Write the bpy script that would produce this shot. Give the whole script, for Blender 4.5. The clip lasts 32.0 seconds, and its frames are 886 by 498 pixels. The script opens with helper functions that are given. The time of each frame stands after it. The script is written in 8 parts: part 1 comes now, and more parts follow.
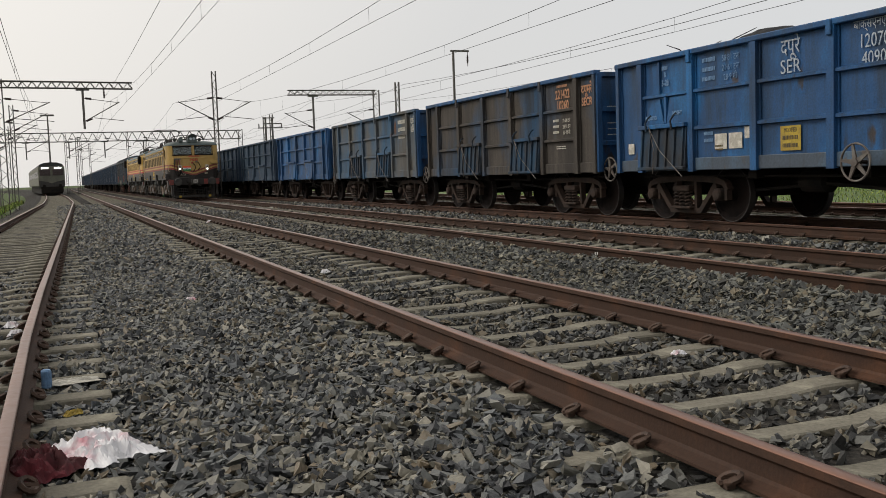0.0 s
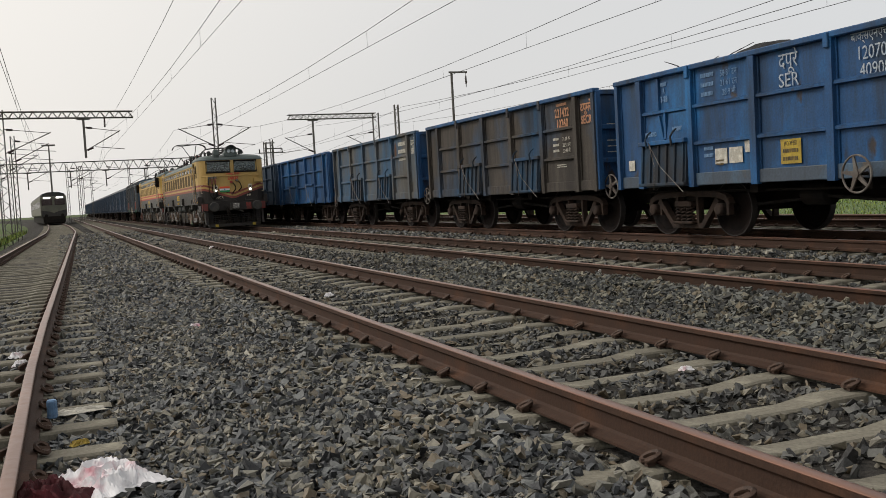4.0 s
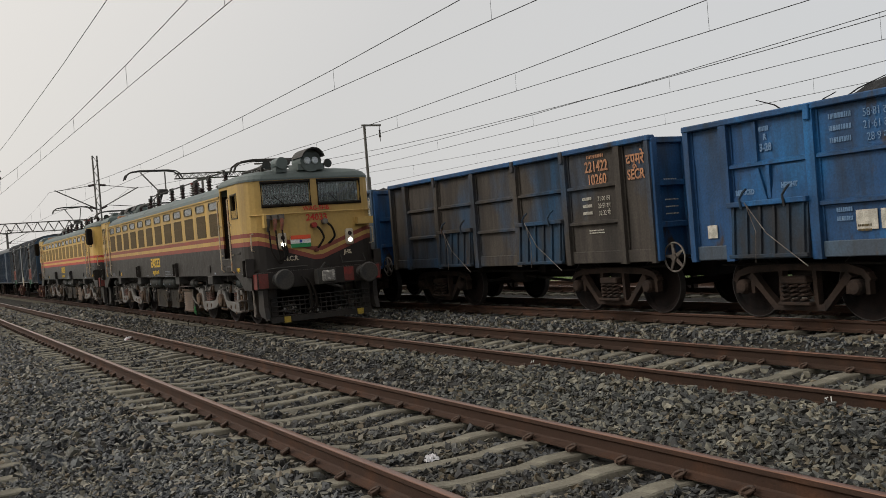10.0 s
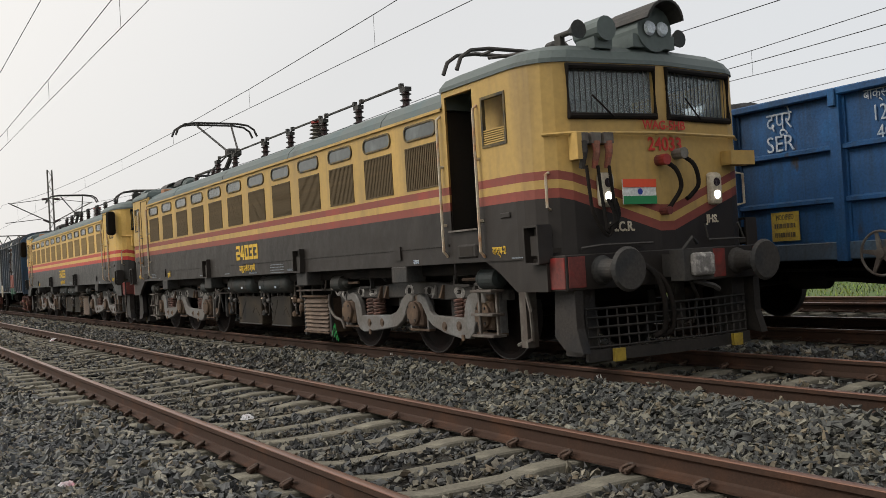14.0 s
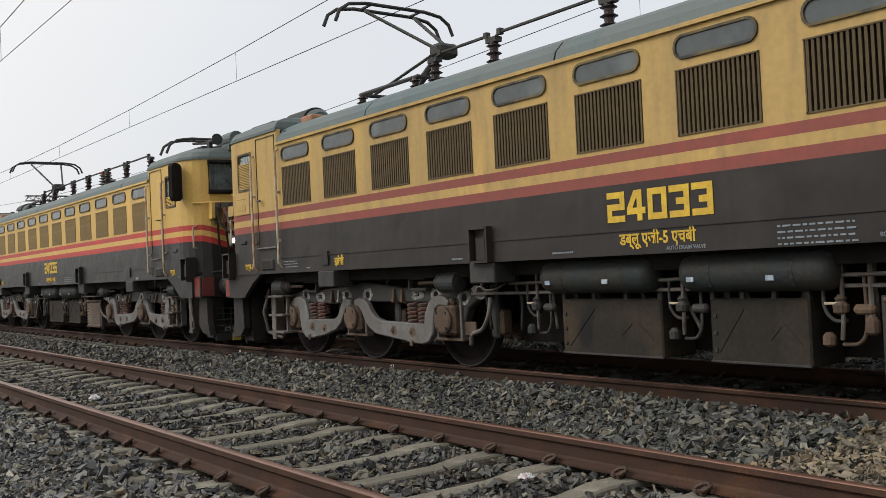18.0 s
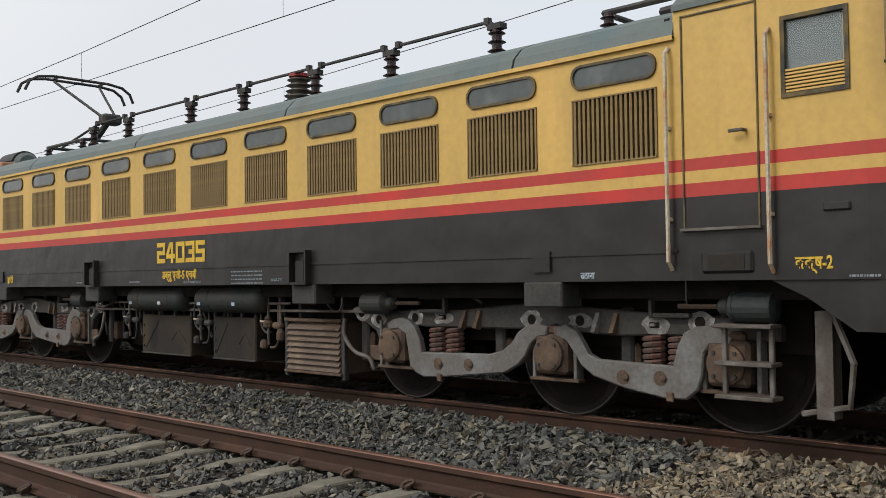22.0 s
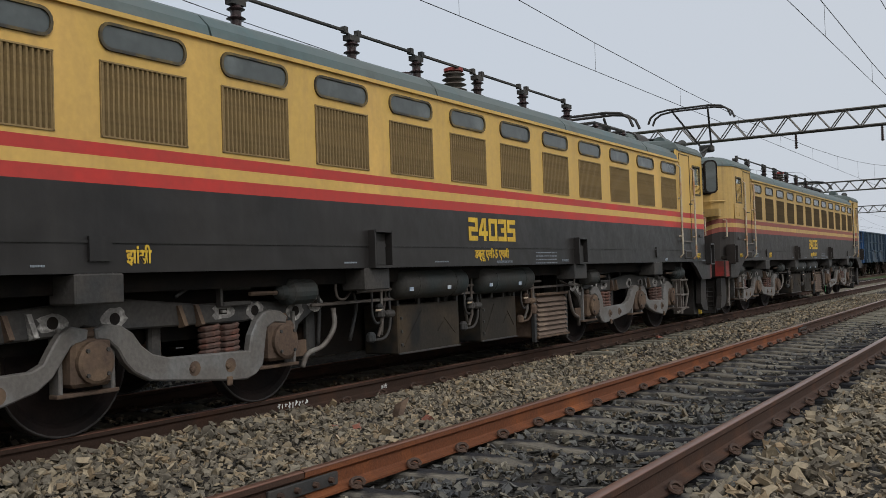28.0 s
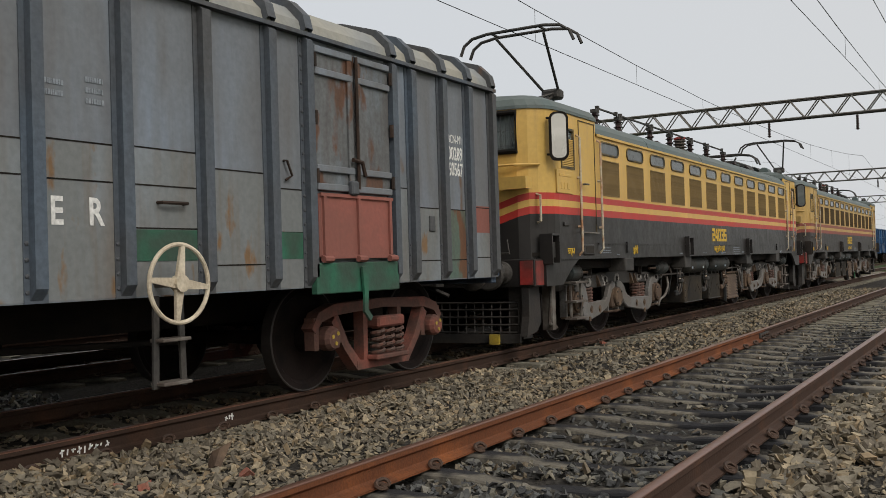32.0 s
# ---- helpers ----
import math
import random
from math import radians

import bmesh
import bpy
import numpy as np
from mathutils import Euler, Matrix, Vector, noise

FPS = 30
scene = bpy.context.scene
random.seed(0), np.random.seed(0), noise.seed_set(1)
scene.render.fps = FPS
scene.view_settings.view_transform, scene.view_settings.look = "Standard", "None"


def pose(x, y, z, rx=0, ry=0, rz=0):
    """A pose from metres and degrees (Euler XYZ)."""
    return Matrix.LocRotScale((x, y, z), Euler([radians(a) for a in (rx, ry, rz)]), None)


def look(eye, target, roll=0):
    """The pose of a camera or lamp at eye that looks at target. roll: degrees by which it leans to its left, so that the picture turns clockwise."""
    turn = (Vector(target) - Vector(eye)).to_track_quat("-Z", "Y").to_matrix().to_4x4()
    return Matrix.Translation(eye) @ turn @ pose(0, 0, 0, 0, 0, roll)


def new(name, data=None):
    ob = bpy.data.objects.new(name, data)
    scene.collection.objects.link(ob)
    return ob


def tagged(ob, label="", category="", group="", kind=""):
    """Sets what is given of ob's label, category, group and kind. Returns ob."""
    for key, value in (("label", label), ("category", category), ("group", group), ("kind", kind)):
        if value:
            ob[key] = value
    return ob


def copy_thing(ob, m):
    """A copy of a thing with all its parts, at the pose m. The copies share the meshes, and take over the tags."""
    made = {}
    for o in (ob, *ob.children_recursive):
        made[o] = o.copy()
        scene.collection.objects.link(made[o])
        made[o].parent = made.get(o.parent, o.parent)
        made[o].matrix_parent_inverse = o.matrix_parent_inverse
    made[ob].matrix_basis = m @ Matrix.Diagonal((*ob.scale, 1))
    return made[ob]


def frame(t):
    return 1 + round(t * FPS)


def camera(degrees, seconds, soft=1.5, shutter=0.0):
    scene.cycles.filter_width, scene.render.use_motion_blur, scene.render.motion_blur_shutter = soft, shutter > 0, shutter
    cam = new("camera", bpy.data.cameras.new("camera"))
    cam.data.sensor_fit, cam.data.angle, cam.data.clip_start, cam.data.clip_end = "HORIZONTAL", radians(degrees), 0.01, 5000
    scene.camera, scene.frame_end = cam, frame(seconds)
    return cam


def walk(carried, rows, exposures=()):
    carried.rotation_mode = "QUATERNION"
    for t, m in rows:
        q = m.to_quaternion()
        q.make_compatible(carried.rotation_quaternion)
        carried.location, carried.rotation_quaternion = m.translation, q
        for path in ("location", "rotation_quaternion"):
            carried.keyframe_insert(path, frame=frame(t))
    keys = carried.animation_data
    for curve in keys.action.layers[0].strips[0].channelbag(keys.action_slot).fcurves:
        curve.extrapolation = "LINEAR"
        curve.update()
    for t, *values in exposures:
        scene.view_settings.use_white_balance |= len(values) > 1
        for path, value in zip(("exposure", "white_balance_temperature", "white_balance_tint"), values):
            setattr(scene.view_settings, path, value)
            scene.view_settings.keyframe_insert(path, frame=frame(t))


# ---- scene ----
FOV = 49.80
cam = camera(FOV, 32.0, soft=0.5)
# seconds, x, y, z, yaw, pitch, roll
PATH = [
    (0, -0.068, -1.405, 1.060, -21.83, -4.60, 1.98),
    (0.5, -0.069, -1.404, 1.060, -21.91, -4.61, 1.94),
    (1, -0.069, -1.403, 1.060, -22.01, -4.51, 2.00),
    (1.5, -0.070, -1.402, 1.060, -22.05, -4.33, 1.96),
    (2, -0.071, -1.400, 1.060, -22.09, -4.23, 2.06),
    (2.5, -0.072, -1.397, 1.061, -21.86, -4.14, 2.42),
    (3, -0.072, -1.394, 1.060, -21.56, -3.92, 2.78),
    (3.5, -0.073, -1.393, 1.060, -21.57, -3.55, 3.09),
    (5.5, -0.075, -1.388, 1.060, -22.47, -3.22, 3.48),
    (6, -0.076, -1.386, 1.060, -22.64, -3.35, 3.55),
    (6.5, -0.077, -1.385, 1.060, -22.77, -3.18, 3.47),
    (7, -0.055, -0.151, 1.090, -24.15, -2.75, 3.40),
    (7.5, -0.358, 1.196, 1.332, -26.00, -2.55, 4.30),
    (8, -0.591, 2.870, 1.569, -28.04, -2.50, 5.10),
    (8.5, -0.752, 3.699, 1.736, -29.13, -2.49, 5.64),
    (9, -0.710, 3.745, 1.704, -28.99, -1.92, 5.34),
    (9.5, -0.627, 3.805, 1.649, -29.18, -1.27, 4.99),
    (10, -0.545, 3.853, 1.597, -29.47, -0.57, 4.59),
    (10.5, -0.363, 3.954, 1.481, -29.74, 0.20, 4.05),
    (11, -0.277, 3.974, 1.430, -29.90, 0.63, 3.84),
    (11.5, -0.134, 4.052, 1.344, -29.94, 1.15, 3.40),
    (12, 0.008, 4.067, 1.260, -29.76, 1.60, 3.00),
    (12.5, 0.121, 4.060, 1.200, -29.82, 1.61, 2.74),
    (13, 0.125, 3.865, 1.216, -30.54, 1.06, 3.10),
    (15.5, -0.204, -0.782, 1.112, -32.93, 1.29, 2.66),
    (16, -0.221, -0.717, 1.115, -34.73, 1.32, 2.56),
    (16.5, -0.232, -0.697, 1.115, -35.82, 1.27, 2.47),
    (17, -0.244, -0.693, 1.122, -36.30, 1.25, 2.55),
    (17.5, -0.260, -0.711, 1.132, -36.52, 1.20, 2.69),
    (18, -0.250, -0.684, 1.121, -36.57, 1.22, 2.62),
    (18.5, -0.247, -0.692, 1.122, -36.28, 1.10, 2.60),
    (19, -0.240, -0.714, 1.120, -35.71, 1.01, 2.43),
    (19.5, -0.239, -0.743, 1.122, -35.30, 0.92, 2.22),
    (20, -0.204, -0.711, 1.101, -34.91, 1.04, 1.92),
    (20.5, -0.246, -0.776, 1.126, -34.87, 1.07, 1.86),
    (21, -0.326, -0.842, 1.171, -35.60, 1.02, 1.94),
    (21.5, -0.298, -0.703, 1.147, -38.71, 1.45, 1.45),
    (22, -0.409, -0.619, 1.195, -46.10, 1.88, 0.71),
    (22.5, -0.486, -0.571, 1.193, -55.94, 2.72, -0.54),
    (23, -0.518, -0.483, 1.220, -68.35, 2.83, -0.67),
    (23.5, -0.588, -0.058, 1.157, -85.00, 3.46, -0.33),
    (24, -0.490, 0.518, 1.224, -101.90, 2.31, 0.31),
    (24.5, -0.354, 0.577, 1.226, -111.32, 1.95, 1.03),
    (25, -0.210, 0.589, 1.224, -121.15, 1.80, 1.79),
    (25.5, -0.070, 0.602, 1.290, -130.04, 0.98, 1.98),
    (26, 0.014, 0.683, 1.251, -136.79, 1.16, 3.08),
    (26.5, 0.074, 0.736, 1.223, -140.50, 1.26, 2.80),
    (28.5, 0.572, -0.509, 1.065, -148.83, 1.45, 1.91),
    (29, 0.634, -1.130, 1.102, -148.64, 1.15, 1.86),
    (29.5, 0.738, -2.013, 1.112, -148.17, 1.61, 1.82),
    (30, 0.709, -2.296, 1.179, -148.71, 1.90, 1.21),
    (30.5, 0.701, -2.243, 1.185, -149.27, 1.81, 0.97),
    (31, 0.719, -2.307, 1.167, -149.48, 1.53, 1.33),
    (31.5, 0.705, -2.278, 1.176, -149.54, 1.12, 1.47),
    (32, 0.719, -2.338, 1.161, -149.32, 0.89, 1.72),
]

EXPOSURES = [(0, 0.12, 6500, 10), (6, 0.14, 6500, 10), (8, 0.0, 6530, 10), (11, -0.02, 6560, 10), (13, 0.18, 6550, 10), (16, 0.28, 6250, 10), (20, 0.30, 6200, 10), (24, 0.26, 6100, 10), (26, 0.04, 5950, 10), (29, -0.05, 6250, 10), (30, -0.05, 6500, 10), (32, 0.06, 6480, 10)]
walk(cam, [(t, pose(x, y, z, 90 + pitch, roll, yaw)) for t, x, y, z, yaw, pitch, roll in PATH], EXPOSURES)

# ---- light: hazy overcast evening sky, weak wide sun ----
world = bpy.data.worlds.new("hazy_sky")
scene.world = world
world.use_nodes = True
wn, wl = world.node_tree.nodes, world.node_tree.links
bg = wn["Background"]
sky = wn.new("ShaderNodeTexSky")
sky.sky_type, sky.sun_disc = "NISHITA", False
sky.sun_elevation, sky.sun_rotation = radians(41), radians(-66)
sky.air_density, sky.dust_density = 1.5, 4.0
coord = wn.new("ShaderNodeTexCoord")
sun_side = wn.new("ShaderNodeVectorMath")
sun_side.operation = "DOT_PRODUCT"
sun_side.inputs[1].default_value = (-0.69, 0.30, 0.66)
wl.new(coord.outputs["Generated"], sun_side.inputs[0])
haze = wn.new("ShaderNodeValToRGB")
haze.color_ramp.elements[0].position, haze.color_ramp.elements[0].color = 0.0, (0.60, 0.645, 0.70, 1)
haze.color_ramp.elements[1].position, haze.color_ramp.elements[1].color = 1.0, (1.15, 1.11, 1.05, 1)
mid = haze.color_ramp.elements.new(0.55)
mid.color = (0.67, 0.665, 0.66, 1)
warm = haze.color_ramp.elements.new(0.72)
warm.color = (0.85, 0.815, 0.77, 1)
to01 = wn.new("ShaderNodeMapRange")
to01.inputs["From Min"].default_value, to01.inputs["From Max"].default_value = -1.0, 1.0
wl.new(sun_side.outputs["Value"], to01.inputs["Value"])
wl.new(to01.outputs["Result"], haze.inputs["Fac"])
clear = wn.new("ShaderNodeMix")
clear.data_type = "RGBA"
clear.inputs["Factor"].default_value = 0.93
scaled = wn.new("ShaderNodeVectorMath")
scaled.operation = "SCALE"
scaled.inputs["Scale"].default_value = 0.12
wl.new(sky.outputs["Color"], scaled.inputs[0])
wl.new(scaled.outputs["Vector"], clear.inputs["A"])
wl.new(haze.outputs["Color"], clear.inputs["B"])
wl.new(clear.outputs["Result"], bg.inputs["Color"])
bg.inputs["Strength"].default_value = 1.0
sun = new("sun", bpy.data.lights.new("sun", "SUN"))
sun.data.energy, sun.data.angle, sun.data.color = 1.5, radians(24), (1.0, 0.96, 0.90)
sun.matrix_world = look((-60, 26, 58), (0, 0, 0))

# ---- materials ----
def material(name, base, other=None, amount=0.35, rough=0.7, metal=0.0, scale=2.0, grain=40.0, bump=0.15,
             streak=1.0, spots=None, spot_amount=0.0, spot_scale=6.0, shade=0.25, emit=0.0, island=False, per_object=0.0, spec=0.4, grime=None, grime_amount=0.0, dents=0.0):
    m = bpy.data.materials.new(name)
    m.use_nodes = True
    n, l = m.node_tree.nodes, m.node_tree.links
    b = n["Principled BSDF"]
    b.inputs["Roughness"].default_value, b.inputs["Metallic"].default_value = rough, metal
    b.inputs["Specular IOR Level"].default_value = spec
    tc = n.new("ShaderNodeTexCoord")
    mp = n.new("ShaderNodeMapping")
    mp.inputs["Scale"].default_value = (1, 1, streak)
    l.new(tc.outputs["Object"], mp.inputs["Vector"])

    def noise_tex(s, vec, detail=5.0):
        t = n.new("ShaderNodeTexNoise")
        t.inputs["Scale"].default_value, t.inputs["Detail"].default_value = s, detail
        l.new(vec, t.inputs["Vector"])
        return t.outputs["Fac"]

    def ramp(fac, lo, hi):
        r = n.new("ShaderNodeMapRange")
        r.inputs["From Min"].default_value, r.inputs["From Max"].default_value = lo, hi
        l.new(fac, r.inputs["Value"])
        return r.outputs["Result"]

    def mix(fac, a, c, blend="MIX"):
        x = n.new("ShaderNodeMix")
        x.data_type, x.blend_type = "RGBA", blend
        for sock, v in (("Factor", fac), ("A", a), ("B", c)):
            if isinstance(v, (int, float)):
                x.inputs[sock].default_value = v
            elif isinstance(v, tuple):
                x.inputs[sock].default_value = (*v, 1)
            else:
                l.new(v, x.inputs[sock])
        return x.outputs["Result"]

    col = base
    if other:
        col = mix(ramp(noise_tex(scale, mp.outputs["Vector"]), 0.62 - amount, 0.85 - amount), base, other)
    if spots:
        col = mix(ramp(noise_tex(spot_scale, mp.outputs["Vector"], 8.0), 0.72 - spot_amount, 0.78 - spot_amount), col, spots)
    if grime:
        # rain streaks and grime running down the sheet, in two widths
        for scale_xy, stretch, k in ((2.2, 0.14, 0.75), (9.0, 0.10, 0.5)):
            sm = n.new("ShaderNodeMapping")
            sm.inputs["Scale"].default_value = (1, 1, stretch)
            l.new(tc.outputs["Object"], sm.inputs["Vector"])
            f = ramp(noise_tex(scale_xy, sm.outputs["Vector"], 7.0), 0.66 - grime_amount, 0.92 - grime_amount)
            w = n.new("ShaderNodeMath")
            w.operation, w.use_clamp = "MULTIPLY", True
            w.inputs[1].default_value = k
            l.new(f, w.inputs[0])
            col = mix(w.outputs["Value"], col, grime)
    fine = noise_tex(grain, tc.outputs["Object"], 4.0)
    g = ramp(fine, 0.25, 0.75)
    v = n.new("ShaderNodeMapRange")
    v.inputs["To Min"].default_value, v.inputs["To Max"].default_value = 1 - shade, 1 + shade
    l.new(g, v.inputs["Value"])
    col = mix(1.0, col, v.outputs["Result"], "MULTIPLY")
    if island or per_object:
        if island:
            src = n.new("ShaderNodeNewGeometry").outputs["Random Per Island"]
        else:
            src = n.new("ShaderNodeObjectInfo").outputs["Random"]
        if island:
            # each stone has its own shade: dark, grey, tan or pale
            kinds = n.new("ShaderNodeValToRGB")
            kinds.color_ramp.interpolation = "CONSTANT"
            steps = ((0.0, (0.17, 0.18, 0.21)), (0.20, (0.46, 0.50, 0.56)), (0.44, (0.84, 0.89, 0.92)), (0.66, (1.25, 1.2, 1.03)), (0.84, (1.12, 0.92, 0.66)), (0.93, (1.9, 1.82, 1.6)))
            for i, (at, c) in enumerate(steps):
                e = kinds.color_ramp.elements[i] if i < 2 else kinds.color_ramp.elements.new(at)
                e.position, e.color = at, (*c, 1)
            l.new(src, kinds.inputs["Fac"])
            col = mix(1.0, col, mix(float(island), (1.0, 1.0, 1.0), kinds.outputs["Color"]), "MULTIPLY")
        else:
            w = n.new("ShaderNodeMapRange")
            w.inputs["To Min"].default_value, w.inputs["To Max"].default_value = 1 - per_object, 1 + per_object
            l.new(src, w.inputs["Value"])
            col = mix(1.0, col, w.outputs["Result"], "MULTIPLY")
    l.new(col, b.inputs["Base Color"])
    rr = n.new("ShaderNodeMapRange")
    rr.inputs["To Min"].default_value, rr.inputs["To Max"].default_value = max(0.05, rough - 0.12), min(1.0, rough + 0.12)
    l.new(fine, rr.inputs["Value"])
    l.new(rr.outputs["Result"], b.inputs["Roughness"])
    if bump:
        bp = n.new("ShaderNodeBump")
        bp.inputs["Strength"].default_value, bp.inputs["Distance"].default_value = bump, 0.02
        l.new(fine, bp.inputs["Height"])
        l.new(bp.outputs["Normal"], b.inputs["Normal"])
    if dents:
        # shallow waves of the sheet between its frames
        dn = n.new("ShaderNodeBump")
        dn.inputs["Strength"].default_value, dn.inputs["Distance"].default_value = dents, 0.05
        l.new(noise_tex(2.6, tc.outputs["Object"], 1.5), dn.inputs["Height"])
        if bump:
            l.new(bp.outputs["Normal"], dn.inputs["Normal"])
        l.new(dn.outputs["Normal"], b.inputs["Normal"])
    if emit:
        b.inputs["Emission Color"].default_value = (*base, 1)
        b.inputs["Emission Strength"].default_value = emit
    return m


def glass_material(name, tint, rough=0.08):
    m = bpy.data.materials.new(name)
    m.use_nodes = True
    b = m.node_tree.nodes["Principled BSDF"]
    b.inputs["Base Color"].default_value = (*tint, 1)
    b.inputs["Roughness"].default_value, b.inputs["IOR"].default_value = rough, 1.45
    b.inputs["Transmission Weight"].default_value = 0.85
    return m


STONE = material("ballast_stone", (0.086, 0.088, 0.087), (0.112, 0.107, 0.094), 0.3, 0.58, scale=1.3, grain=45, bump=0.35, island=1.0, spec=0.5)
STONE_TAN = material("tan_ballast_stone", (0.232, 0.190, 0.136), (0.185, 0.158, 0.118), 0.32, 0.85, scale=1.1, grain=30, bump=0.25, island=0.55, spec=0.15)
STONE_PALE = material("pale_ballast_stone", (0.142, 0.134, 0.112), (0.108, 0.106, 0.095), 0.32, 0.75, scale=1.1, grain=30, bump=0.25, island=0.75, spec=0.25)
STONE_DARK = material("oily_ballast_stone", (0.066, 0.066, 0.064), (0.095, 0.088, 0.074), 0.3, 0.62, scale=1.3, grain=45, bump=0.35, island=0.9, spec=0.42)
# darker than the stones: shade in the gaps between them is in the colour
BED = material("shade_dark_ballast_bed", (0.014, 0.014, 0.013), (0.035, 0.032, 0.028), 0.35, 0.95, scale=9, grain=34, bump=1.0, shade=0.7, spec=0.1)
SOIL = material("dry_soil", (0.12, 0.10, 0.07), (0.06, 0.09, 0.03), 0.35, 0.95, scale=0.25, grain=6, bump=0.4, shade=0.4, spec=0.1)
GRASS = material("grass_blade", (0.13, 0.23, 0.05), (0.18, 0.22, 0.065), 0.3, 0.8, scale=3, grain=20, bump=0, island=True, spec=0.15)
RAIL_RUST = material("rusty_rail_side", (0.076, 0.0365, 0.021), (0.046, 0.026, 0.018), 0.36, 0.75, 0.1, scale=3, grain=50, streak=1, spec=0.2)
RAIL_ORANGE = material("bright_orange_rail_rust", (0.205, 0.070, 0.024), (0.12, 0.044, 0.02), 0.36, 0.75, 0.1, scale=2.5, grain=60, spec=0.2)
# mud-coated rail, with the shade of the passing train put into its colour
RAIL_MUD_SHADE = material("muddy_shaded_rail", (0.062, 0.031, 0.019), (0.035, 0.021, 0.015), 0.36, 0.85, 0.0, scale=3, grain=50, spec=0.15)
RAIL_TOP = material("worn_rail_head", (0.20, 0.105, 0.072), (0.155, 0.082, 0.058), 0.3, 0.34, 0.55, scale=1.2, grain=18, bump=0.0, shade=0.06)
CLIP = material("rusty_spring_clip", (0.028, 0.018, 0.014), (0.06, 0.034, 0.022), 0.3, 0.75, 0.1, scale=20, grain=120)
OILY_CONCRETE = material("oil_stained_concrete", (0.21, 0.19, 0.15), (0.11, 0.10, 0.082), 0.35, 0.85, scale=4, grain=45, bump=0.35, per_object=0.12, spec=0.2, spots=(0.018, 0.018, 0.02), spot_amount=0.27, spot_scale=1.3)
CONCRETE = material("weathered_concrete", (0.228, 0.212, 0.165), (0.135, 0.124, 0.098), 0.35, 0.92, scale=5, grain=45, bump=0.35, per_object=0.14, spec=0.15)
BLUE = material("chipped_blue_paint", (0.012, 0.122, 0.31), (0.014, 0.060, 0.155), 0.36, 0.55, scale=1.3, grain=30, streak=0.5, dents=0.5,
                spots=(0.04, 0.03, 0.026), spot_amount=0.07, spot_scale=2.2, spec=0.3, grime=(0.016, 0.024, 0.034), grime_amount=0.21)
DOOR_DARK = material("grimy_drop_door_steel", (0.026, 0.028, 0.032), (0.018, 0.045, 0.08), 0.22, 0.75, scale=2.2, grain=30, streak=0.5, spec=0.2, spots=(0.06, 0.035, 0.022), spot_amount=0.07, spot_scale=3)
BROWN = material("weathered_brown_paint", (0.062, 0.053, 0.045), (0.016, 0.062, 0.13), 0.16, 0.75, scale=0.9, grain=26, streak=0.6, dents=0.35,
                 spots=(0.17, 0.055, 0.028), spot_amount=0.025, spot_scale=1.7, spec=0.2, grime=(0.022, 0.020, 0.018), grime_amount=0.22)
GREYBLUE = material("faded_grey_blue_paint", (0.085, 0.082, 0.075), (0.03, 0.078, 0.14), 0.24, 0.7, scale=0.9, grain=26, streak=0.5, dents=0.35,
                    spots=(0.10, 0.05, 0.03), spot_amount=0.04, spot_scale=2.0, spec=0.25, grime=(0.035, 0.03, 0.025), grime_amount=0.14)
SOLE_BLUE = material("rubbed_pale_blue_sole_bar", (0.06, 0.12, 0.19), (0.045, 0.06, 0.08), 0.36, 0.6, scale=1.6, grain=26, streak=0.5, spots=(0.07, 0.055, 0.045), spot_amount=0.10, spot_scale=3, grime=(0.03, 0.028, 0.026), grime_amount=0.12)
NAVY = material("dark_navy_paint", (0.018, 0.032, 0.055), (0.03, 0.05, 0.075), 0.3, 0.65, scale=1.0, grain=26, streak=0.3, spec=0.25, grime=(0.02, 0.018, 0.016), grime_amount=0.1)
# soot plus the deep shade under vehicles, both in one near-black; also plain black parts
BLACK = material("soot_and_shade_black", (0.006, 0.006, 0.006), (0.014, 0.011, 0.009), 0.3, 0.85, scale=3, grain=40, spec=0.15)
# sooty casting, darkened further for the shade below the wagon floor
BOGIE = material("sooty_shaded_bogie", (0.020, 0.016, 0.014), (0.038, 0.025, 0.019), 0.3, 0.85, scale=4, grain=40, spec=0.2)
# wheel colour lowered to near black to carry the shade they stand in
WHEEL = material("shade_dark_wheel_steel", (0.0065, 0.006, 0.006), (0.014, 0.010, 0.009), 0.3, 0.8, 0.0, scale=4, grain=40, spec=0.08)
TREAD = material("worn_wheel_tread", (0.030, 0.026, 0.024), None, rough=0.6, metal=0.2, grain=60, bump=0.03)
COAL = material("coal", (0.007, 0.007, 0.008), (0.015, 0.015, 0.016), 0.3, 0.85, scale=8, grain=30, bump=1.0, shade=0.6, spec=0.25)
WHITE = material("white_marking_paint", (0.6, 0.6, 0.58), None, rough=0.7, grain=30, shade=0.3)
STENCIL = material("worn_white_stencil", (0.44, 0.46, 0.47), (0.22, 0.27, 0.34), 0.3, 0.7, scale=14, grain=50, shade=0.3)
ORANGE = material("orange_marking_paint", (0.46, 0.22, 0.11), (0.30, 0.15, 0.085), 0.3, rough=0.7, grain=30, shade=0.3)
PAPER = material("faded_paper_placard", (0.55, 0.52, 0.45), (0.35, 0.33, 0.28), 0.3, 0.8, scale=10, grain=60)
SIGN_YELLOW = material("yellow_notice_paint", (0.42, 0.30, 0.03), (0.27, 0.19, 0.03), 0.33, 0.7, scale=5, grain=40, spots=(0.05, 0.06, 0.09), spot_amount=0.05, spot_scale=4)
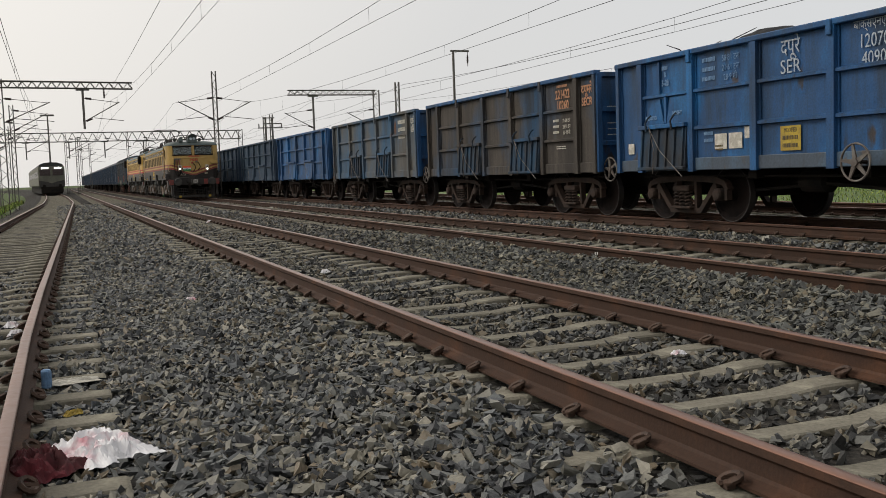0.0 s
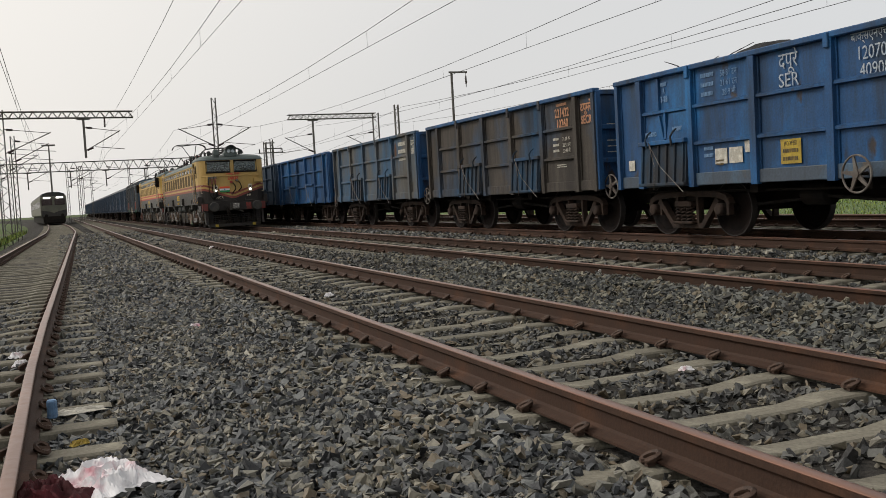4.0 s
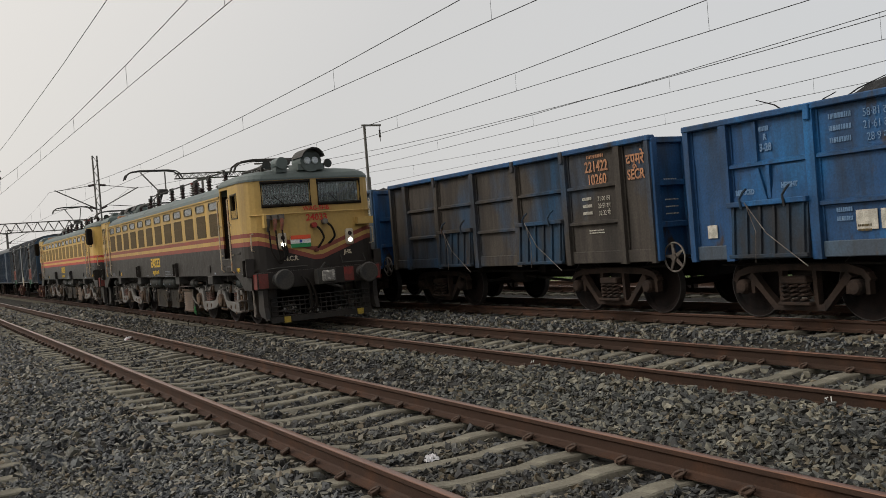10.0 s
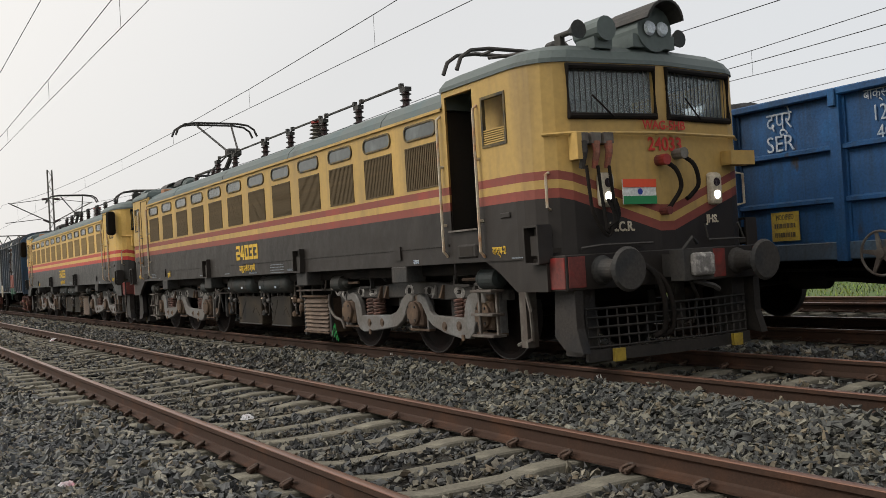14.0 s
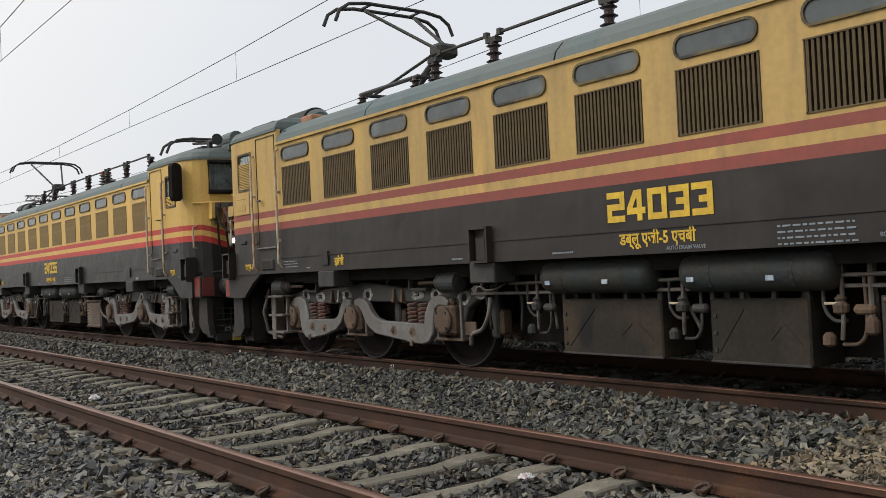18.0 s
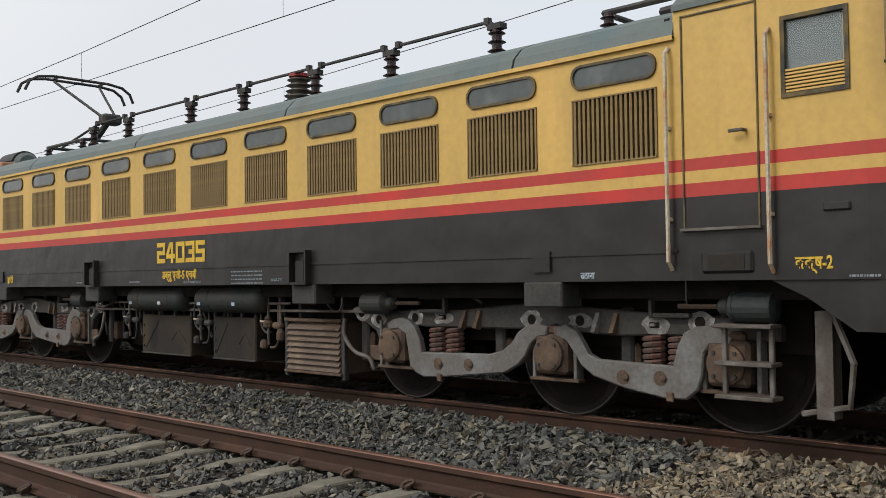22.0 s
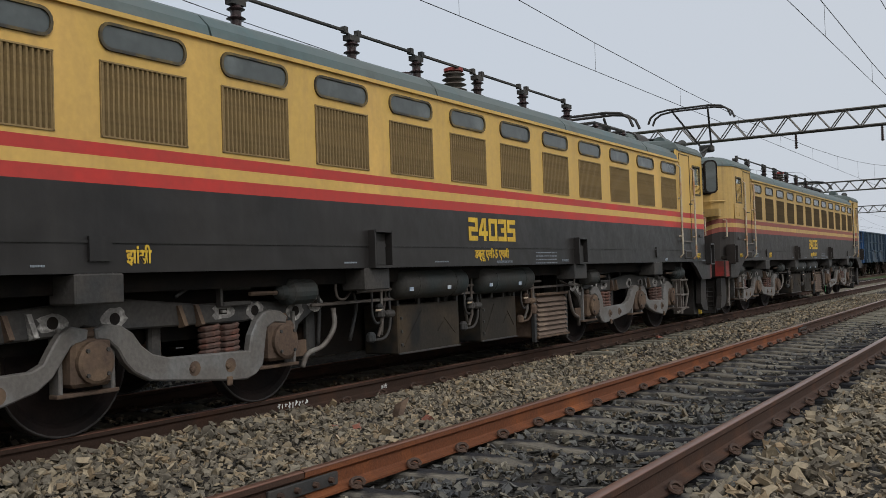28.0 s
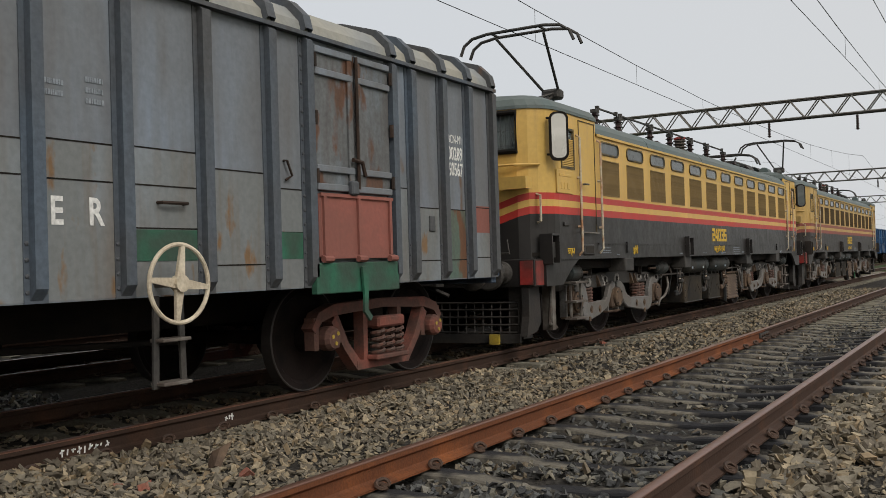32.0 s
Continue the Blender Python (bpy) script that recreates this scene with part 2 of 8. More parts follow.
YELLOW = material("loco_yellow_paint", (0.60, 0.368, 0.098), (0.50, 0.32, 0.08), 0.35, 0.5, scale=1.2, grain=18, streak=0.25, shade=0.08, bump=0.06, dents=0.22,
                  spots=(0.30, 0.20, 0.07), spot_amount=0.02, spot_scale=3.0, grime=(0.36, 0.23, 0.08), grime_amount=0.10)
RED = material("loco_red_stripe", (0.46, 0.028, 0.02), (0.36, 0.032, 0.024), 0.35, 0.5, scale=1.5, grain=18, shade=0.08, bump=0.05)
DARK = material("loco_dark_grey_paint", (0.0115, 0.0112, 0.0118), (0.020, 0.018, 0.0168), 0.34, 0.42, scale=0.9, grain=16, streak=0.5, shade=0.12, bump=0.06, dents=0.35, spec=0.32, grime=(0.034, 0.031, 0.029), grime_amount=0.08)
ROOF = material("loco_teal_roof", (0.062, 0.098, 0.102), (0.085, 0.105, 0.10), 0.35, 0.6, scale=1.2, grain=20, shade=0.12, bump=0.06,
                spots=(0.04, 0.05, 0.05), spot_amount=0.03, spot_scale=4, grime=(0.05, 0.055, 0.05), grime_amount=0.08)
LOUVRE = material("dusty_louvre_slat", (0.275, 0.186, 0.074), (0.19, 0.13, 0.055), 0.35, 0.8, scale=4, grain=30, shade=0.2)
# darker slat colour, given to the first locomotive only
LOUVRE_DARK = material("dark_louvre_slat", (0.125, 0.086, 0.040), (0.085, 0.06, 0.03), 0.35, 0.85, scale=4, grain=30, shade=0.2)
# near black: the shade inside the body and cabs is put into this colour
SHADE_BACK = material("inside_shade_back", (0.02, 0.016, 0.012), None, rough=0.9, grain=30)
GASKET = material("window_rubber", (0.03, 0.028, 0.024), (0.12, 0.085, 0.03), 0.25, 0.7, scale=6, grain=40)
PANE = material("dusty_window_pane", (0.115, 0.13, 0.128), (0.065, 0.075, 0.075), 0.35, 0.2, scale=2.5, grain=12, shade=0.12, bump=0.02)
CLEAR = glass_material("windscreen_glass", (0.55, 0.62, 0.62))
MIRROR = material("mirror_glass", (0.55, 0.54, 0.50), (0.42, 0.41, 0.38), 0.3, rough=0.22, metal=1.0, grain=10, shade=0.1, bump=0)
LENS = material("lamp_lens", (0.62, 0.68, 0.72), (0.5, 0.55, 0.6), 0.3, 0.1, scale=20, grain=60, shade=0.2)
LAMP_LIT = material("lit_lamp", (1.0, 0.97, 0.9), None, rough=0.3, grain=10, shade=0.0, bump=0, emit=5.0)
FRAME_GREY = material("bogie_grey_paint", (0.150, 0.152, 0.150), (0.105, 0.096, 0.086), 0.30, 0.6, scale=2.5, grain=30, spots=(0.12, 0.07, 0.04), spot_amount=0.03, spot_scale=3, grime=(0.075, 0.06, 0.048), grime_amount=0.06)
FRAME_DARK = material("greasy_dark_steel", (0.028, 0.030, 0.031), (0.048, 0.044, 0.04), 0.3, 0.62, 0.0, scale=3, grain=30, spec=0.2)
GUARD_BLACK = material("black_guard_paint", (0.018, 0.018, 0.0185), (0.032, 0.028, 0.025), 0.3, 0.6, scale=3, grain=30, spec=0.2)
AXLEBOX = material("rusty_axle_box", (0.138, 0.094, 0.060), (0.08, 0.055, 0.04), 0.33, 0.85, scale=5, grain=40, spec=0.2)
SPRING = material("rusty_coil_spring", (0.13, 0.055, 0.038), (0.08, 0.05, 0.04), 0.3, 0.7, scale=10, grain=50)
TANK = material("air_tank_paint", (0.024, 0.034, 0.035), (0.036, 0.034, 0.030), 0.3, 0.6, scale=2, grain=30, spec=0.22)
BOXPANEL = material("dusty_equipment_box", (0.060, 0.043, 0.026), (0.024, 0.021, 0.017), 0.30, 0.85, scale=1.3, grain=24, spec=0.2, dents=0.3, spots=(0.012, 0.012, 0.012), spot_amount=0.14, spot_scale=1.5, grime=(0.022, 0.018, 0.014), grime_amount=0.14)
COOLER = material("rusty_cooler_slat", (0.165, 0.118, 0.082), (0.10, 0.07, 0.052), 0.35, 0.8, scale=4, grain=30)
PIPE = material("grey_pipe", (0.15, 0.14, 0.122), (0.075, 0.06, 0.05), 0.3, 0.6, scale=5, grain=40)
HANDRAIL = material("chipped_handrail_paint", (0.42, 0.37, 0.28), (0.35, 0.18, 0.09), 0.18, 0.6, scale=6, grain=40)
CREAM = material("cream_paint", (0.62, 0.56, 0.44), (0.42, 0.36, 0.27), 0.33, 0.6, scale=5, grain=40)
PORCELAIN = material("dark_insulator", (0.035, 0.022, 0.022), None, rough=0.25, grain=20, bump=0)
STEEL = material("galvanised_steel", (0.17, 0.17, 0.165), (0.11, 0.10, 0.09), 0.35, 0.6, 0.5, scale=2, grain=30)
WIRE = material("copper_wire", (0.035, 0.035, 0.037), None, rough=0.6, metal=0.3, grain=10, bump=0)
BCN_GREY = material("weathered_grey_wagon_paint", (0.180, 0.224, 0.282), (0.140, 0.155, 0.172), 0.33, 0.6, scale=0.9, grain=22, streak=0.35, dents=0.3, shade=0.12, bump=0.1,
                    spots=(0.12, 0.07, 0.04), spot_amount=0.07, spot_scale=3.0, grime=(0.105, 0.098, 0.092), grime_amount=0.20)
BCN_LOWER = material("rust_spotted_lower_paint", (0.195, 0.225, 0.25), (0.145, 0.155, 0.155), 0.34, 0.65, scale=1.3, grain=22, streak=0.4, dents=0.35, shade=0.14, bump=0.1,
                     spots=(0.16, 0.095, 0.045), spot_amount=0.10, spot_scale=4.5, grime=(0.12, 0.078, 0.045), grime_amount=0.13)
BCN_RUSTY = material("rust_and_green_patch_sheet", (0.10, 0.095, 0.065), (0.075, 0.115, 0.095), 0.36, 0.75, scale=2.2, grain=24, streak=0.5, shade=0.16,
                     spots=(0.12, 0.055, 0.028), spot_amount=0.17, spot_scale=3.0, grime=(0.07, 0.042, 0.025), grime_amount=0.18)
BCN_POST = material("dark_grey_post_paint", (0.068, 0.090, 0.118), (0.06, 0.062, 0.065), 0.33, 0.65, scale=1.5, grain=24, streak=0.4, spots=(0.10, 0.055, 0.035), spot_amount=0.03, spot_scale=3)
BCN_ROOF = material("dull_grey_roof_paint", (0.20, 0.21, 0.21), (0.27, 0.26, 0.22), 0.3, 0.7, scale=1.2, grain=20, shade=0.12)
BOGIE_RED = material("red_oxide_casting", (0.20, 0.062, 0.044), (0.085, 0.042, 0.032), 0.33, 0.85, scale=3, grain=34, spots=(0.03, 0.09, 0.06), spot_amount=0.04, spot_scale=2.5)
FADED_BLUE = material("faded_stencil_print", (0.24, 0.32, 0.40), (0.10, 0.18, 0.30), 0.42, 0.7, scale=14, grain=40)
PALE_PRINT = material("worn_pale_lettering", (0.27, 0.29, 0.31), (0.19, 0.215, 0.24), 0.4, 0.7, scale=12, grain=40)
CHALK = material("scuffed_bare_metal", (0.48, 0.46, 0.42), (0.16, 0.15, 0.14), 0.36, 0.75, scale=14, grain=50, shade=0.3)
GREEN_RAG = material("green_plastic_strip", (0.015, 0.20, 0.045), None, rough=0.5, grain=20, shade=0.1)
BCN_BLUE = material("deep_blue_wagon_paint", (0.034, 0.082, 0.145), (0.045, 0.062, 0.09), 0.33, 0.6, scale=0.9, grain=22, streak=0.35, shade=0.12, grime=(0.03, 0.03, 0.03), grime_amount=0.12, spec=0.25)
BCN_DOOR = material("rust_streaked_door", (0.16, 0.20, 0.235), (0.11, 0.115, 0.118), 0.33, 0.7, scale=2.0, grain=24, streak=0.5, dents=0.4,
                    spots=(0.10, 0.048, 0.028), spot_amount=0.15, spot_scale=3.5, grime=(0.055, 0.045, 0.038), grime_amount=0.18)
BCN_RED = material("faded_red_panel", (0.27, 0.088, 0.068), (0.20, 0.075, 0.058), 0.35, 0.75, scale=2, grain=24, shade=0.1, grime=(0.15, 0.06, 0.048), grime_amount=0.12)
BCN_GREEN = material("dark_green_sill", (0.018, 0.115, 0.066), (0.03, 0.06, 0.042), 0.30, 0.65, scale=3, grain=24)
RED_BOX = material("buffer_beam_red", (0.34, 0.025, 0.02), (0.12, 0.03, 0.025), 0.3, 0.6, scale=3, grain=24)
SAFFRON = material("flag_saffron", (0.65, 0.08, 0.03), None, rough=0.6, grain=20, shade=0.05)
FLAG_GREEN = material("flag_green", (0.02, 0.20, 0.07), None, rough=0.6, grain=20, shade=0.05)
FLAG_BLUE = material("flag_blue", (0.02, 0.04, 0.25), None, rough=0.6, grain=20, shade=0.05)
TEXT_YELLOW = material("yellow_lettering", (0.62, 0.41, 0.03), (0.5, 0.32, 0.03), 0.3, 0.6, scale=6, grain=30, shade=0.12)
YELLOW_DUSTY = material("dusty_loco_yellow_paint", (0.50, 0.318, 0.09), (0.40, 0.262, 0.082), 0.35, 0.6, scale=1.2, grain=18, streak=0.25, shade=0.1, bump=0.06, dents=0.25,
                        spots=(0.22, 0.15, 0.06), spot_amount=0.03, spot_scale=3.0, grime=(0.22, 0.15, 0.07), grime_amount=0.15)
RED_DUSTY = material("dusty_red_stripe", (0.27, 0.052, 0.036), (0.20, 0.05, 0.036), 0.38, 0.6, scale=1.5, grain=18, shade=0.12, bump=0.05, grime=(0.15, 0.05, 0.035), grime_amount=0.1)
DARK_DUSTY = material("dusty_dark_lower_paint", (0.0145, 0.0125, 0.0118), (0.024, 0.020, 0.0175), 0.36, 0.5, scale=0.9, grain=16, streak=0.5, shade=0.14, bump=0.06, dents=0.35, spec=0.28, grime=(0.04, 0.033, 0.028), grime_amount=0.12)
TEXT_RED = material("red_lettering", (0.45, 0.03, 0.02), None, rough=0.6, grain=30, shade=0.1)
PLASTIC = material("white_plastic_bag", (0.60, 0.59, 0.60), (0.42, 0.10, 0.14), 0.10, 0.5, scale=7, grain=12, shade=0.08)
CLOTH = material("maroon_cloth", (0.10, 0.012, 0.018), (0.05, 0.01, 0.012), 0.3, 0.95, scale=6, grain=60)
BRICKRED = material("brick_fragment", (0.30, 0.09, 0.06), (0.22, 0.10, 0.07), 0.3, 0.9, scale=10, grain=60)
EMU = material("dull_olive_train_paint", (0.135, 0.13, 0.095), (0.09, 0.088, 0.07), 0.3, 0.6, scale=1, grain=20)


# ---- mesh helpers ----
def mesh_from(bm, name, mat, smooth=False):
    bmesh.ops.recalc_face_normals(bm, faces=bm.faces)
    me = bpy.data.meshes.new(name)
    bm.to_mesh(me)
    bm.free()
    me.materials.append(mat)
    if smooth:
        me.polygons.foreach_set("use_smooth", [True] * len(me.polygons))
    return me


def part(name, bm, mat, parent=None, label="", smooth=False, at=None):
    ob = new(name, mesh_from(bm, name, mat, smooth) if isinstance(bm, bmesh.types.BMesh) else bm)
    ob.parent = parent
    if at is not None:
        ob.matrix_basis = at
    return tagged(ob, label)


def thing(name, label, category, group="", kind="", at=None):
    ob = new(name)
    ob.empty_display_size = 0.2
    if at is not None:
        ob.matrix_basis = at
    return tagged(ob, label, category, group, kind)


def box(bm, x0, x1, y0, y1, z0, z1):
    vs = [bm.verts.new(p) for p in ((x0, y0, z0), (x1, y0, z0), (x1, y1, z0), (x0, y1, z0), (x0, y0, z1), (x1, y0, z1), (x1, y1, z1), (x0, y1, z1))]
    for f in ((0, 3, 2, 1), (4, 5, 6, 7), (0, 1, 5, 4), (1, 2, 6, 5), (2, 3, 7, 6), (3, 0, 4, 7)):
        bm.faces.new([vs[i] for i in f])
    return bm


def hexa(bm, pts):
    vs = [bm.verts.new(p) for p in pts]
    for f in ((0, 3, 2, 1), (4, 5, 6, 7), (0, 1, 5, 4), (1, 2, 6, 5), (2, 3, 7, 6), (3, 0, 4, 7)):
        bm.faces.new([vs[i] for i in f])


def soft_box(x0, x1, y0, y1, z0, z1, r=0.02, seg=1):
    bm = box(bmesh.new(), x0, x1, y0, y1, z0, z1)
    bmesh.ops.bevel(bm, geom=bm.edges[:], offset=r, segments=seg, affect="EDGES", profile=0.5)
    return bm


def tube(bm, pts, r, seg=6, closed=False, r_end=None):
    pts = [Vector(p) for p in pts]
    rings, up = [], None
    n = len(pts)
    for i, p in enumerate(pts):
        a, b = (pts[i - 1], pts[(i + 1) % n]) if closed else (pts[max(i - 1, 0)], pts[min(i + 1, n - 1)])
        d = (b - a).normalized()
        if up is None:
            up = Vector((0, 0, 1)) if abs(d.z) < 0.9 else Vector((1, 0, 0))
        u = d.cross(up).normalized()
        v = u.cross(d).normalized()
        up = v
        rad = r if r_end is None else r + (r_end - r) * i / (n - 1)
        rings.append([bm.verts.new(p + (u * math.cos(k * math.tau / seg) + v * math.sin(k * math.tau / seg)) * rad) for k in range(seg)])
    pairs = list(zip(rings, rings[1:])) + ([(rings[-1], rings[0])] if closed else [])
    for a, b in pairs:
        for k in range(seg):
            bm.faces.new((a[k], a[(k + 1) % seg], b[(k + 1) % seg], b[k]))
    if not closed:
        bm.faces.new(rings[0][::-1])
        bm.faces.new(rings[-1])
    return bm


def bent(pts, steps=5):
    """The same line with its corners rounded."""
    p = [Vector(q) for q in pts]
    p = [p[0] * 2 - p[1]] + p + [p[-1] * 2 - p[-2]]
    out = []
    for i in range(1, len(p) - 2):
        for k in range(steps):
            t = k / steps
            a, b, c, d = p[i - 1:i + 3]
            out.append(0.5 * (2 * b + (c - a) * t + (2 * a - 5 * b + 4 * c - d) * t * t + (3 * b - a - 3 * c + d) * t ** 3))
    return out + [p[-2]]


def lathe(bm, profile, centre, axis="z", seg=16):
    """profile: (radius, height) pairs turned round an axis through centre."""
    c, rings = Vector(centre), []
    for r, h in profile:
        ring = []
        for k in range(seg):
            a = k * math.tau / seg
            u, v = r * math.cos(a), r * math.sin(a)
            ring.append(bm.verts.new(c + Vector({"x": (h, u, v), "y": (u, h, v), "z": (u, v, h)}[axis])))
        rings.append(ring)
    for a, b in zip(rings, rings[1:]):
        for k in range(seg):
            bm.faces.new((a[k], a[(k + 1) % seg], b[(k + 1) % seg], b[k]))
    bm.faces.new(rings[0][::-1])
    bm.faces.new(rings[-1])
    return bm


def hoop(bm, profile, centre, seg=28):
    """A closed (radius, height) profile turned round the x axis: a ring with a hole."""
    c, rings = Vector(centre), []
    for r, h in profile:
        rings.append([bm.verts.new(c + Vector((h, r * math.cos(k * math.tau / seg), r * math.sin(k * math.tau / seg)))) for k in range(seg)])
    for a, b in zip(rings, rings[1:] + rings[:1]):
        for k in range(seg):
            bm.faces.new((a[k], a[(k + 1) % seg], b[(k + 1) % seg], b[k]))
    return bm


def prism_x(bm, poly, x0, x1):
    """poly: (y, z) outline drawn out along x."""
    a = [bm.verts.new((x0, y, z)) for y, z in poly]
    b = [bm.verts.new((x1, y, z)) for y, z in poly]
    bm.faces.new(a), bm.faces.new(b[::-1])
    for i in range(len(poly)):
        j = (i + 1) % len(poly)
        bm.faces.new((a[i], b[i], b[j], a[j]))
    return bm


def prism_y(bm, poly, y0, y1):
    """poly: (x, z) outline drawn out along y."""
    a = [bm.verts.new((x, y0, z)) for x, z in poly]
    b = [bm.verts.new((x, y1, z)) for x, z in poly]
    bm.faces.new(a), bm.faces.new(b[::-1])
    for i in range(len(poly)):
        j = (i + 1) % len(poly)
        bm.faces.new((a[i], b[i], b[j], a[j]))
    return bm


def ribbon_x(bm, line, width, x0, x1):
    """A flat bar of that width bent along a (y, z) line."""
    left, right = [], []
    for i, (y, z) in enumerate(line):
        a, b = line[max(i - 1, 0)], line[min(i + 1, len(line) - 1)]
        w = width[i] if isinstance(width, (list, tuple)) else width
        dy, dz = b[0] - a[0], b[1] - a[1]
        k = w / 2 / math.hypot(dy, dz)
        left.append((y - dz * k, z + dy * k))
        right.append((y + dz * k, z - dy * k))
    rings = [[bm.verts.new((x, *p)) for x, p in ((x0, left[i]), (x1, left[i]), (x1, right[i]), (x0, right[i]))] for i in range(len(line))]
    for u, v in zip(rings, rings[1:]):
        for k in range(4):
            bm.faces.new((u[k], u[(k + 1) % 4], v[(k + 1) % 4], v[k]))
    bm.faces.new(rings[0][::-1]), bm.faces.new(rings[-1])
    return bm


def plate(outline, x0, x1, edge=0.012):
    """A flat casting cut to a (y, z) outline, with its edges eased."""
    bm = prism_x(bmesh.new(), outline, min(x0, x1), max(x0, x1))
    bmesh.ops.recalc_face_normals(bm, faces=bm.faces)
    rim = [e for e in bm.edges if abs(e.verts[0].co.x - e.verts[1].co.x) < 1e-6]
    bmesh.ops.bevel(bm, geom=rim, offset=edge, segments=1, affect="EDGES", clamp_overlap=True)
    return bm


def coil(bm, x, y, z0, z1, r, wire, turns=5):
    n = turns * 9
    pts = [(x + r * math.cos(i * math.tau / 9), y + r * math.sin(i * math.tau / 9), z0 + (z1 - z0) * i / n) for i in range(n + 1)]
    return tube(bm, pts, wire, 5)


SPANS = [-160, -108, -57, -2, 64, 121, 175]


def sag_line(y):
    # height of the catenary wire between its supports
    for a, b in zip(SPANS, SPANS[1:]):
        if a <= y <= b:
            u = (y - a) / (b - a)
            return 6.2 - 1.0 * 4 * u * (1 - u)
    return 6.25


def writing(text, size, mat, parent, at, name="lettering", label="", squeeze=1.0, bold=0.0):
    c = bpy.data.curves.new(name, "FONT")
    c.body, c.size, c.align_x, c.align_y, c.extrude, c.offset = text, size, "CENTER", "CENTER", 0.002, bold
    c.resolution_u = 3
    tmp = bpy.data.objects.new(name, c)
    scene.collection.objects.link(tmp)
    me = bpy.data.meshes.new_from_object(tmp.evaluated_get(bpy.context.evaluated_depsgraph_get()))
    bpy.data.objects.remove(tmp)
    me.materials.clear()
    me.materials.append(mat)
    me.transform(Matrix.Diagonal((squeeze, 1, 1, 1)))
    return part(name, me, mat, parent, label, at=at)


def block_number(text, h, mat, parent, at):
    """Square-cut painted digits, h metres high, centred on their place."""
    bm, w, t = bmesh.new(), 0.78 * h, 0.21 * h
    strokes = {"0": "abcdef", "2": "abdeg", "3": "abcdg", "5": "acdfg"}
    pitch = w + 0.10 * h
    for k, digit in enumerate(text):
        u, v = (k - (len(text) - 1) / 2) * pitch - w / 2, -h / 2
        m0, m1 = v + (h - t) / 2, v + (h + t) / 2
        if digit == "4":
            box(bm, u, u + w, v + 0.22 * h, v + 0.22 * h + t, 0, 0.003)
            box(bm, u + 0.55 * w, u + 0.55 * w + t, v, v + 0.22 * h, 0, 0.003)
            box(bm, u + 0.55 * w, u + 0.55 * w + t, v + 0.22 * h + t, v + h, 0, 0.003)
            p = [(u, v + 0.22 * h + t), (u + 1.1 * t, v + 0.22 * h + t), (u + 0.55 * w, v + 0.80 * h), (u + 0.55 * w, v + h), (u + 0.40 * w, v + h)]
            low, high = [bm.verts.new((*q, 0.0)) for q in p], [bm.verts.new((*q, 0.003)) for q in p]
            bm.faces.new(low[::-1]), bm.faces.new(high)
            continue
        cells = {"a": (u, u + w, v + h - t, v + h), "d": (u, u + w, v, v + t), "g": (u, u + w, m0, m1), "f": (u, u + t, m1, v + h - t), "b": (u + w - t, u + w, m1, v + h - t),
                 "e": (u, u + t, v + t, m0), "c": (u + w - t, u + w, v + t, m0)}
        if digit == "0":
            cells["f"], cells["b"], cells["e"], cells["c"] = (u, u + t, v + h / 2, v + h - t), (u + w - t, u + w, v + h / 2, v + h - t), (u, u + t, v + t, v + h / 2), (u + w - t, u + w, v + t, v + h / 2)
        if digit == "3":
            cells["g"] = (u + 0.34 * w, u + w, m0, m1)
        for c in strokes[digit]:
            box(bm, *cells[c], 0, 0.003)
    return part("number_lettering", bm, mat, parent, "yellow running number", at=at)


def face_west(x, y, z):
    """Pose of writing on a side that looks to -x; it reads towards -y."""
    return Matrix.Translation((x, y, z)) @ Matrix(((0, 0, -1, 0), (-1, 0, 0, 0), (0, 1, 0, 0), (0, 0, 0, 1)))


def face_south(x, y, z):
    """Pose of writing on a front that looks to -y."""
    return Matrix.Translation((x, y, z)) @ pose(0, 0, 0, 90, 0, 0)


def bars(bm, rows, width, height, gap, seed):
    """Short bars that stand for small print, in the x-y plane."""
    rnd = random.Random(seed)
    for r in range(rows):
        x = -width / 2
        while x < width / 2 - 0.02:
            w = rnd.uniform(0.03, 0.12) * width
            box(bm, x, min(x + w, width / 2), -r * (height + gap) - height, -r * (height + gap), 0, 0.003)
            x += w + 0.03 * width
    return bm


# ---- plan: four tracks along y; z = 0 at the rail heads ----
GAUGE = 1.743
TRACKS = {"A": -1.23, "B": 3.20, "C": 7.38, "D": 11.90, "E": 16.6}
BED_Z, SLEEPER_TOP, STEP = -0.215, -0.178, 0.61
JOINTS = (-17.7, -4.2)


def bend(track, y):
    """Track A leans east for a while and swings away to the west far ahead."""
    if track != "A":
        return 0.0
    return 0.018 * min(max(0.0, y - 7), 55) - 0.00016 * max(0.0, y - 60) ** 2


# ---- ground and ballast ----
bm = bmesh.new()
for x0, x1, y0, y1 in ((-2500, 2500, -2500, 2500),):
    bm.faces.new([bm.verts.new(p) for p in ((x0, y0, -0.9), (x1, y0, -0.9), (x1, y1, -0.9), (x0, y1, -0.9))])
ground = part("ground", bm, SOIL)
tagged(ground, "dry soil and low grass beside the railway", "ground", kind="structure")


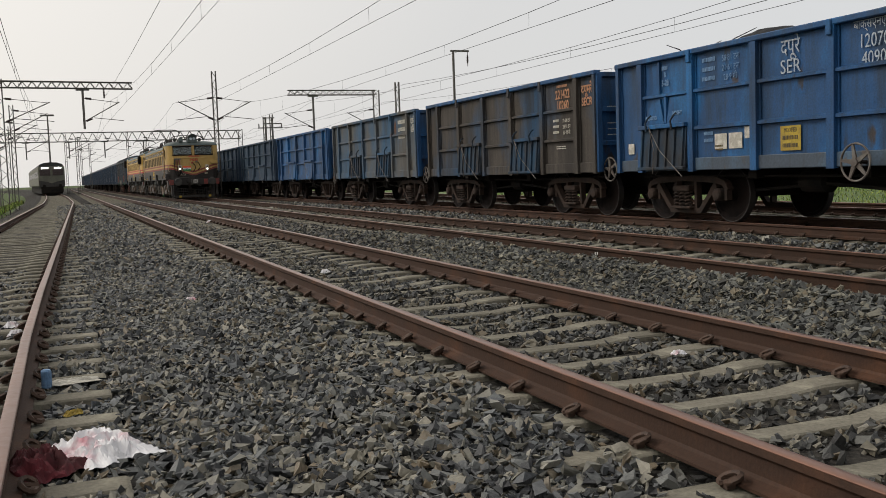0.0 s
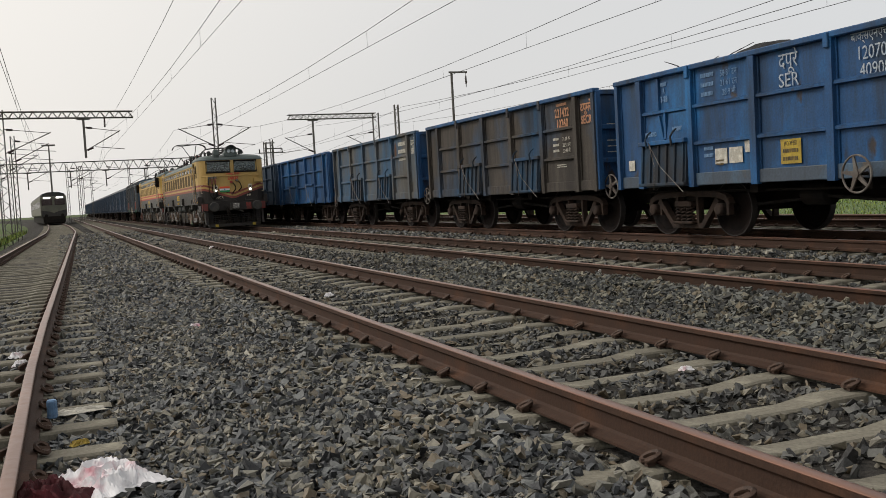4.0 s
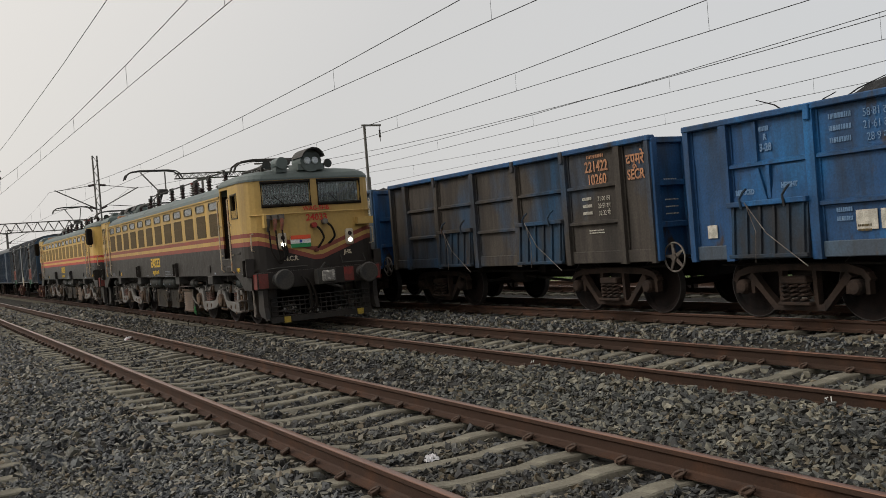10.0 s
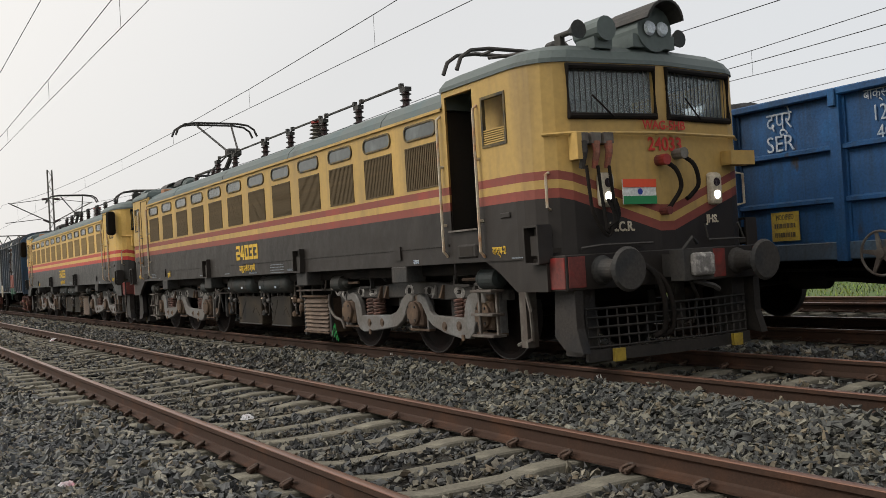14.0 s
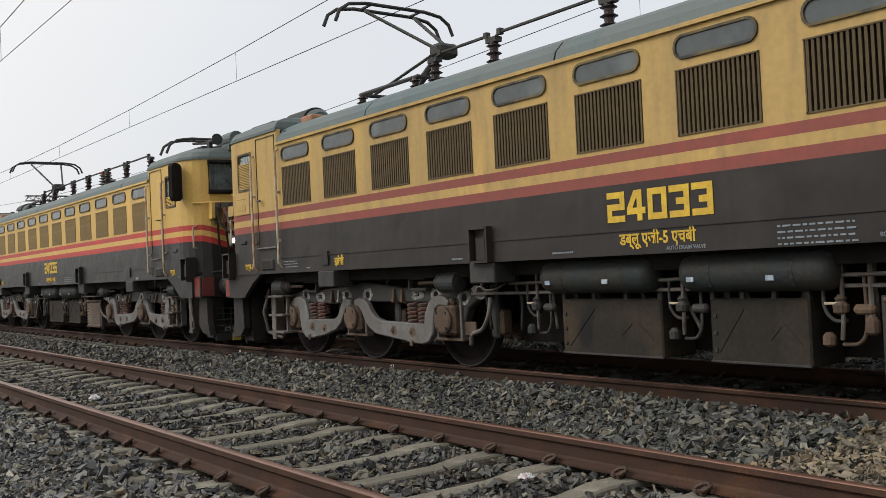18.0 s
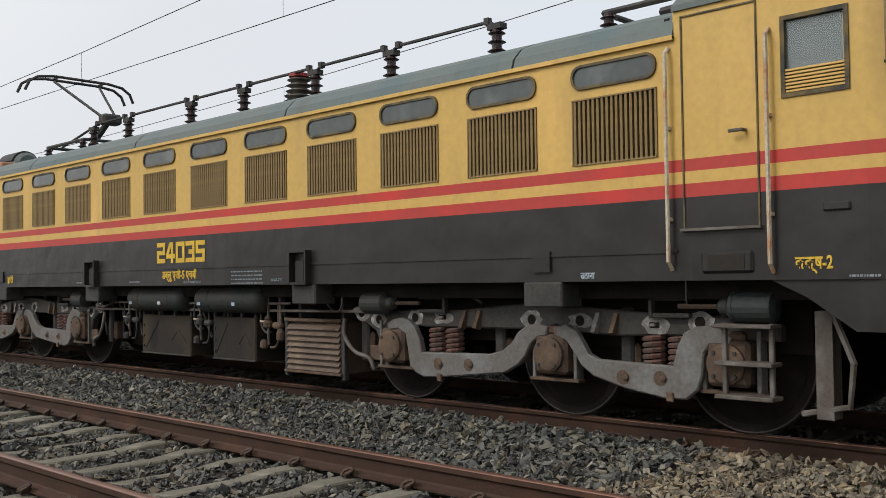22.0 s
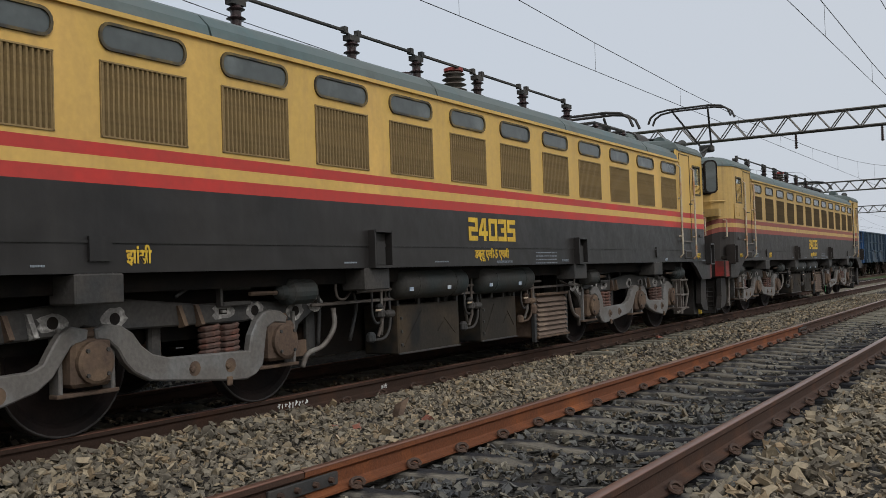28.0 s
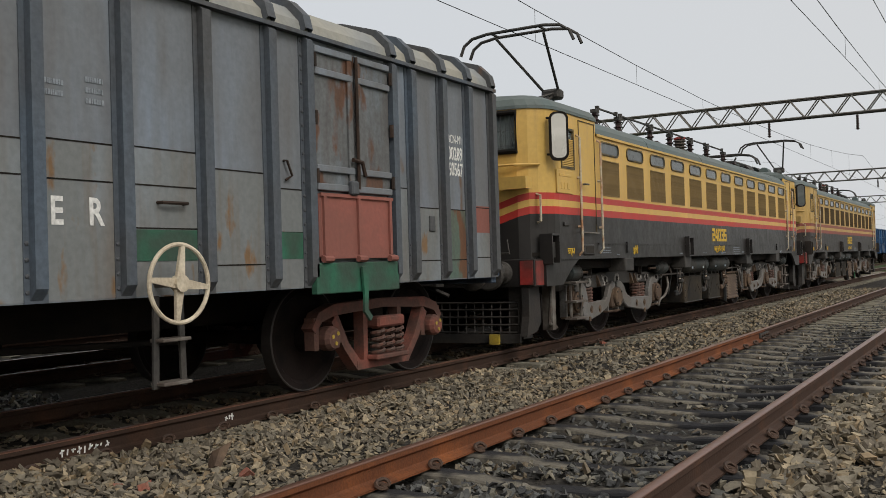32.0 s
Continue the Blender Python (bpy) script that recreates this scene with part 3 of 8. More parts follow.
def bed_height(x, y):
    h = BED_Z + 0.03 * noise.noise((x * 0.9, y * 0.7, 0)) + 0.014 * noise.noise((x * 6, y * 6, 3))
    if x < -3.0:
        h -= min(0.7, (-3.0 - x) * 0.45)
    if x > 18.6:
        h -= min(0.68, (x - 18.6) * 0.4)
    for c in TRACKS.values():
        d = abs(x - c)
        if d < 1.4:
            h -= 0.012
    if 8.9 < x < 10.6:
        h += 0.07 * max(0.0, 1 - abs(x - 9.75) / 0.85)
    return h


xs = [-5.0 + 0.25 * i for i in range(101)]
ys = [-70 + 0.5 * i for i in range(60)] + [-40 + 0.25 * i for i in range(320)] + [40 + 1.0 * i for i in range(40)] + [80 + 6 * i for i in range(60)]
bm = bmesh.new()
grid = [[bm.verts.new((x + (bend("A", y) if x < 1 else 0), y, bed_height(x, y))) for x in xs] for y in ys]
for r0, r1 in zip(grid, grid[1:]):
    for i in range(len(xs) - 1):
        bm.faces.new((r0[i], r0[i + 1], r1[i + 1], r1[i]))
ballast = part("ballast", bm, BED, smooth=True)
tagged(ballast, "bed of crushed stone under the tracks, darkened as shaded gaps", "ballast", kind="structure")


def scatter(n, x0, x1, y0, y1, lo, hi, sink, seed, skip_sleepers=True):
    """Corners of n broken stones lying on the bed: cubes with their corners knocked about."""
    rng = np.random.default_rng(seed)
    x, y = rng.uniform(x0, x1, n), rng.uniform(y0, y1, n)
    keep = np.ones(n, bool)
    if skip_sleepers:
        for k, c in TRACKS.items():
            ph = np.abs((y - 2.72) / STEP - np.round((y - 2.72) / STEP)) * STEP
            keep &= ~((np.abs(x - c) < 1.39) & (ph < 0.112))
            keep &= ~(np.abs(np.abs(x - c) - GAUGE / 2) < 0.085)
    x, y = x[keep], y[keep]
    n = len(x)
    z = np.array([bed_height(a, b) for a, b in zip(x, y)])
    size = rng.uniform(lo, hi, n) * rng.choice([0.7, 1.0, 1.0, 1.35], n)
    cube = np.array([(i, j, k) for k in (-1, 1) for j in (-1, 1) for i in (-1, 1)], float)
    v = cube[None] * rng.uniform(0.2, 1.05, (n, 8, 3)) * np.stack([np.full(n, 1.35), rng.uniform(0.65, 1.05, n), rng.uniform(0.26, 0.58, n)], 1)[:, None]
    v *= size[:, None, None] / 2
    q = rng.normal(size=(n, 4))
    q[:, 1:3] *= 0.38
    q /= np.linalg.norm(q, axis=1)[:, None]
    w, a, b, c = q.T
    rot = np.stack([1 - 2 * (b * b + c * c), 2 * (a * b - c * w), 2 * (a * c + b * w), 2 * (a * b + c * w), 1 - 2 * (a * a + c * c), 2 * (b * c - a * w),
                    2 * (a * c - b * w), 2 * (b * c + a * w), 1 - 2 * (a * a + b * b)], 1).reshape(n, 3, 3)
    v = np.einsum("nij,nkj->nki", rot, v)
    v += np.stack([x, y, z + size * sink + rng.uniform(-0.012, 0.014, n)], 1)[:, None]
    return v


def stones(name, sets, mat, label):
    v = np.concatenate(sets)
    n = len(v)
    me = bpy.data.meshes.new(name)
    me.vertices.add(n * 8)
    me.vertices.foreach_set("co", v.ravel())
    quads = np.array([(0, 2, 3, 1), (4, 5, 7, 6), (0, 1, 5, 4), (1, 3, 7, 5), (3, 2, 6, 7), (2, 0, 4, 6)])
    idx = (quads[None] + (np.arange(n) * 8)[:, None, None]).ravel()
    me.loops.add(n * 24)
    me.loops.foreach_set("vertex_index", idx)
    me.polygons.add(n * 6)
    me.polygons.foreach_set("loop_start", np.arange(n * 6) * 4)
    me.update(calc_edges=True)
    me.shade_flat()
    me.materials.append(mat)
    return tagged(new(name, me), label, "stones", kind="stuff")


stones("ballast_stones", [
    scatter(36000, -0.25, 2.0, 0.8, 13, 0.034, 0.062, 0.28, 1),
    scatter(6000, 0.05, 0.95, 3.0, 13, 0.022, 0.04, 0.75, 31),
    scatter(3600, 1.55, 2.10, -1, 13, 0.034, 0.062, 0.8, 32, False),
    scatter(9000, -0.3, 8.3, 34, 62, 0.07, 0.12, 0.2, 17),
    scatter(7500, -3.6, -0.3, 3.5, 14, 0.04, 0.07, 0.14, 6),
    scatter(7000, -4.2, -0.3, -20, 3.5, 0.045, 0.08, 0.14, 37),
    scatter(16000, -0.3, 2.0, 13, 34, 0.045, 0.08, 0.2, 7),
    scatter(6000, 8.3, 11.2, 22, 45, 0.06, 0.11, 0.24, 9),
    scatter(13000, 8.3, 11.2, -9, 22, 0.04, 0.08, 0.24, 5),
], STONE, "loose broken grey ballast stones between the tracks")
stones("crib_stones", [
    scatter(26000, 2.0, 4.3, -9, 13, 0.034, 0.06, 0.30, 2),
    scatter(9500, 2.0, 4.3, -40, -9, 0.04, 0.07, 0.06, 12),
    scatter(20000, 2.0, 8.3, 13, 34, 0.045, 0.08, 0.16, 8),
], STONE_DARK, "dark oily ballast stones between the sleepers")
stones("tan_ballast_stones", [
    scatter(17800, 4.3, 6.5, -13, 3, 0.034, 0.06, 0.28, 3),
    scatter(8000, 5.75, 6.42, -13, 3, 0.034, 0.058, 0.75, 15, False),
    scatter(4500, 6.02, 6.45, -7, 3, 0.034, 0.058, 1.5, 35, False),
    scatter(5000, 6.5, 8.3, -12, 3, 0.035, 0.07, 0.12, 4),
    scatter(15000, 4.3, 8.3, -40, -13, 0.045, 0.08, 0.18, 10),
    scatter(8500, -0.25, 2.0, -9, 0.8, 0.036, 0.062, 0.22, 16),
    scatter(2200, 1.55, 2.13, -12, -1, 0.045, 0.075, 0.6, 33, False),
    scatter(5000, 1.0, 2.0, -30, -9, 0.045, 0.08, 0.18, 14),
], STONE_TAN, "loose broken tan and grey ballast stones")
stones("pale_ballast_stones", [
    scatter(12200, 4.3, 6.5, 3, 14, 0.036, 0.064, 0.26, 23),
    scatter(9500, 5.6, 6.44, 3, 18, 0.036, 0.062, 1.0, 25, False),
    scatter(4500, 6.02, 6.45, 3, 14, 0.034, 0.058, 1.5, 36, False),
    scatter(5000, 6.5, 8.3, 3, 18, 0.035, 0.07, 0.12, 24),
    scatter(3000, 11.2, 14.2, -2, 24, 0.05, 0.1, 0.2, 11),
], STONE_PALE, "loose broken pale grey ballast stones beside the rails")

# ---- tracks ----
HEAD = [(-0.0335, -0.010), (-0.031, -0.0045), (-0.024, -0.001), (-0.010, 0.0006), (0.010, 0.0006), (0.024, -0.001), (0.031, -0.0045), (0.0335, -0.010)]
PROFILE = [(0.0335, -0.010), (0.0345, -0.038), (0.018, -0.046), (0.010, -0.058), (0.009, -0.125), (0.018, -0.140), (0.040, -0.149), (0.075, -0.157), (0.075, -0.170),
           (-0.075, -0.170), (-0.075, -0.157), (-0.040, -0.149), (-0.018, -0.140), (-0.009, -0.125), (-0.010, -0.058), (-0.018, -0.046), (-0.0345, -0.038), (-0.0335, -0.010)]


def rail_mesh(bm, track, x, stations, outline):
    rings = [[bm.verts.new((x + u + bend(track, y), y, v)) for u, v in outline] for y in stations]
    for a, b in zip(rings, rings[1:]):
        for k in range(len(outline)):
            j = (k + 1) % len(outline)
            bm.faces.new((a[k], a[j], b[j], b[k]))
    return bm


def sleeper_mesh():
    bm = bmesh.new()
    rings = []
    for x, top, wt in ((-1.375, -0.006, 0.095), (-1.36, 0, 0.10), (-1.05, 0, 0.10), (-0.55, 0, 0.095), (-0.30, -0.028, 0.085),
                       (0.30, -0.028, 0.085), (0.55, 0, 0.095), (1.05, 0, 0.10), (1.36, 0, 0.10), (1.375, -0.006, 0.095)):
        rings.append([bm.verts.new((x, s * w, z)) for s, w, z in ((-1, wt + 0.028, -0.2), (-1, wt, top - 0.012), (-1, wt - 0.012, top), (1, wt - 0.012, top), (1, wt, top - 0.012), (1, wt + 0.028, -0.2))])
    for a, b in zip(rings, rings[1:]):
        for k in range(6):
            bm.faces.new((a[k], a[(k + 1) % 6], b[(k + 1) % 6], b[k]))
    bm.faces.new(rings[0]), bm.faces.new(rings[-1][::-1])
    return bm


def clip_mesh():
    """A bent spring clip that holds the rail foot; it stands on the outer side (+x)."""
    bm = bmesh.new()
    ring = [(0.100 + 0.034 * math.cos(a), 0.050 * math.sin(a), 0.036 - 0.016 * math.cos(a) + 0.012 * math.sin(a)) for a in (radians(k) for k in range(20, 341, 32))]
    tube(bm, [(0.062, 0.0, 0.026), (0.080, 0.012, 0.034)] + ring + [(0.105, -0.006, 0.018)], 0.0135, 5)
    box(bm, 0.088, 0.128, -0.02, 0.02, 0.0, 0.026)
    return bm


SLEEPER_OILY = mesh_from(sleeper_mesh(), "oily_sleeper", OILY_CONCRETE)
SLEEPER, CLIP_ME = mesh_from(sleeper_mesh(), "sleeper", CONCRETE), mesh_from(clip_mesh(), "clip", CLIP)


def joined(name, me, poses, mat, parent, label):
    """Many alike pieces as one mesh."""
    src = np.array([v.co[:] for v in me.vertices])
    faces = [list(p.vertices) for p in me.polygons]
    verts, polys = [], []
    for m in poses:
        r, t, base = np.array(m.to_3x3()), np.array(m.translation), len(verts)
        verts.extend(map(tuple, src @ r.T + t))
        polys.extend([[base + i for i in f] for f in faces])
    me2 = bpy.data.meshes.new(name)
    me2.from_pydata(verts, [], polys)
    me2.materials.append(mat)
    ob = new(name, me2)
    ob.parent = parent
    return tagged(ob, label, kind="stuff")


def build_track(key, near, clip_near, far=(-70, 190)):
    c = TRACKS[key]
    tr = thing("railway_track", "straight broad-gauge railway track with rusty rails on concrete sleepers" if key != "A" else
               "broad-gauge railway track curving away on concrete sleepers", "track", "parallel tracks", "structure")
    stations = [-120, 6] + [6 + 3 * i for i in range(1, 76)] if key == "A" else [-160, 300]
    for s in (-1, 1):
        x = c + s * GAUGE / 2
        # the east rail of track B has two joints, with an orange length between them
        lengths = [(stations, RAIL_MUD_SHADE if key == "C" else RAIL_RUST)]
        if key == "B" and s > 0:
            lengths = [([-160, JOINTS[0] - 0.004], RAIL_RUST), ([JOINTS[0] + 0.004, JOINTS[1] - 0.004], RAIL_ORANGE), ([JOINTS[1] + 0.004, 300], RAIL_RUST)]
        for stretch, rust in lengths:
            rail = part("rail", rail_mesh(bmesh.new(), key, x, stretch, PROFILE), rust, tr, "rust-brown steel rail")
            part("rail_head", rail_mesh(bmesh.new(), key, x, stretch, HEAD), RAIL_TOP, rail, "worn bright running surface", smooth=True)
        if s < 0:
            rail_west = rail
        for joint in JOINTS if len(lengths) > 1 else ():
            xw = x - 0.010
            part("fishplate", soft_box(xw - 0.026, xw, joint - 0.30, joint + 0.30, -0.132, -0.054, 0.006), FRAME_DARK, rail, "greasy black bolted joint plate")
            for d in (-0.22, -0.08, 0.08, 0.22):
                part("joint_bolt", lathe(bmesh.new(), [(0.016, xw - 0.055), (0.02, xw - 0.03), (0.02, xw - 0.024)], (0, joint + d, -0.092), "x", 6), CLIP, rail)
    if key == "C":
        # paint on the near rail: a smudged note, a short note and a joint with its plate
        xw = c - GAUGE / 2 - 0.011
        rnd = random.Random(41)
        for y, w, n in ((-6.94, 0.44, 9), (-8.42, 0.10, 3), (9.6, 0.1, 2), (14.2, 0.1, 2)):
            bm = bmesh.new()
            for k in range(n):
                u, lean_by = -w / 2 + w * (k + 0.5) / n, rnd.uniform(-0.012, 0.012)
                ribbon_x(bm, [(y - u, -0.062 - rnd.uniform(0.0, 0.02)), (y - u + lean_by, -0.125 + rnd.uniform(0.0, 0.03))], 0.011, xw - 0.002, xw + 0.001)
                if k % 3 != 1:
                    ribbon_x(bm, [(y - u - 0.02, -0.09 + rnd.uniform(-0.02, 0.02)), (y - u + 0.018, -0.095 + rnd.uniform(-0.02, 0.02))], 0.010, xw - 0.002, xw + 0.001)
            part("rail_marking", bm, WHITE, rail_west, "smudged white paint note")
        for y, mt in ((-2.1, CLIP),):
            fish = part("fishplate", soft_box(xw - 0.028, xw, y - 0.30, y + 0.30, -0.128, -0.056, 0.006), mt, rail_west, "bolted joint plate")
            for d in (-0.2, -0.08, 0.08, 0.2):
                part("joint_bolt", lathe(bmesh.new(), [(0.014, xw - 0.055), (0.018, xw - 0.03), (0.018, xw - 0.026)], (0, y + d, -0.092), "x", 6), CLIP, rail_west)
            part("paint_patch", box(bmesh.new(), xw - 0.031, xw - 0.027, y + 0.12, y + 0.29, -0.126, -0.058), COOLER, rail_west, "pale paint patch")
            part("paint_patch", box(bmesh.new(), xw - 0.031, xw - 0.027, y - 0.29, y - 0.18, -0.126, -0.058), COOLER, rail_west, "pale paint patch")
    k0, k1 = round((far[0] - 2.72) / STEP), round((far[1] - 2.72) / STEP)
    rest, rest_clips, rnd = [], [], random.Random(7)
    for k in range(k0, k1):
        y = 2.72 + STEP * k
        m = pose(c + bend(key, y) + rnd.uniform(-0.02, 0.02), y + rnd.uniform(-0.015, 0.015), SLEEPER_TOP + rnd.uniform(-0.01, 0.004), 0, 0, rnd.uniform(-0.7, 0.7))
        if near[0] <= y <= near[1]:
            part("sleeper", SLEEPER_OILY if key == "B" and y < -1 else SLEEPER, CONCRETE, tr, at=m)
        else:
            rest.append(m)
        if not (-45 < y < 60):
            continue
        for s in (-1, 1):
            for side in (-1, 1):
                q = pose(c + bend(key, y) + s * GAUGE / 2, y, SLEEPER_TOP + 0.004, 0, 0, 0 if side > 0 else 180)
                if clip_near[0] <= y <= clip_near[1]:
                    part("spring_clip", CLIP_ME, CLIP, tr, at=q)
                else:
                    rest_clips.append(q)
    joined("distant_sleepers", SLEEPER, rest, CONCRETE, tr, "row of weathered concrete sleepers")
    joined("distant_clips", CLIP_ME, rest_clips, CLIP, tr, "row of rusty spring clips")
    return tr


build_track("A", (1, 24), (1, 14), (-10, 130))
build_track("B", (-20, 34), (-11, 22))
build_track("C", (-22, 34), (-14, 22))
build_track("D", (4, 20), (6, 14))
build_track("E", (0, -1), (0, -1), (-60, 120))


# ---- wagons ----
ROLLING = []


def wheelset(parent, y, r, half=GAUGE / 2, rolls=False, tyres=True):
    """Two wheels and their axle; the middle of the axle is the origin."""
    bm = bmesh.new()
    tube(bm, [(-half - 0.25, 0, 0), (half + 0.25, 0, 0)], 0.07, 8)
    for s in (-1, 1):
        o = s * half
        lathe(bm, [(0.12, o - 0.09), (0.13, o - 0.02), (r - 0.10, o - 0.02), (r - 0.07, o - 0.055), (r - 0.008, o - 0.06),
                   (r - 0.008, o + 0.06), (r - 0.07, o + 0.055), (r - 0.10, o + 0.02), (0.13, o + 0.02), (0.12, o + 0.09)], (0, 0, 0), "x", 40)
    axle = part("wheelset", bm, WHEEL, parent, "steel wheels on their axle, shade in their dark colour", at=pose(0, y, r))
    for s in (-1, 1) if tyres else ():
        o = s * half
        bm = hoop(bmesh.new(), [(r - 0.018, o - 0.062), (r - 0.008, o - 0.063), (r, o - 0.056), (r, o + 0.056), (r - 0.008, o + 0.063), (r - 0.018, o + 0.062)], (0, 0, 0), 40)
        part("tyre", bm, TREAD, axle, "worn bright tyre")
    if rolls:
        ROLLING.append((axle, (0, y, r), r))
    return axle


def cast_bogie(parent, y, mat=None, rolls=False, marks=False, lean=False, base=1.0):
    """Three-piece cast bogie with coil springs between the wheels."""
    mat = mat or BOGIE
    for dy in (-base, base):
        wheelset(parent, y + dy, 0.5, rolls=rolls, tyres=not lean)
    for s in (-1, 1):
        bm = bmesh.new()
        x0, x1 = sorted((s * 1.06, s * 1.19))
        e = base + 0.2
        ribbon_x(bm, [(y - e, 0.58), (y - e + 0.10, 0.70), (y - e + 0.32, 0.76), (y, 0.79), (y + e - 0.32, 0.76), (y + e - 0.10, 0.70), (y + e, 0.58)], [0.07, 0.10, 0.11, 0.09, 0.11, 0.10, 0.07], x0, x1)
        ribbon_x(bm, [(y - 0.46, 0.20), (y + 0.46, 0.20)], 0.09, x0, x1)
        for v in (-1, 1):
            ribbon_x(bm, [(y + v * (base - 0.12), 0.68), (y + v * 0.62, 0.40), (y + v * 0.42, 0.19)], [0.12, 0.09, 0.10], x0 + 0.004, x1 - 0.004)
            ribbon_x(bm, [(y + v * 0.30, 0.76), (y + v * 0.31, 0.20)], 0.07, x0 + 0.006, x1 - 0.006)
            for d in (-0.155, 0.155):
                ribbon_x(bm, [(y + v * (base + d), 0.70), (y + v * (base + d), 0.40)], 0.07, x0 + 0.008, x1 - 0.008)
        frame_part = part("side_frame", bm, mat, parent, "cast steel bogie side frame with open windows")
        if lean or s > 0:
            continue
        for k in (-0.17, 0.0, 0.17):
            part("coil_spring", coil(bmesh.new(), s * 1.235, y + k, 0.29, 0.55, 0.066, 0.017, 4), SPRING if rolls else BOGIE, frame_part)
        part("spring_seat", soft_box(*sorted((s * 1.15, s * 1.31)), y - 0.29, y + 0.29, 0.235, 0.285, 0.012), mat, frame_part)
        part("bolster_end", soft_box(*sorted((s * 1.13, s * 1.30)), y - 0.24, y + 0.24, 0.55, 0.66, 0.02), mat, frame_part)
        for dy in (-base, base):
            bm = lathe(bmesh.new(), [(0.10, s * 1.10), (0.115, s * 1.16), (0.115, s * 1.24), (0.09, s * 1.28), (0.05, s * 1.29)][::s], (0, y + dy, 0.5), "x", 14)
            cap = part("axle_bearing", bm, mat, parent)
            if marks and s < 0:
                for k, (u, v) in enumerate(((0.045, 0.02), (-0.03, 0.045), (0.0, -0.045))):
                    part("bearing_mark", lathe(bmesh.new(), [(0.02, -1.289), (0.02, -1.295)][::-1], (0, y + dy + u, 0.5 + v), "x", 8), SIGN_YELLOW, cap, "yellow paint dab")
    part("bolster", box(bmesh.new(), -1.05, 1.05, y - 0.2, y + 0.2, 0.55, 0.80), BLACK, parent)


def hand_wheel(parent, x, y, z, r, mat, spokes=5):
    bm = bmesh.new()
    tube(bm, [(x, y + r * math.cos(a * math.tau / 36), z + r * math.sin(a * math.tau / 36)) for a in range(36)], 0.016, 8, closed=True)
    for a in range(spokes):
        d = (math.cos(a * math.tau / spokes + 0.12), math.sin(a * math.tau / spokes + 0.12))
        ribbon_x(bm, [(y + 0.03 * d[0], z + 0.03 * d[1]), (y + r * d[0], z + r * d[1])], [0.075, 0.032], x - 0.012, x + 0.012)
    lathe(bm, [(0.06, x - 0.035), (0.06, x + 0.03)], (0, y, z), "x", 12)
    return part("hand_wheel", bm, mat, parent, "spoked brake hand wheel")


def rivet_mesh():
    return lathe(bmesh.new(), [(0.006, -0.010), (0.014, -0.006), (0.016, 0.0)], (0, 0, 0), "x", 6)


RIVET = mesh_from(rivet_mesh(), "rivet", BCN_POST)
RIBS = (-4.82, -4.05, -2.48, -0.83, 0.83, 2.48, 4.05, 4.82)


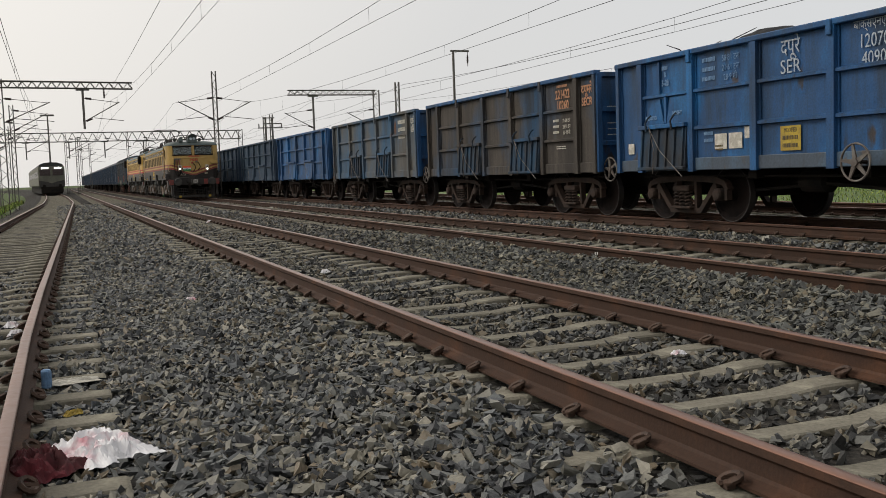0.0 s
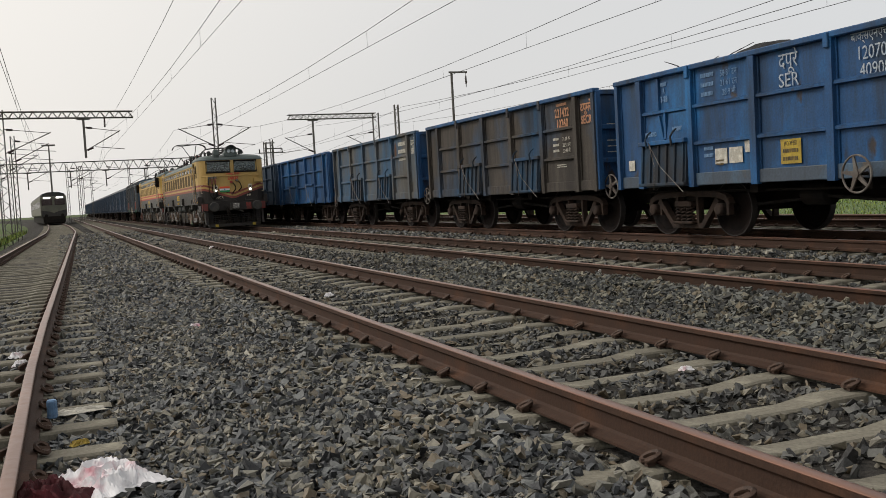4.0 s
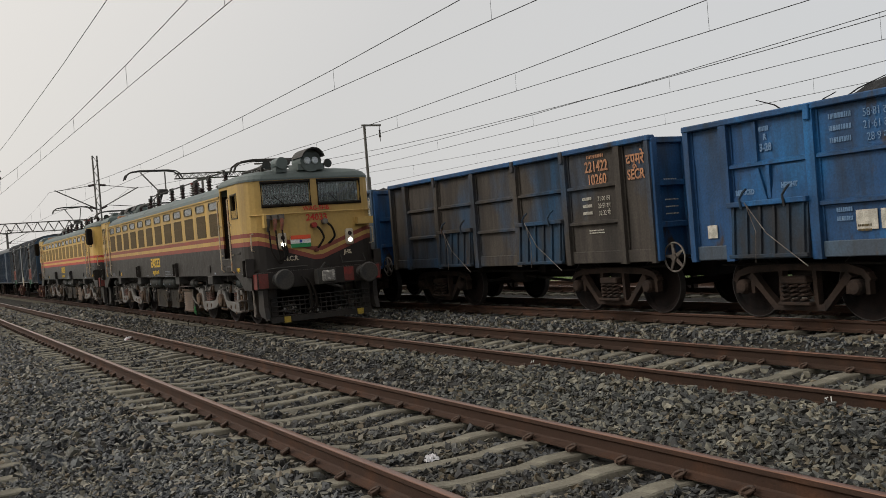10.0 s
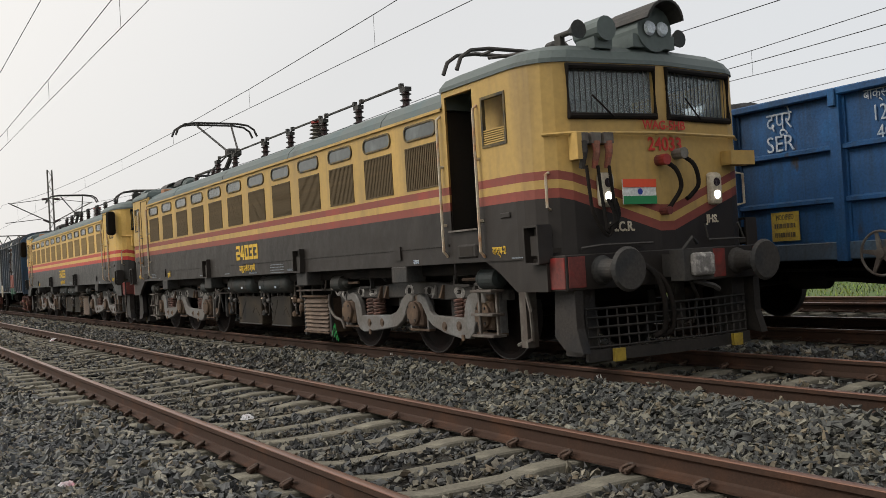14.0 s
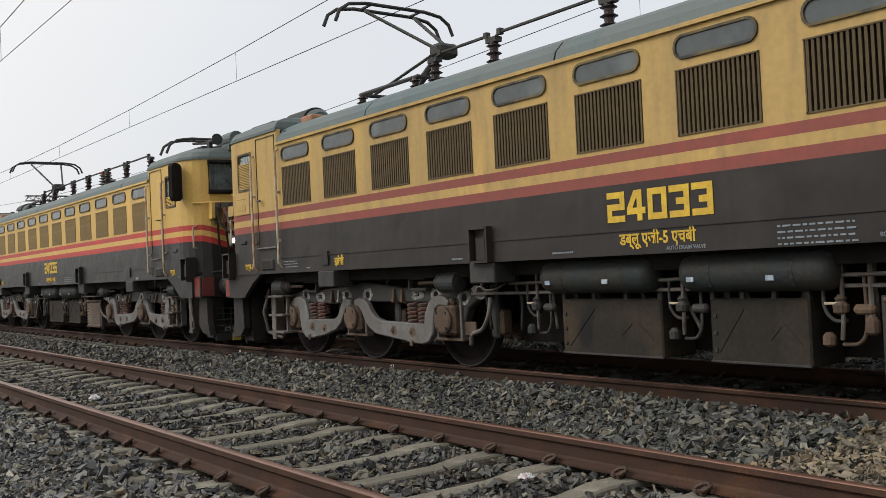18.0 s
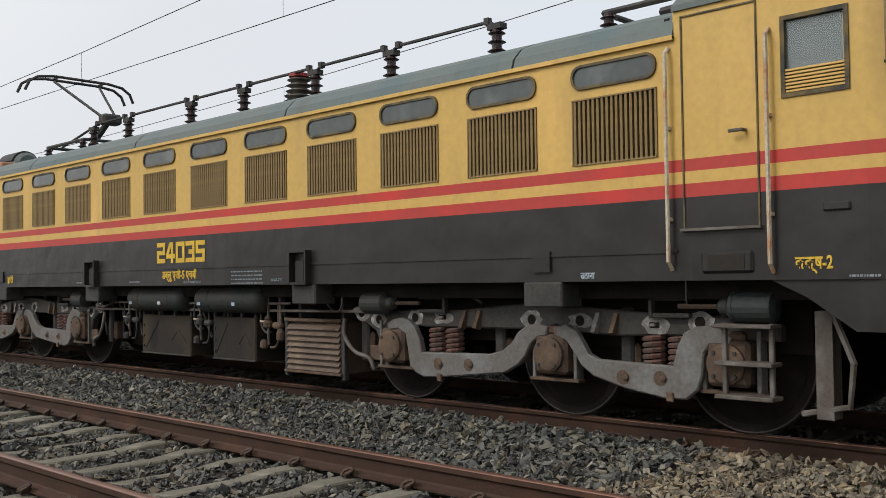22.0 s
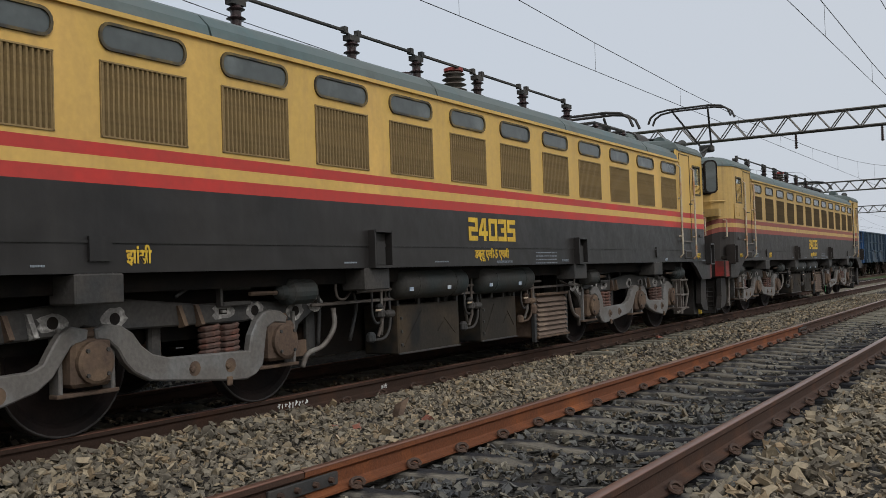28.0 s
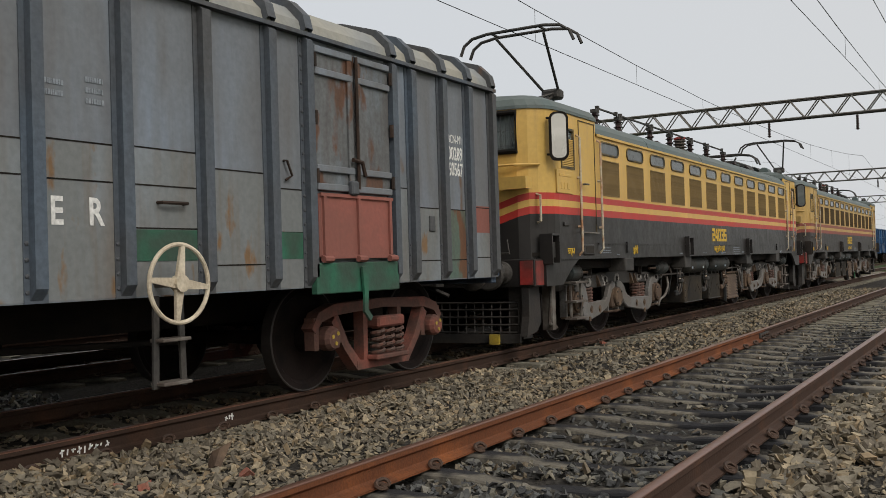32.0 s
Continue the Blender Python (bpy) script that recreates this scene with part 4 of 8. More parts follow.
def open_wagon(at, paint, label, doors=(-1, 1), group="coal wagons on the far track", seed=1, heaps=((-2.5, 0.3, 1.2), (1.5, 0.4, 1.4)), frame_paint=None, lean=False):
    """High-sided open wagon; the origin is on the rails below its middle. doors: 1 and -1 flank the middle bay, 2 and -2 lie one bay out."""
    rnd = random.Random(seed)
    stakes = frame_paint or paint
    w = thing("open_wagon", label, "wagon", group, at=at)
    bays = {1: (0.83, 2.48), -1: (-2.48, -0.83), 2: (2.48, 4.05), -2: (-4.05, -2.48)}
    part("side_sheet", box(bmesh.new(), 1.49, 1.52, -4.82, 4.82, 0.98, 2.98), paint, w)
    part("top_rail", soft_box(1.45, 1.61, -4.90, 4.90, 2.965, 3.06, 0.015), stakes, w)
    for s in (-1,):
        for y0, y1 in zip(RIBS, RIBS[1:]):
            x = s * (1.505 + rnd.uniform(-0.006, 0.006))
            bm = bmesh.new()
            n = 5
            g = [[bm.verts.new((x + s * 0.02 * noise.noise((seed + y0, i * 0.9, j * 0.9)) * (0 < i < n and 0 < j < n), y0 + (y1 - y0) * i / n, 0.98 + 2.0 * j / n)) for i in range(n + 1)] for j in range(n + 1)]
            for ra, rb in zip(g, g[1:]):
                for i in range(n):
                    bm.faces.new((ra[i], ra[i + 1], rb[i + 1], rb[i]))
            sheet = part("side_sheet", bm, paint, w, smooth=True)
        for y in RIBS:
            wd = 0.075 if abs(y) < 4.7 else 0.05
            bm = prism_x(bmesh.new(), [(y - wd, 0.92), (y + wd, 0.92), (y + wd, 2.98), (y - wd, 2.98)], s * 1.51, s * 1.60)
            prism_x(bm, [(y - wd - 0.035, 0.95), (y + wd + 0.035, 0.95), (y + wd + 0.035, 2.98), (y - wd - 0.035, 2.98)], s * 1.51, s * 1.53)
            part("side_stake", bm, stakes, w)
        for y0, y1 in zip(RIBS, RIBS[1:]):
            if y1 - y0 > 1.0:
                for z in (1.68, 2.33):
                    part("side_rail", prism_y(bmesh.new(), [(s * 1.51, z - 0.04), (s * 1.575, z - 0.025), (s * 1.575, z + 0.02), (s * 1.51, z + 0.045)], y0 + 0.08, y1 - 0.08), stakes, w)
        part("top_rail", soft_box(min(s * 1.45, s * 1.61), max(s * 1.45, s * 1.61), -4.90, 4.90, 2.965, 3.06, 0.015), BLUE if paint is BROWN else stakes, w)
        part("sole_bar", soft_box(min(s * 1.40, s * 1.545), max(s * 1.40, s * 1.545), -4.84, 4.84, 0.94, 1.16, 0.012), SOLE_BLUE if paint is BLUE and not lean else paint, w)
        for y in () if lean else (-0.83, 2.48, -2.48):
            part("top_clamp", soft_box(*sorted((s * 1.60, s * 1.64)), y - 0.05, y + 0.05, 2.83, 3.05, 0.01), stakes, w)
        for d in doors:
            y0, y1 = bays[d]
            y0, y1 = y0 + 0.09, y1 - 0.09
            bm = bmesh.new()
            hexa(bm, [(s * 1.62, y0, 0.98), (s * 1.66, y0, 0.98), (s * 1.60, y0, 1.76), (s * 1.56, y0, 1.76), (s * 1.62, y1, 0.98), (s * 1.66, y1, 0.98), (s * 1.60, y1, 1.76), (s * 1.56, y1, 1.76)])
            leaf = paint if lean else DOOR_DARK
            door = part("flap_door", bm, leaf, w, "drop-down side door")
            for k in range(0 if lean else 6):
                y = y0 + 0.06 + k * (y1 - y0 - 0.12) / 5
                bm = bmesh.new()
                hexa(bm, [(s * 1.66, y - 0.022, 0.99), (s * 1.70, y - 0.022, 0.99), (s * 1.64, y - 0.022, 1.72), (s * 1.60, y - 0.022, 1.72), (s * 1.66, y + 0.022, 0.99), (s * 1.70, y + 0.022, 0.99), (s * 1.64, y + 0.022, 1.72), (s * 1.60, y + 0.022, 1.72)])
                part("door_rib", bm, leaf, door)
            part("door_top_bar", soft_box(*sorted((s * 1.58, s * 1.68)), y0 - 0.03, y1 + 0.03, 1.72, 1.80, 0.01), stakes, door)
            part("door_foot_bar", soft_box(*sorted((s * 1.64, s * 1.71)), y0 - 0.02, y1 + 0.02, 0.96, 1.02, 0.01), leaf, door)
            for y in () if lean else (y0 + 0.3, y1 - 0.3):
                part("door_hook", tube(bmesh.new(), [(s * 1.60, y, 1.98), (s * 1.67, y, 1.93), (s * 1.70, y + 0.05, 1.84), (s * 1.70, y + 0.02, 1.68)], 0.018, 6), DOOR_DARK, door)
            part("door_chain", tube(bmesh.new(), [(s * 1.71, y1 - 0.35, 1.78), (s * 1.74, y1 - 0.75, 1.32), (s * 1.75, y0 - 0.05, 0.84)], 0.008, 5), PIPE, door)
            part("door_chain", tube(bmesh.new(), [(s * 1.71, y1 - 0.38, 1.74), (s * 1.73, y1 - 0.55, 1.35), (s * 1.72, y1 - 0.5, 0.9)], 0.007, 4), PIPE, door)
            if d in (2, -2) and not lean:
                yc = (y0 + y1) / 2
                for z0, z1 in ((2.36, 2.95), (1.82, 2.30)):
                    part("half_stake", prism_x(bmesh.new(), [(yc - 0.03 + 0.2 * (z0 > 2), z0), (yc + 0.03 + 0.2 * (z0 > 2), z0), (yc + 0.03 + 0.2 * (z0 > 2), z1), (yc - 0.03 + 0.2 * (z0 > 2), z1)], s * 1.51, s * 1.56), stakes, w)
                part("sloped_panel", prism_x(bmesh.new(), [(y0 + 0.02, 1.80), (yc - 0.02, 1.80), (yc - 0.14, 2.27), (y0 + 0.02, 2.27)], s * 1.515, s * 1.55), paint, w)
                part("sloped_panel", prism_x(bmesh.new(), [(yc + 0.05, 1.80), (y1 - 0.02, 1.80), (y1 - 0.12, 2.10), (yc + 0.18, 2.27)], s * 1.515, s * 1.55), paint, w)
    for s in (-1, 1):
        end_paint = BLUE if paint is not NAVY else NAVY
        part("end_sheet", box(bmesh.new(), -1.49, 1.49, s * 4.82 - 0.02, s * 4.82 + 0.02, 0.98, 2.98), end_paint, w)
        for x in (-1.5, -0.8, 0.8, 1.5):
            part("end_stake", soft_box(x - 0.06, x + 0.06, *sorted((s * 4.84, s * 4.93)), 0.95, 3.0, 0.01), end_paint, w)
        for z in (1.55, 2.25, 2.97):
            part("end_rail", soft_box(-1.54, 1.54, *sorted((s * 4.84, s * 4.91)), z - 0.05, z + 0.05, 0.01), end_paint, w)
        bm = bmesh.new()
        box(bm, -0.3, 0.3, *sorted((s * 4.83, s * 5.22)), 0.85, 1.12)
        box(bm, -0.16, 0.16, *sorted((s * 5.2, s * 5.345)), 0.83, 1.14)
        part("coupler", bm, BLACK, w)
    # floor and sill in near black, with the under-wagon shade in the colour
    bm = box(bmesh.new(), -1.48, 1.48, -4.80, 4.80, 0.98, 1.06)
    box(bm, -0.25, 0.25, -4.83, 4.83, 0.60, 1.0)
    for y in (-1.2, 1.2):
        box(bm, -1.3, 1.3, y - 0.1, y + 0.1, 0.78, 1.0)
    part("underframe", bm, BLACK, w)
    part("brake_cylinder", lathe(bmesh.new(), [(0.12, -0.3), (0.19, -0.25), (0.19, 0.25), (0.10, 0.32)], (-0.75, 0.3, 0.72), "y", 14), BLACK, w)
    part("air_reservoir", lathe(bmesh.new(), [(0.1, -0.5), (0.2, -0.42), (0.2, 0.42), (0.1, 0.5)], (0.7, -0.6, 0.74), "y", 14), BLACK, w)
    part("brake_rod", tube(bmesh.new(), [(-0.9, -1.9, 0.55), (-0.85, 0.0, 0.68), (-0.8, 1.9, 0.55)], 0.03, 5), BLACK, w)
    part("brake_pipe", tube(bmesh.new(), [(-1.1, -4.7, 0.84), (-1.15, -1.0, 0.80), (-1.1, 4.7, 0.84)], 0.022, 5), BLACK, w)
    bm = bmesh.new()
    nx, ny = 14, 60
    g = [[bm.verts.new((-1.46 + 2.92 * i / nx, -4.80 + 9.6 * j / ny,
                        2.82 + math.sin(math.pi * i / nx) * (0.10 + sum(hh * math.exp(-((-4.8 + 9.6 * j / ny - hy) / hw) ** 2) for hy, hh, hw in heaps)) + 0.08 * noise.noise((i * 1.3, j * 1.3, seed)))) for i in range(nx + 1)] for j in range(ny + 1)]
    for a, b in zip(g, g[1:]):
        for i in range(nx):
            bm.faces.new((a[i], a[i + 1], b[i + 1], b[i]))
    part("coal_load", bm, COAL, w, "heap of black coal", smooth=False)
    for y in (-3.2, 3.2):
        cast_bogie(w, y, lean=lean)
    if doors == (-1, 1):
        hand_wheel(w, -1.36, -5.06, 1.0, 0.24, PIPE)
        part("wheel_spindle", tube(bmesh.new(), [(-1.36, -5.06, 1.0), (-1.0, -5.06, 1.0), (-1.0, -4.8, 1.0)], 0.03, 6), BLACK, w)
    else:
        hand_wheel(w, -1.74, -1.45, 1.0, 0.26, PIPE)
        part("wheel_spindle", tube(bmesh.new(), [(-1.74, -1.45, 1.0), (-1.40, -1.45, 1.0)], 0.03, 6), BLACK, w)
    return w


D = TRACKS["D"]
blue = open_wagon(pose(D, 10.23, 0), BLUE, "deep blue open freight wagon heaped with coal", (-2, 2), seed=2, heaps=((2.0, 0.5, 0.9), (-1.8, 0.3, 1.2)))
brown = open_wagon(pose(D, 20.8, 0), BROWN, "weathered brown open freight wagon with blue patches", seed=3, heaps=((-3.0, 0.26, 0.5), (2.0, 0.15, 1.5)))
grey = open_wagon(pose(D, 31.57, 0), GREYBLUE, "faded grey-blue open freight wagon loaded with coal", seed=5)
navy = open_wagon(pose(D, 63.6, 0), NAVY, "dark navy open freight wagon loaded with coal", seed=6, lean=True)
far_blue = open_wagon(pose(D, 42.25, 0), BLUE, "blue open freight wagon loaded with coal", seed=7, lean=True)


def mark(parent, text, size, mat, y, z, x=-1.525, squeeze=0.8, bold=0.006):
    return writing(text, size, mat, parent, face_west(x, y, z), "lettering", "", squeeze, bold)


def print_bars(parent, y, z, rows, width, height, mat, seed, x=-1.524, gap=None):
    bm = bars(bmesh.new(), rows, width, height, gap or height, seed)
    return tagged(part("small_print", bm, mat, parent, at=face_west(x, y, z)), "worn rows of small stencilled print", kind="stuff")


def placard(parent, y, z, w, h, mat, x=-1.523, name="placard", label=""):
    return part(name, box(bmesh.new(), x - 0.006, x, y - w / 2, y + w / 2, z - h / 2, z + h / 2), mat, parent, label)


for k, src in ((52.9, navy), (74.3, far_blue), (84.9, navy), (95.6, navy), (106.3, far_blue), (117.0, navy), (127.6, far_blue), (138.3, navy),
               (149.0, far_blue), (159.6, navy), (-0.44, far_blue), (-11.1, navy), (-21.8, far_blue), (-32.5, far_blue), (-43.1, navy)):
    copy_thing(src, pose(D, k, 0))
for i in range(11):
    copy_thing(navy if i % 4 == 2 else far_blue, pose(D, -53.8 - 10.67 * i, 0))

# writing on the two near wagons
for k, (dx, dy, up) in enumerate(((0.4, -0.7, 0.35), (0.2, -0.3, 0.22), (-0.2, 0.5, 0.28))):
    part("twig", tube(bmesh.new(), [(-1.0, 2.6 + 0.3 * k, 2.98), (-1.0 + dx / 2, 2.6 + 0.3 * k + dy / 2, 3.05 + up / 2), (-1.0 + dx, 2.6 + 0.3 * k + dy, 3.02 + up)], 0.014, 4, r_end=0.006), COAL, blue, "bare twig stuck in the coal")
mark(brown, "दपूमरे", 0.27, ORANGE, -4.45, 2.70)
mark(brown, "SECR", 0.24, ORANGE, -4.45, 2.44)
mark(brown, "221422", 0.27, ORANGE, -3.40, 2.68)
mark(brown, "10260", 0.27, ORANGE, -3.40, 2.44)
print_bars(brown, -3.4, 2.90, 1, 0.5, 0.06, ORANGE, 4)
for z, figure, word in ((2.10, "71·00 टन", 74), (1.97, "20·51 टन", 75), (1.84, "32·32 मी", 76)):
    print_bars(brown, -3.08, z + 0.05, 1, 0.28, 0.055, PAPER, word)
    mark(brown, figure, 0.12, PAPER, -3.55, z, bold=0.0)
print_bars(brown, -3.3, 1.55, 2, 0.45, 0.022, PAPER, 6)
for z, rows in ((2.32, 2), (1.98, 1), (1.86, 1), (1.74, 1)):
    tagged(part("small_print", bars(bmesh.new(), rows, 0.3, 0.022, 0.03, int(z * 100)), PAPER, brown, at=face_south(-1.12, -4.842, z)), "worn rows of small stencilled print", kind="stuff")
mark(blue, "दपूरे", 0.34, STENCIL, 0.05, 2.78, bold=0.0)
mark(blue, "SER", 0.30, STENCIL, 0.05, 2.48, squeeze=0.95, bold=0.0)
for z, figure, word in ((2.80, "58·81 टन", 71), (2.64, "21·61 टन", 72), (2.48, "28·9 मी", 73)):
    print_bars(blue, 2.02, z + 0.06, 1, 0.36, 0.07, FADED_BLUE, word)
    mark(blue, figure, 0.15, FADED_BLUE, 1.46, z, bold=0.0)
print_bars(blue, 3.30, 2.86, 1, 0.2, 0.07, FADED_BLUE, 8)
mark(blue, "R", 0.12, FADED_BLUE, 3.30, 2.70)
mark(blue, "3-28", 0.15, FADED_BLUE, 3.30, 2.55)
mark(blue, "REDUCED", 0.10, FADED_BLUE, 3.72, 1.93, x=-1.555)
mark(blue, "HEIGHT", 0.10, FADED_BLUE, 2.90, 1.98, x=-1.555)
mark(blue, "बाक्सएनएचएस", 0.18, STENCIL, -1.62, 2.90, bold=0.0)
mark(blue, "120707", 0.27, STENCIL, -1.62, 2.66, bold=0.0)
mark(blue, "40908", 0.27, STENCIL, -1.62, 2.42, bold=0.0)
placard(blue, 1.72, 1.42, 0.32, 0.26, PAPER, label="white paper placard")
placard(blue, 1.34, 1.42, 0.34, 0.26, PAPER, label="white paper placard")
placard(blue, 0.98, 1.54, 0.26, 0.19, PAPER, label="white paper placard")
placard(blue, 0.05, 1.40, 0.44, 0.38, SIGN_YELLOW, label="yellow stencilled notice")
mark(blue, "MODIFIED", 0.10, GASKET, 0.05, 1.52, x=-1.531, squeeze=0.62, bold=0.0)
print_bars(blue, 0.05, 1.44, 2, 0.34, 0.06, GASKET, 9, x=-1.53)
print_bars(blue, 1.75, 1.36, 2, 0.22, 0.03, GASKET, 19, x=-1.53)
print_bars(blue, 2.05, 1.6, 2, 0.25, 0.06, FADED_BLUE, 20)
placard(blue, 4.45, 1.38, 0.2, 0.2, PAPER, label="small paper placard")
placard(brown, -1.65, 1.2, 0.3, 0.06, PAPER, label="pale stencil patch")
mark(grey, "दपूरे", 0.27, PAPER, -4.45, 2.70)
mark(grey, "SER", 0.24, PAPER, -4.45, 2.44)
print_bars(grey, -3.4, 2.80, 3, 0.7, 0.12, PAPER, 14)


# ---- covered wagons of the moving train ----
def covered_wagon(label, lettered):
    """Covered wagon with a curved ribbed roof; the origin is below its leading end."""
    w = thing("covered_wagon", label, "wagon", "covered wagons of the moving train")
    start, length = 0.42, 14.72
    ribs = [0.47, 1.03, 1.59, 2.20, 2.55, 3.85, 4.33, 5.07, 5.83, 6.52, 7.28]
    ribs += [start + length - y for y in ribs[-2::-1]]
    seams = {0.47: (1.78, 1.22), 1.03: (1.74, 1.2), 1.59: (1.74, 1.2), 2.20: (1.92,), 3.85: (1.82, 1.46), 4.33: (1.93, 1.2), 5.07: (2.03, 1.77, 1.47), 5.83: (2.02, 1.77), 6.52: (2.0, 1.78), 7.28: (1.9, 1.2)}
    def sx(s, a, b):
        return sorted((s * a, s * b))
    part("side_sheet", box(bmesh.new(), 1.50, 1.53, start, length, 0.99, 3.18), BCN_GREY, w)
    for s in (-1,):
        part("side_sheet", box(bmesh.new(), *sx(s, 1.50, 1.53), start, length, 0.99, 3.18), BCN_GREY, w)
        for y in ribs:
            near_door = min(abs(y - 2.55), abs(y - 3.85)) < 0.01
            bm = prism_y(bmesh.new(), [(s * 1.525, 0.99), (s * 1.60, 1.08), (s * 1.60, 3.10), (s * 1.525, 3.16)], y - 0.045, y + 0.045)
            post = part("side_post", bm, BCN_POST, w, "dark grey pressed side post")
            bm = prism_y(bmesh.new(), [(s * 1.525, 0.99), (s * 1.54, 0.99), (s * 1.54, 3.16), (s * 1.525, 3.16)], y - 0.085, y + 0.085)
            flange = part("post_flange", bm, BCN_POST, post)
            if s < 0 and lettered and (y < 8):
                zs = [1.06 + 0.1 * k for k in range(4)] if not near_door else [1.05 + 0.12 * k for k in range(18)]
                for z in zs:
                    for d in (-0.065, 0.065):
                        part("rivet", RIVET, BCN_POST, post, at=pose(-1.542, y + d, z))
        for a, b in zip(ribs, ribs[1:]):
            key = round(a, 2) if a < 7.2 else round(start + length - b, 2)
            if key in seams:
                top = seams[key][0]
                part("lower_sheet", box(bmesh.new(), *sx(s, 1.53, 1.5325), a + 0.085, b - 0.085, 1.0, top), BCN_RUSTY if key == 1.03 else BCN_LOWER, w,
                     "rust-brown and green lower sheet" if key == 1.03 else "rust-spotted paler lower sheet")
            for z in seams.get(key, ()):
                part("sheet_seam", box(bmesh.new(), *sx(s, 1.53, 1.536), a + 0.085, b - 0.085, z - 0.005, z + 0.005), BLACK, w, "rusty sheet joint")
        for y0 in (2.62, start + length - 3.79):
            y1 = y0 + 1.17
            ym = (y0 + y1) / 2
            for a, b in ((y0, ym - 0.012), (ym + 0.012, y1)):
                door = part("door", soft_box(*sx(s, 1.53, 1.56), a, b, 1.83, 3.08, 0.006), BCN_DOOR, w, "rust-streaked door leaf")
                for z in (1.86, 2.02, 2.86, 3.05):
                    part("door_bar", soft_box(*sx(s, 1.558, 1.59), a + 0.01, b - 0.01, z - 0.03, z + 0.03, 0.006), BCN_GREY, door)
                for z in (1.95, 2.45, 2.95):
                    yy = a if a == y0 else b
                    part("hinge", tube(bmesh.new(), [(s * 1.59, yy, z - 0.06), (s * 1.59, yy, z + 0.06)], 0.022, 6), BOGIE, door)
                yy = b - 0.05 if a == y0 else a + 0.05
                part("door_stile", soft_box(*sx(s, 1.558, 1.585), yy - 0.035, yy + 0.035, 1.84, 3.07, 0.005), BCN_DOOR, door)
            part("door_bolt", tube(bmesh.new(), [(s * 1.61, ym, 1.86), (s * 1.61, ym, 3.06)], 0.016, 6), BOGIE, door)
            part("bolt_handle", tube(bmesh.new(), [(s * 1.62, ym + 0.10, 2.12), (s * 1.64, ym - 0.02, 2.10), (s * 1.64, ym - 0.06, 1.98)], 0.02, 6), BOGIE, door)
            part("door_lock", soft_box(*sx(s, 1.58, 1.64), ym + 0.03, ym + 0.14, 1.80, 1.93, 0.015), BCN_POST, door)
            flap = part("flap", soft_box(*sx(s, 1.53, 1.585), y0 + 0.03, y1 - 0.03, 1.24, 1.80, 0.015), BCN_RED, w, "faded red lower flap")
            for y in (y0 + 0.08, ym, y1 - 0.08):
                part("flap_rib", box(bmesh.new(), *sx(s, 1.585, 1.61), y - 0.018, y + 0.018, 1.27, 1.78), BCN_RED, flap)
                part("flap_hinge", tube(bmesh.new(), [(s * 1.62, y - 0.06, 1.23), (s * 1.62, y + 0.06, 1.23)], 0.03, 7), BCN_RED, flap)
            for z in (1.25, 1.79):
                part("flap_edge", box(bmesh.new(), *sx(s, 1.585, 1.605), y0 + 0.03, y1 - 0.03, z - 0.015, z + 0.015), BCN_RED, flap)
            part("sill", soft_box(*sx(s, 1.53, 1.60), y0 - 0.05, y1 + 0.05, 0.93, 1.20, 0.008), BCN_GREEN, w, "dark green door sill")
            if s < 0:
                part("hanging_strap", ribbon_x(bmesh.new(), [(ym - 0.02, 1.16), (ym - 0.03, 0.90), (ym - 0.02, 0.76), (ym - 0.10, 0.68)], [0.09, 0.06, 0.06, 0.05], -1.64, -1.615), BCN_GREEN, w, "green hanging strap")
        for a, b in ((5.16, 5.745), (3.94, 4.245)):
            part("side_patch", box(bmesh.new(), *sx(s, 1.532, 1.537), a, b, 1.24, 1.46), BCN_GREEN, w, "green paint patch")
        part("corner_mark", box(bmesh.new(), *sx(s, 1.532, 1.5355), 0.56, 0.94, 1.50, 1.80), BCN_RED, w, "red paint mark")
    arc = [(-1.55, 3.15), (-1.52, 3.27), (-1.38, 3.41), (-1.0, 3.53), (-0.5, 3.60), (0, 3.62), (0.5, 3.60), (1.0, 3.53), (1.38, 3.41), (1.52, 3.27), (1.55, 3.15)]
    part("roof", prism_y(bmesh.new(), arc, start, length), BCN_ROOF, w, "dull grey arched roof")
    for s in (-1, 1):
        part("roof_gutter", box(bmesh.new(), *sx(s, 1.53, 1.60), start, length, 3.13, 3.165), BCN_POST, w)
    for y in ribs:
        bm = bmesh.new()
        rings = [[bm.verts.new((x * k, y + d, z + up)) for k, up, d in ((1.0, -0.01, -0.05), (1.03, 0.05, -0.05), (1.03, 0.05, 0.05), (1.0, -0.01, 0.05))] for x, z in arc]
        for ra, rb in zip(rings, rings[1:]):
            for k in range(3):
                bm.faces.new((ra[k], ra[k + 1], rb[k + 1], rb[k]))
        part("roof_rib", bm, BCN_POST, w)
    for y in (start, length):
        s = -1 if y == start else 1
        bm = box(bmesh.new(), -1.53, 1.53, y - 0.02, y + 0.02, 1.0, 3.17)
        prism_y(bm, [(x * 0.99, z - 0.01) for x, z in arc], y - 0.02, y + 0.02)
        part("end_sheet", bm, BCN_BLUE, w, "deep blue end wall")
        for x in (-1.5, -0.75, 0, 0.75, 1.5):
            part("end_post", soft_box(x - 0.04, x + 0.04, y - 0.07, y + 0.07, 1.0, 3.2, 0.01), BCN_BLUE, w)
        part("end_sill", soft_box(-1.5, 1.5, y - 0.06, y + 0.06, 0.92, 1.06, 0.01), BCN_BLUE, w)
        bm = box(bmesh.new(), -0.3, 0.3, y - 0.5, y + 0.5, 0.9, 1.14)
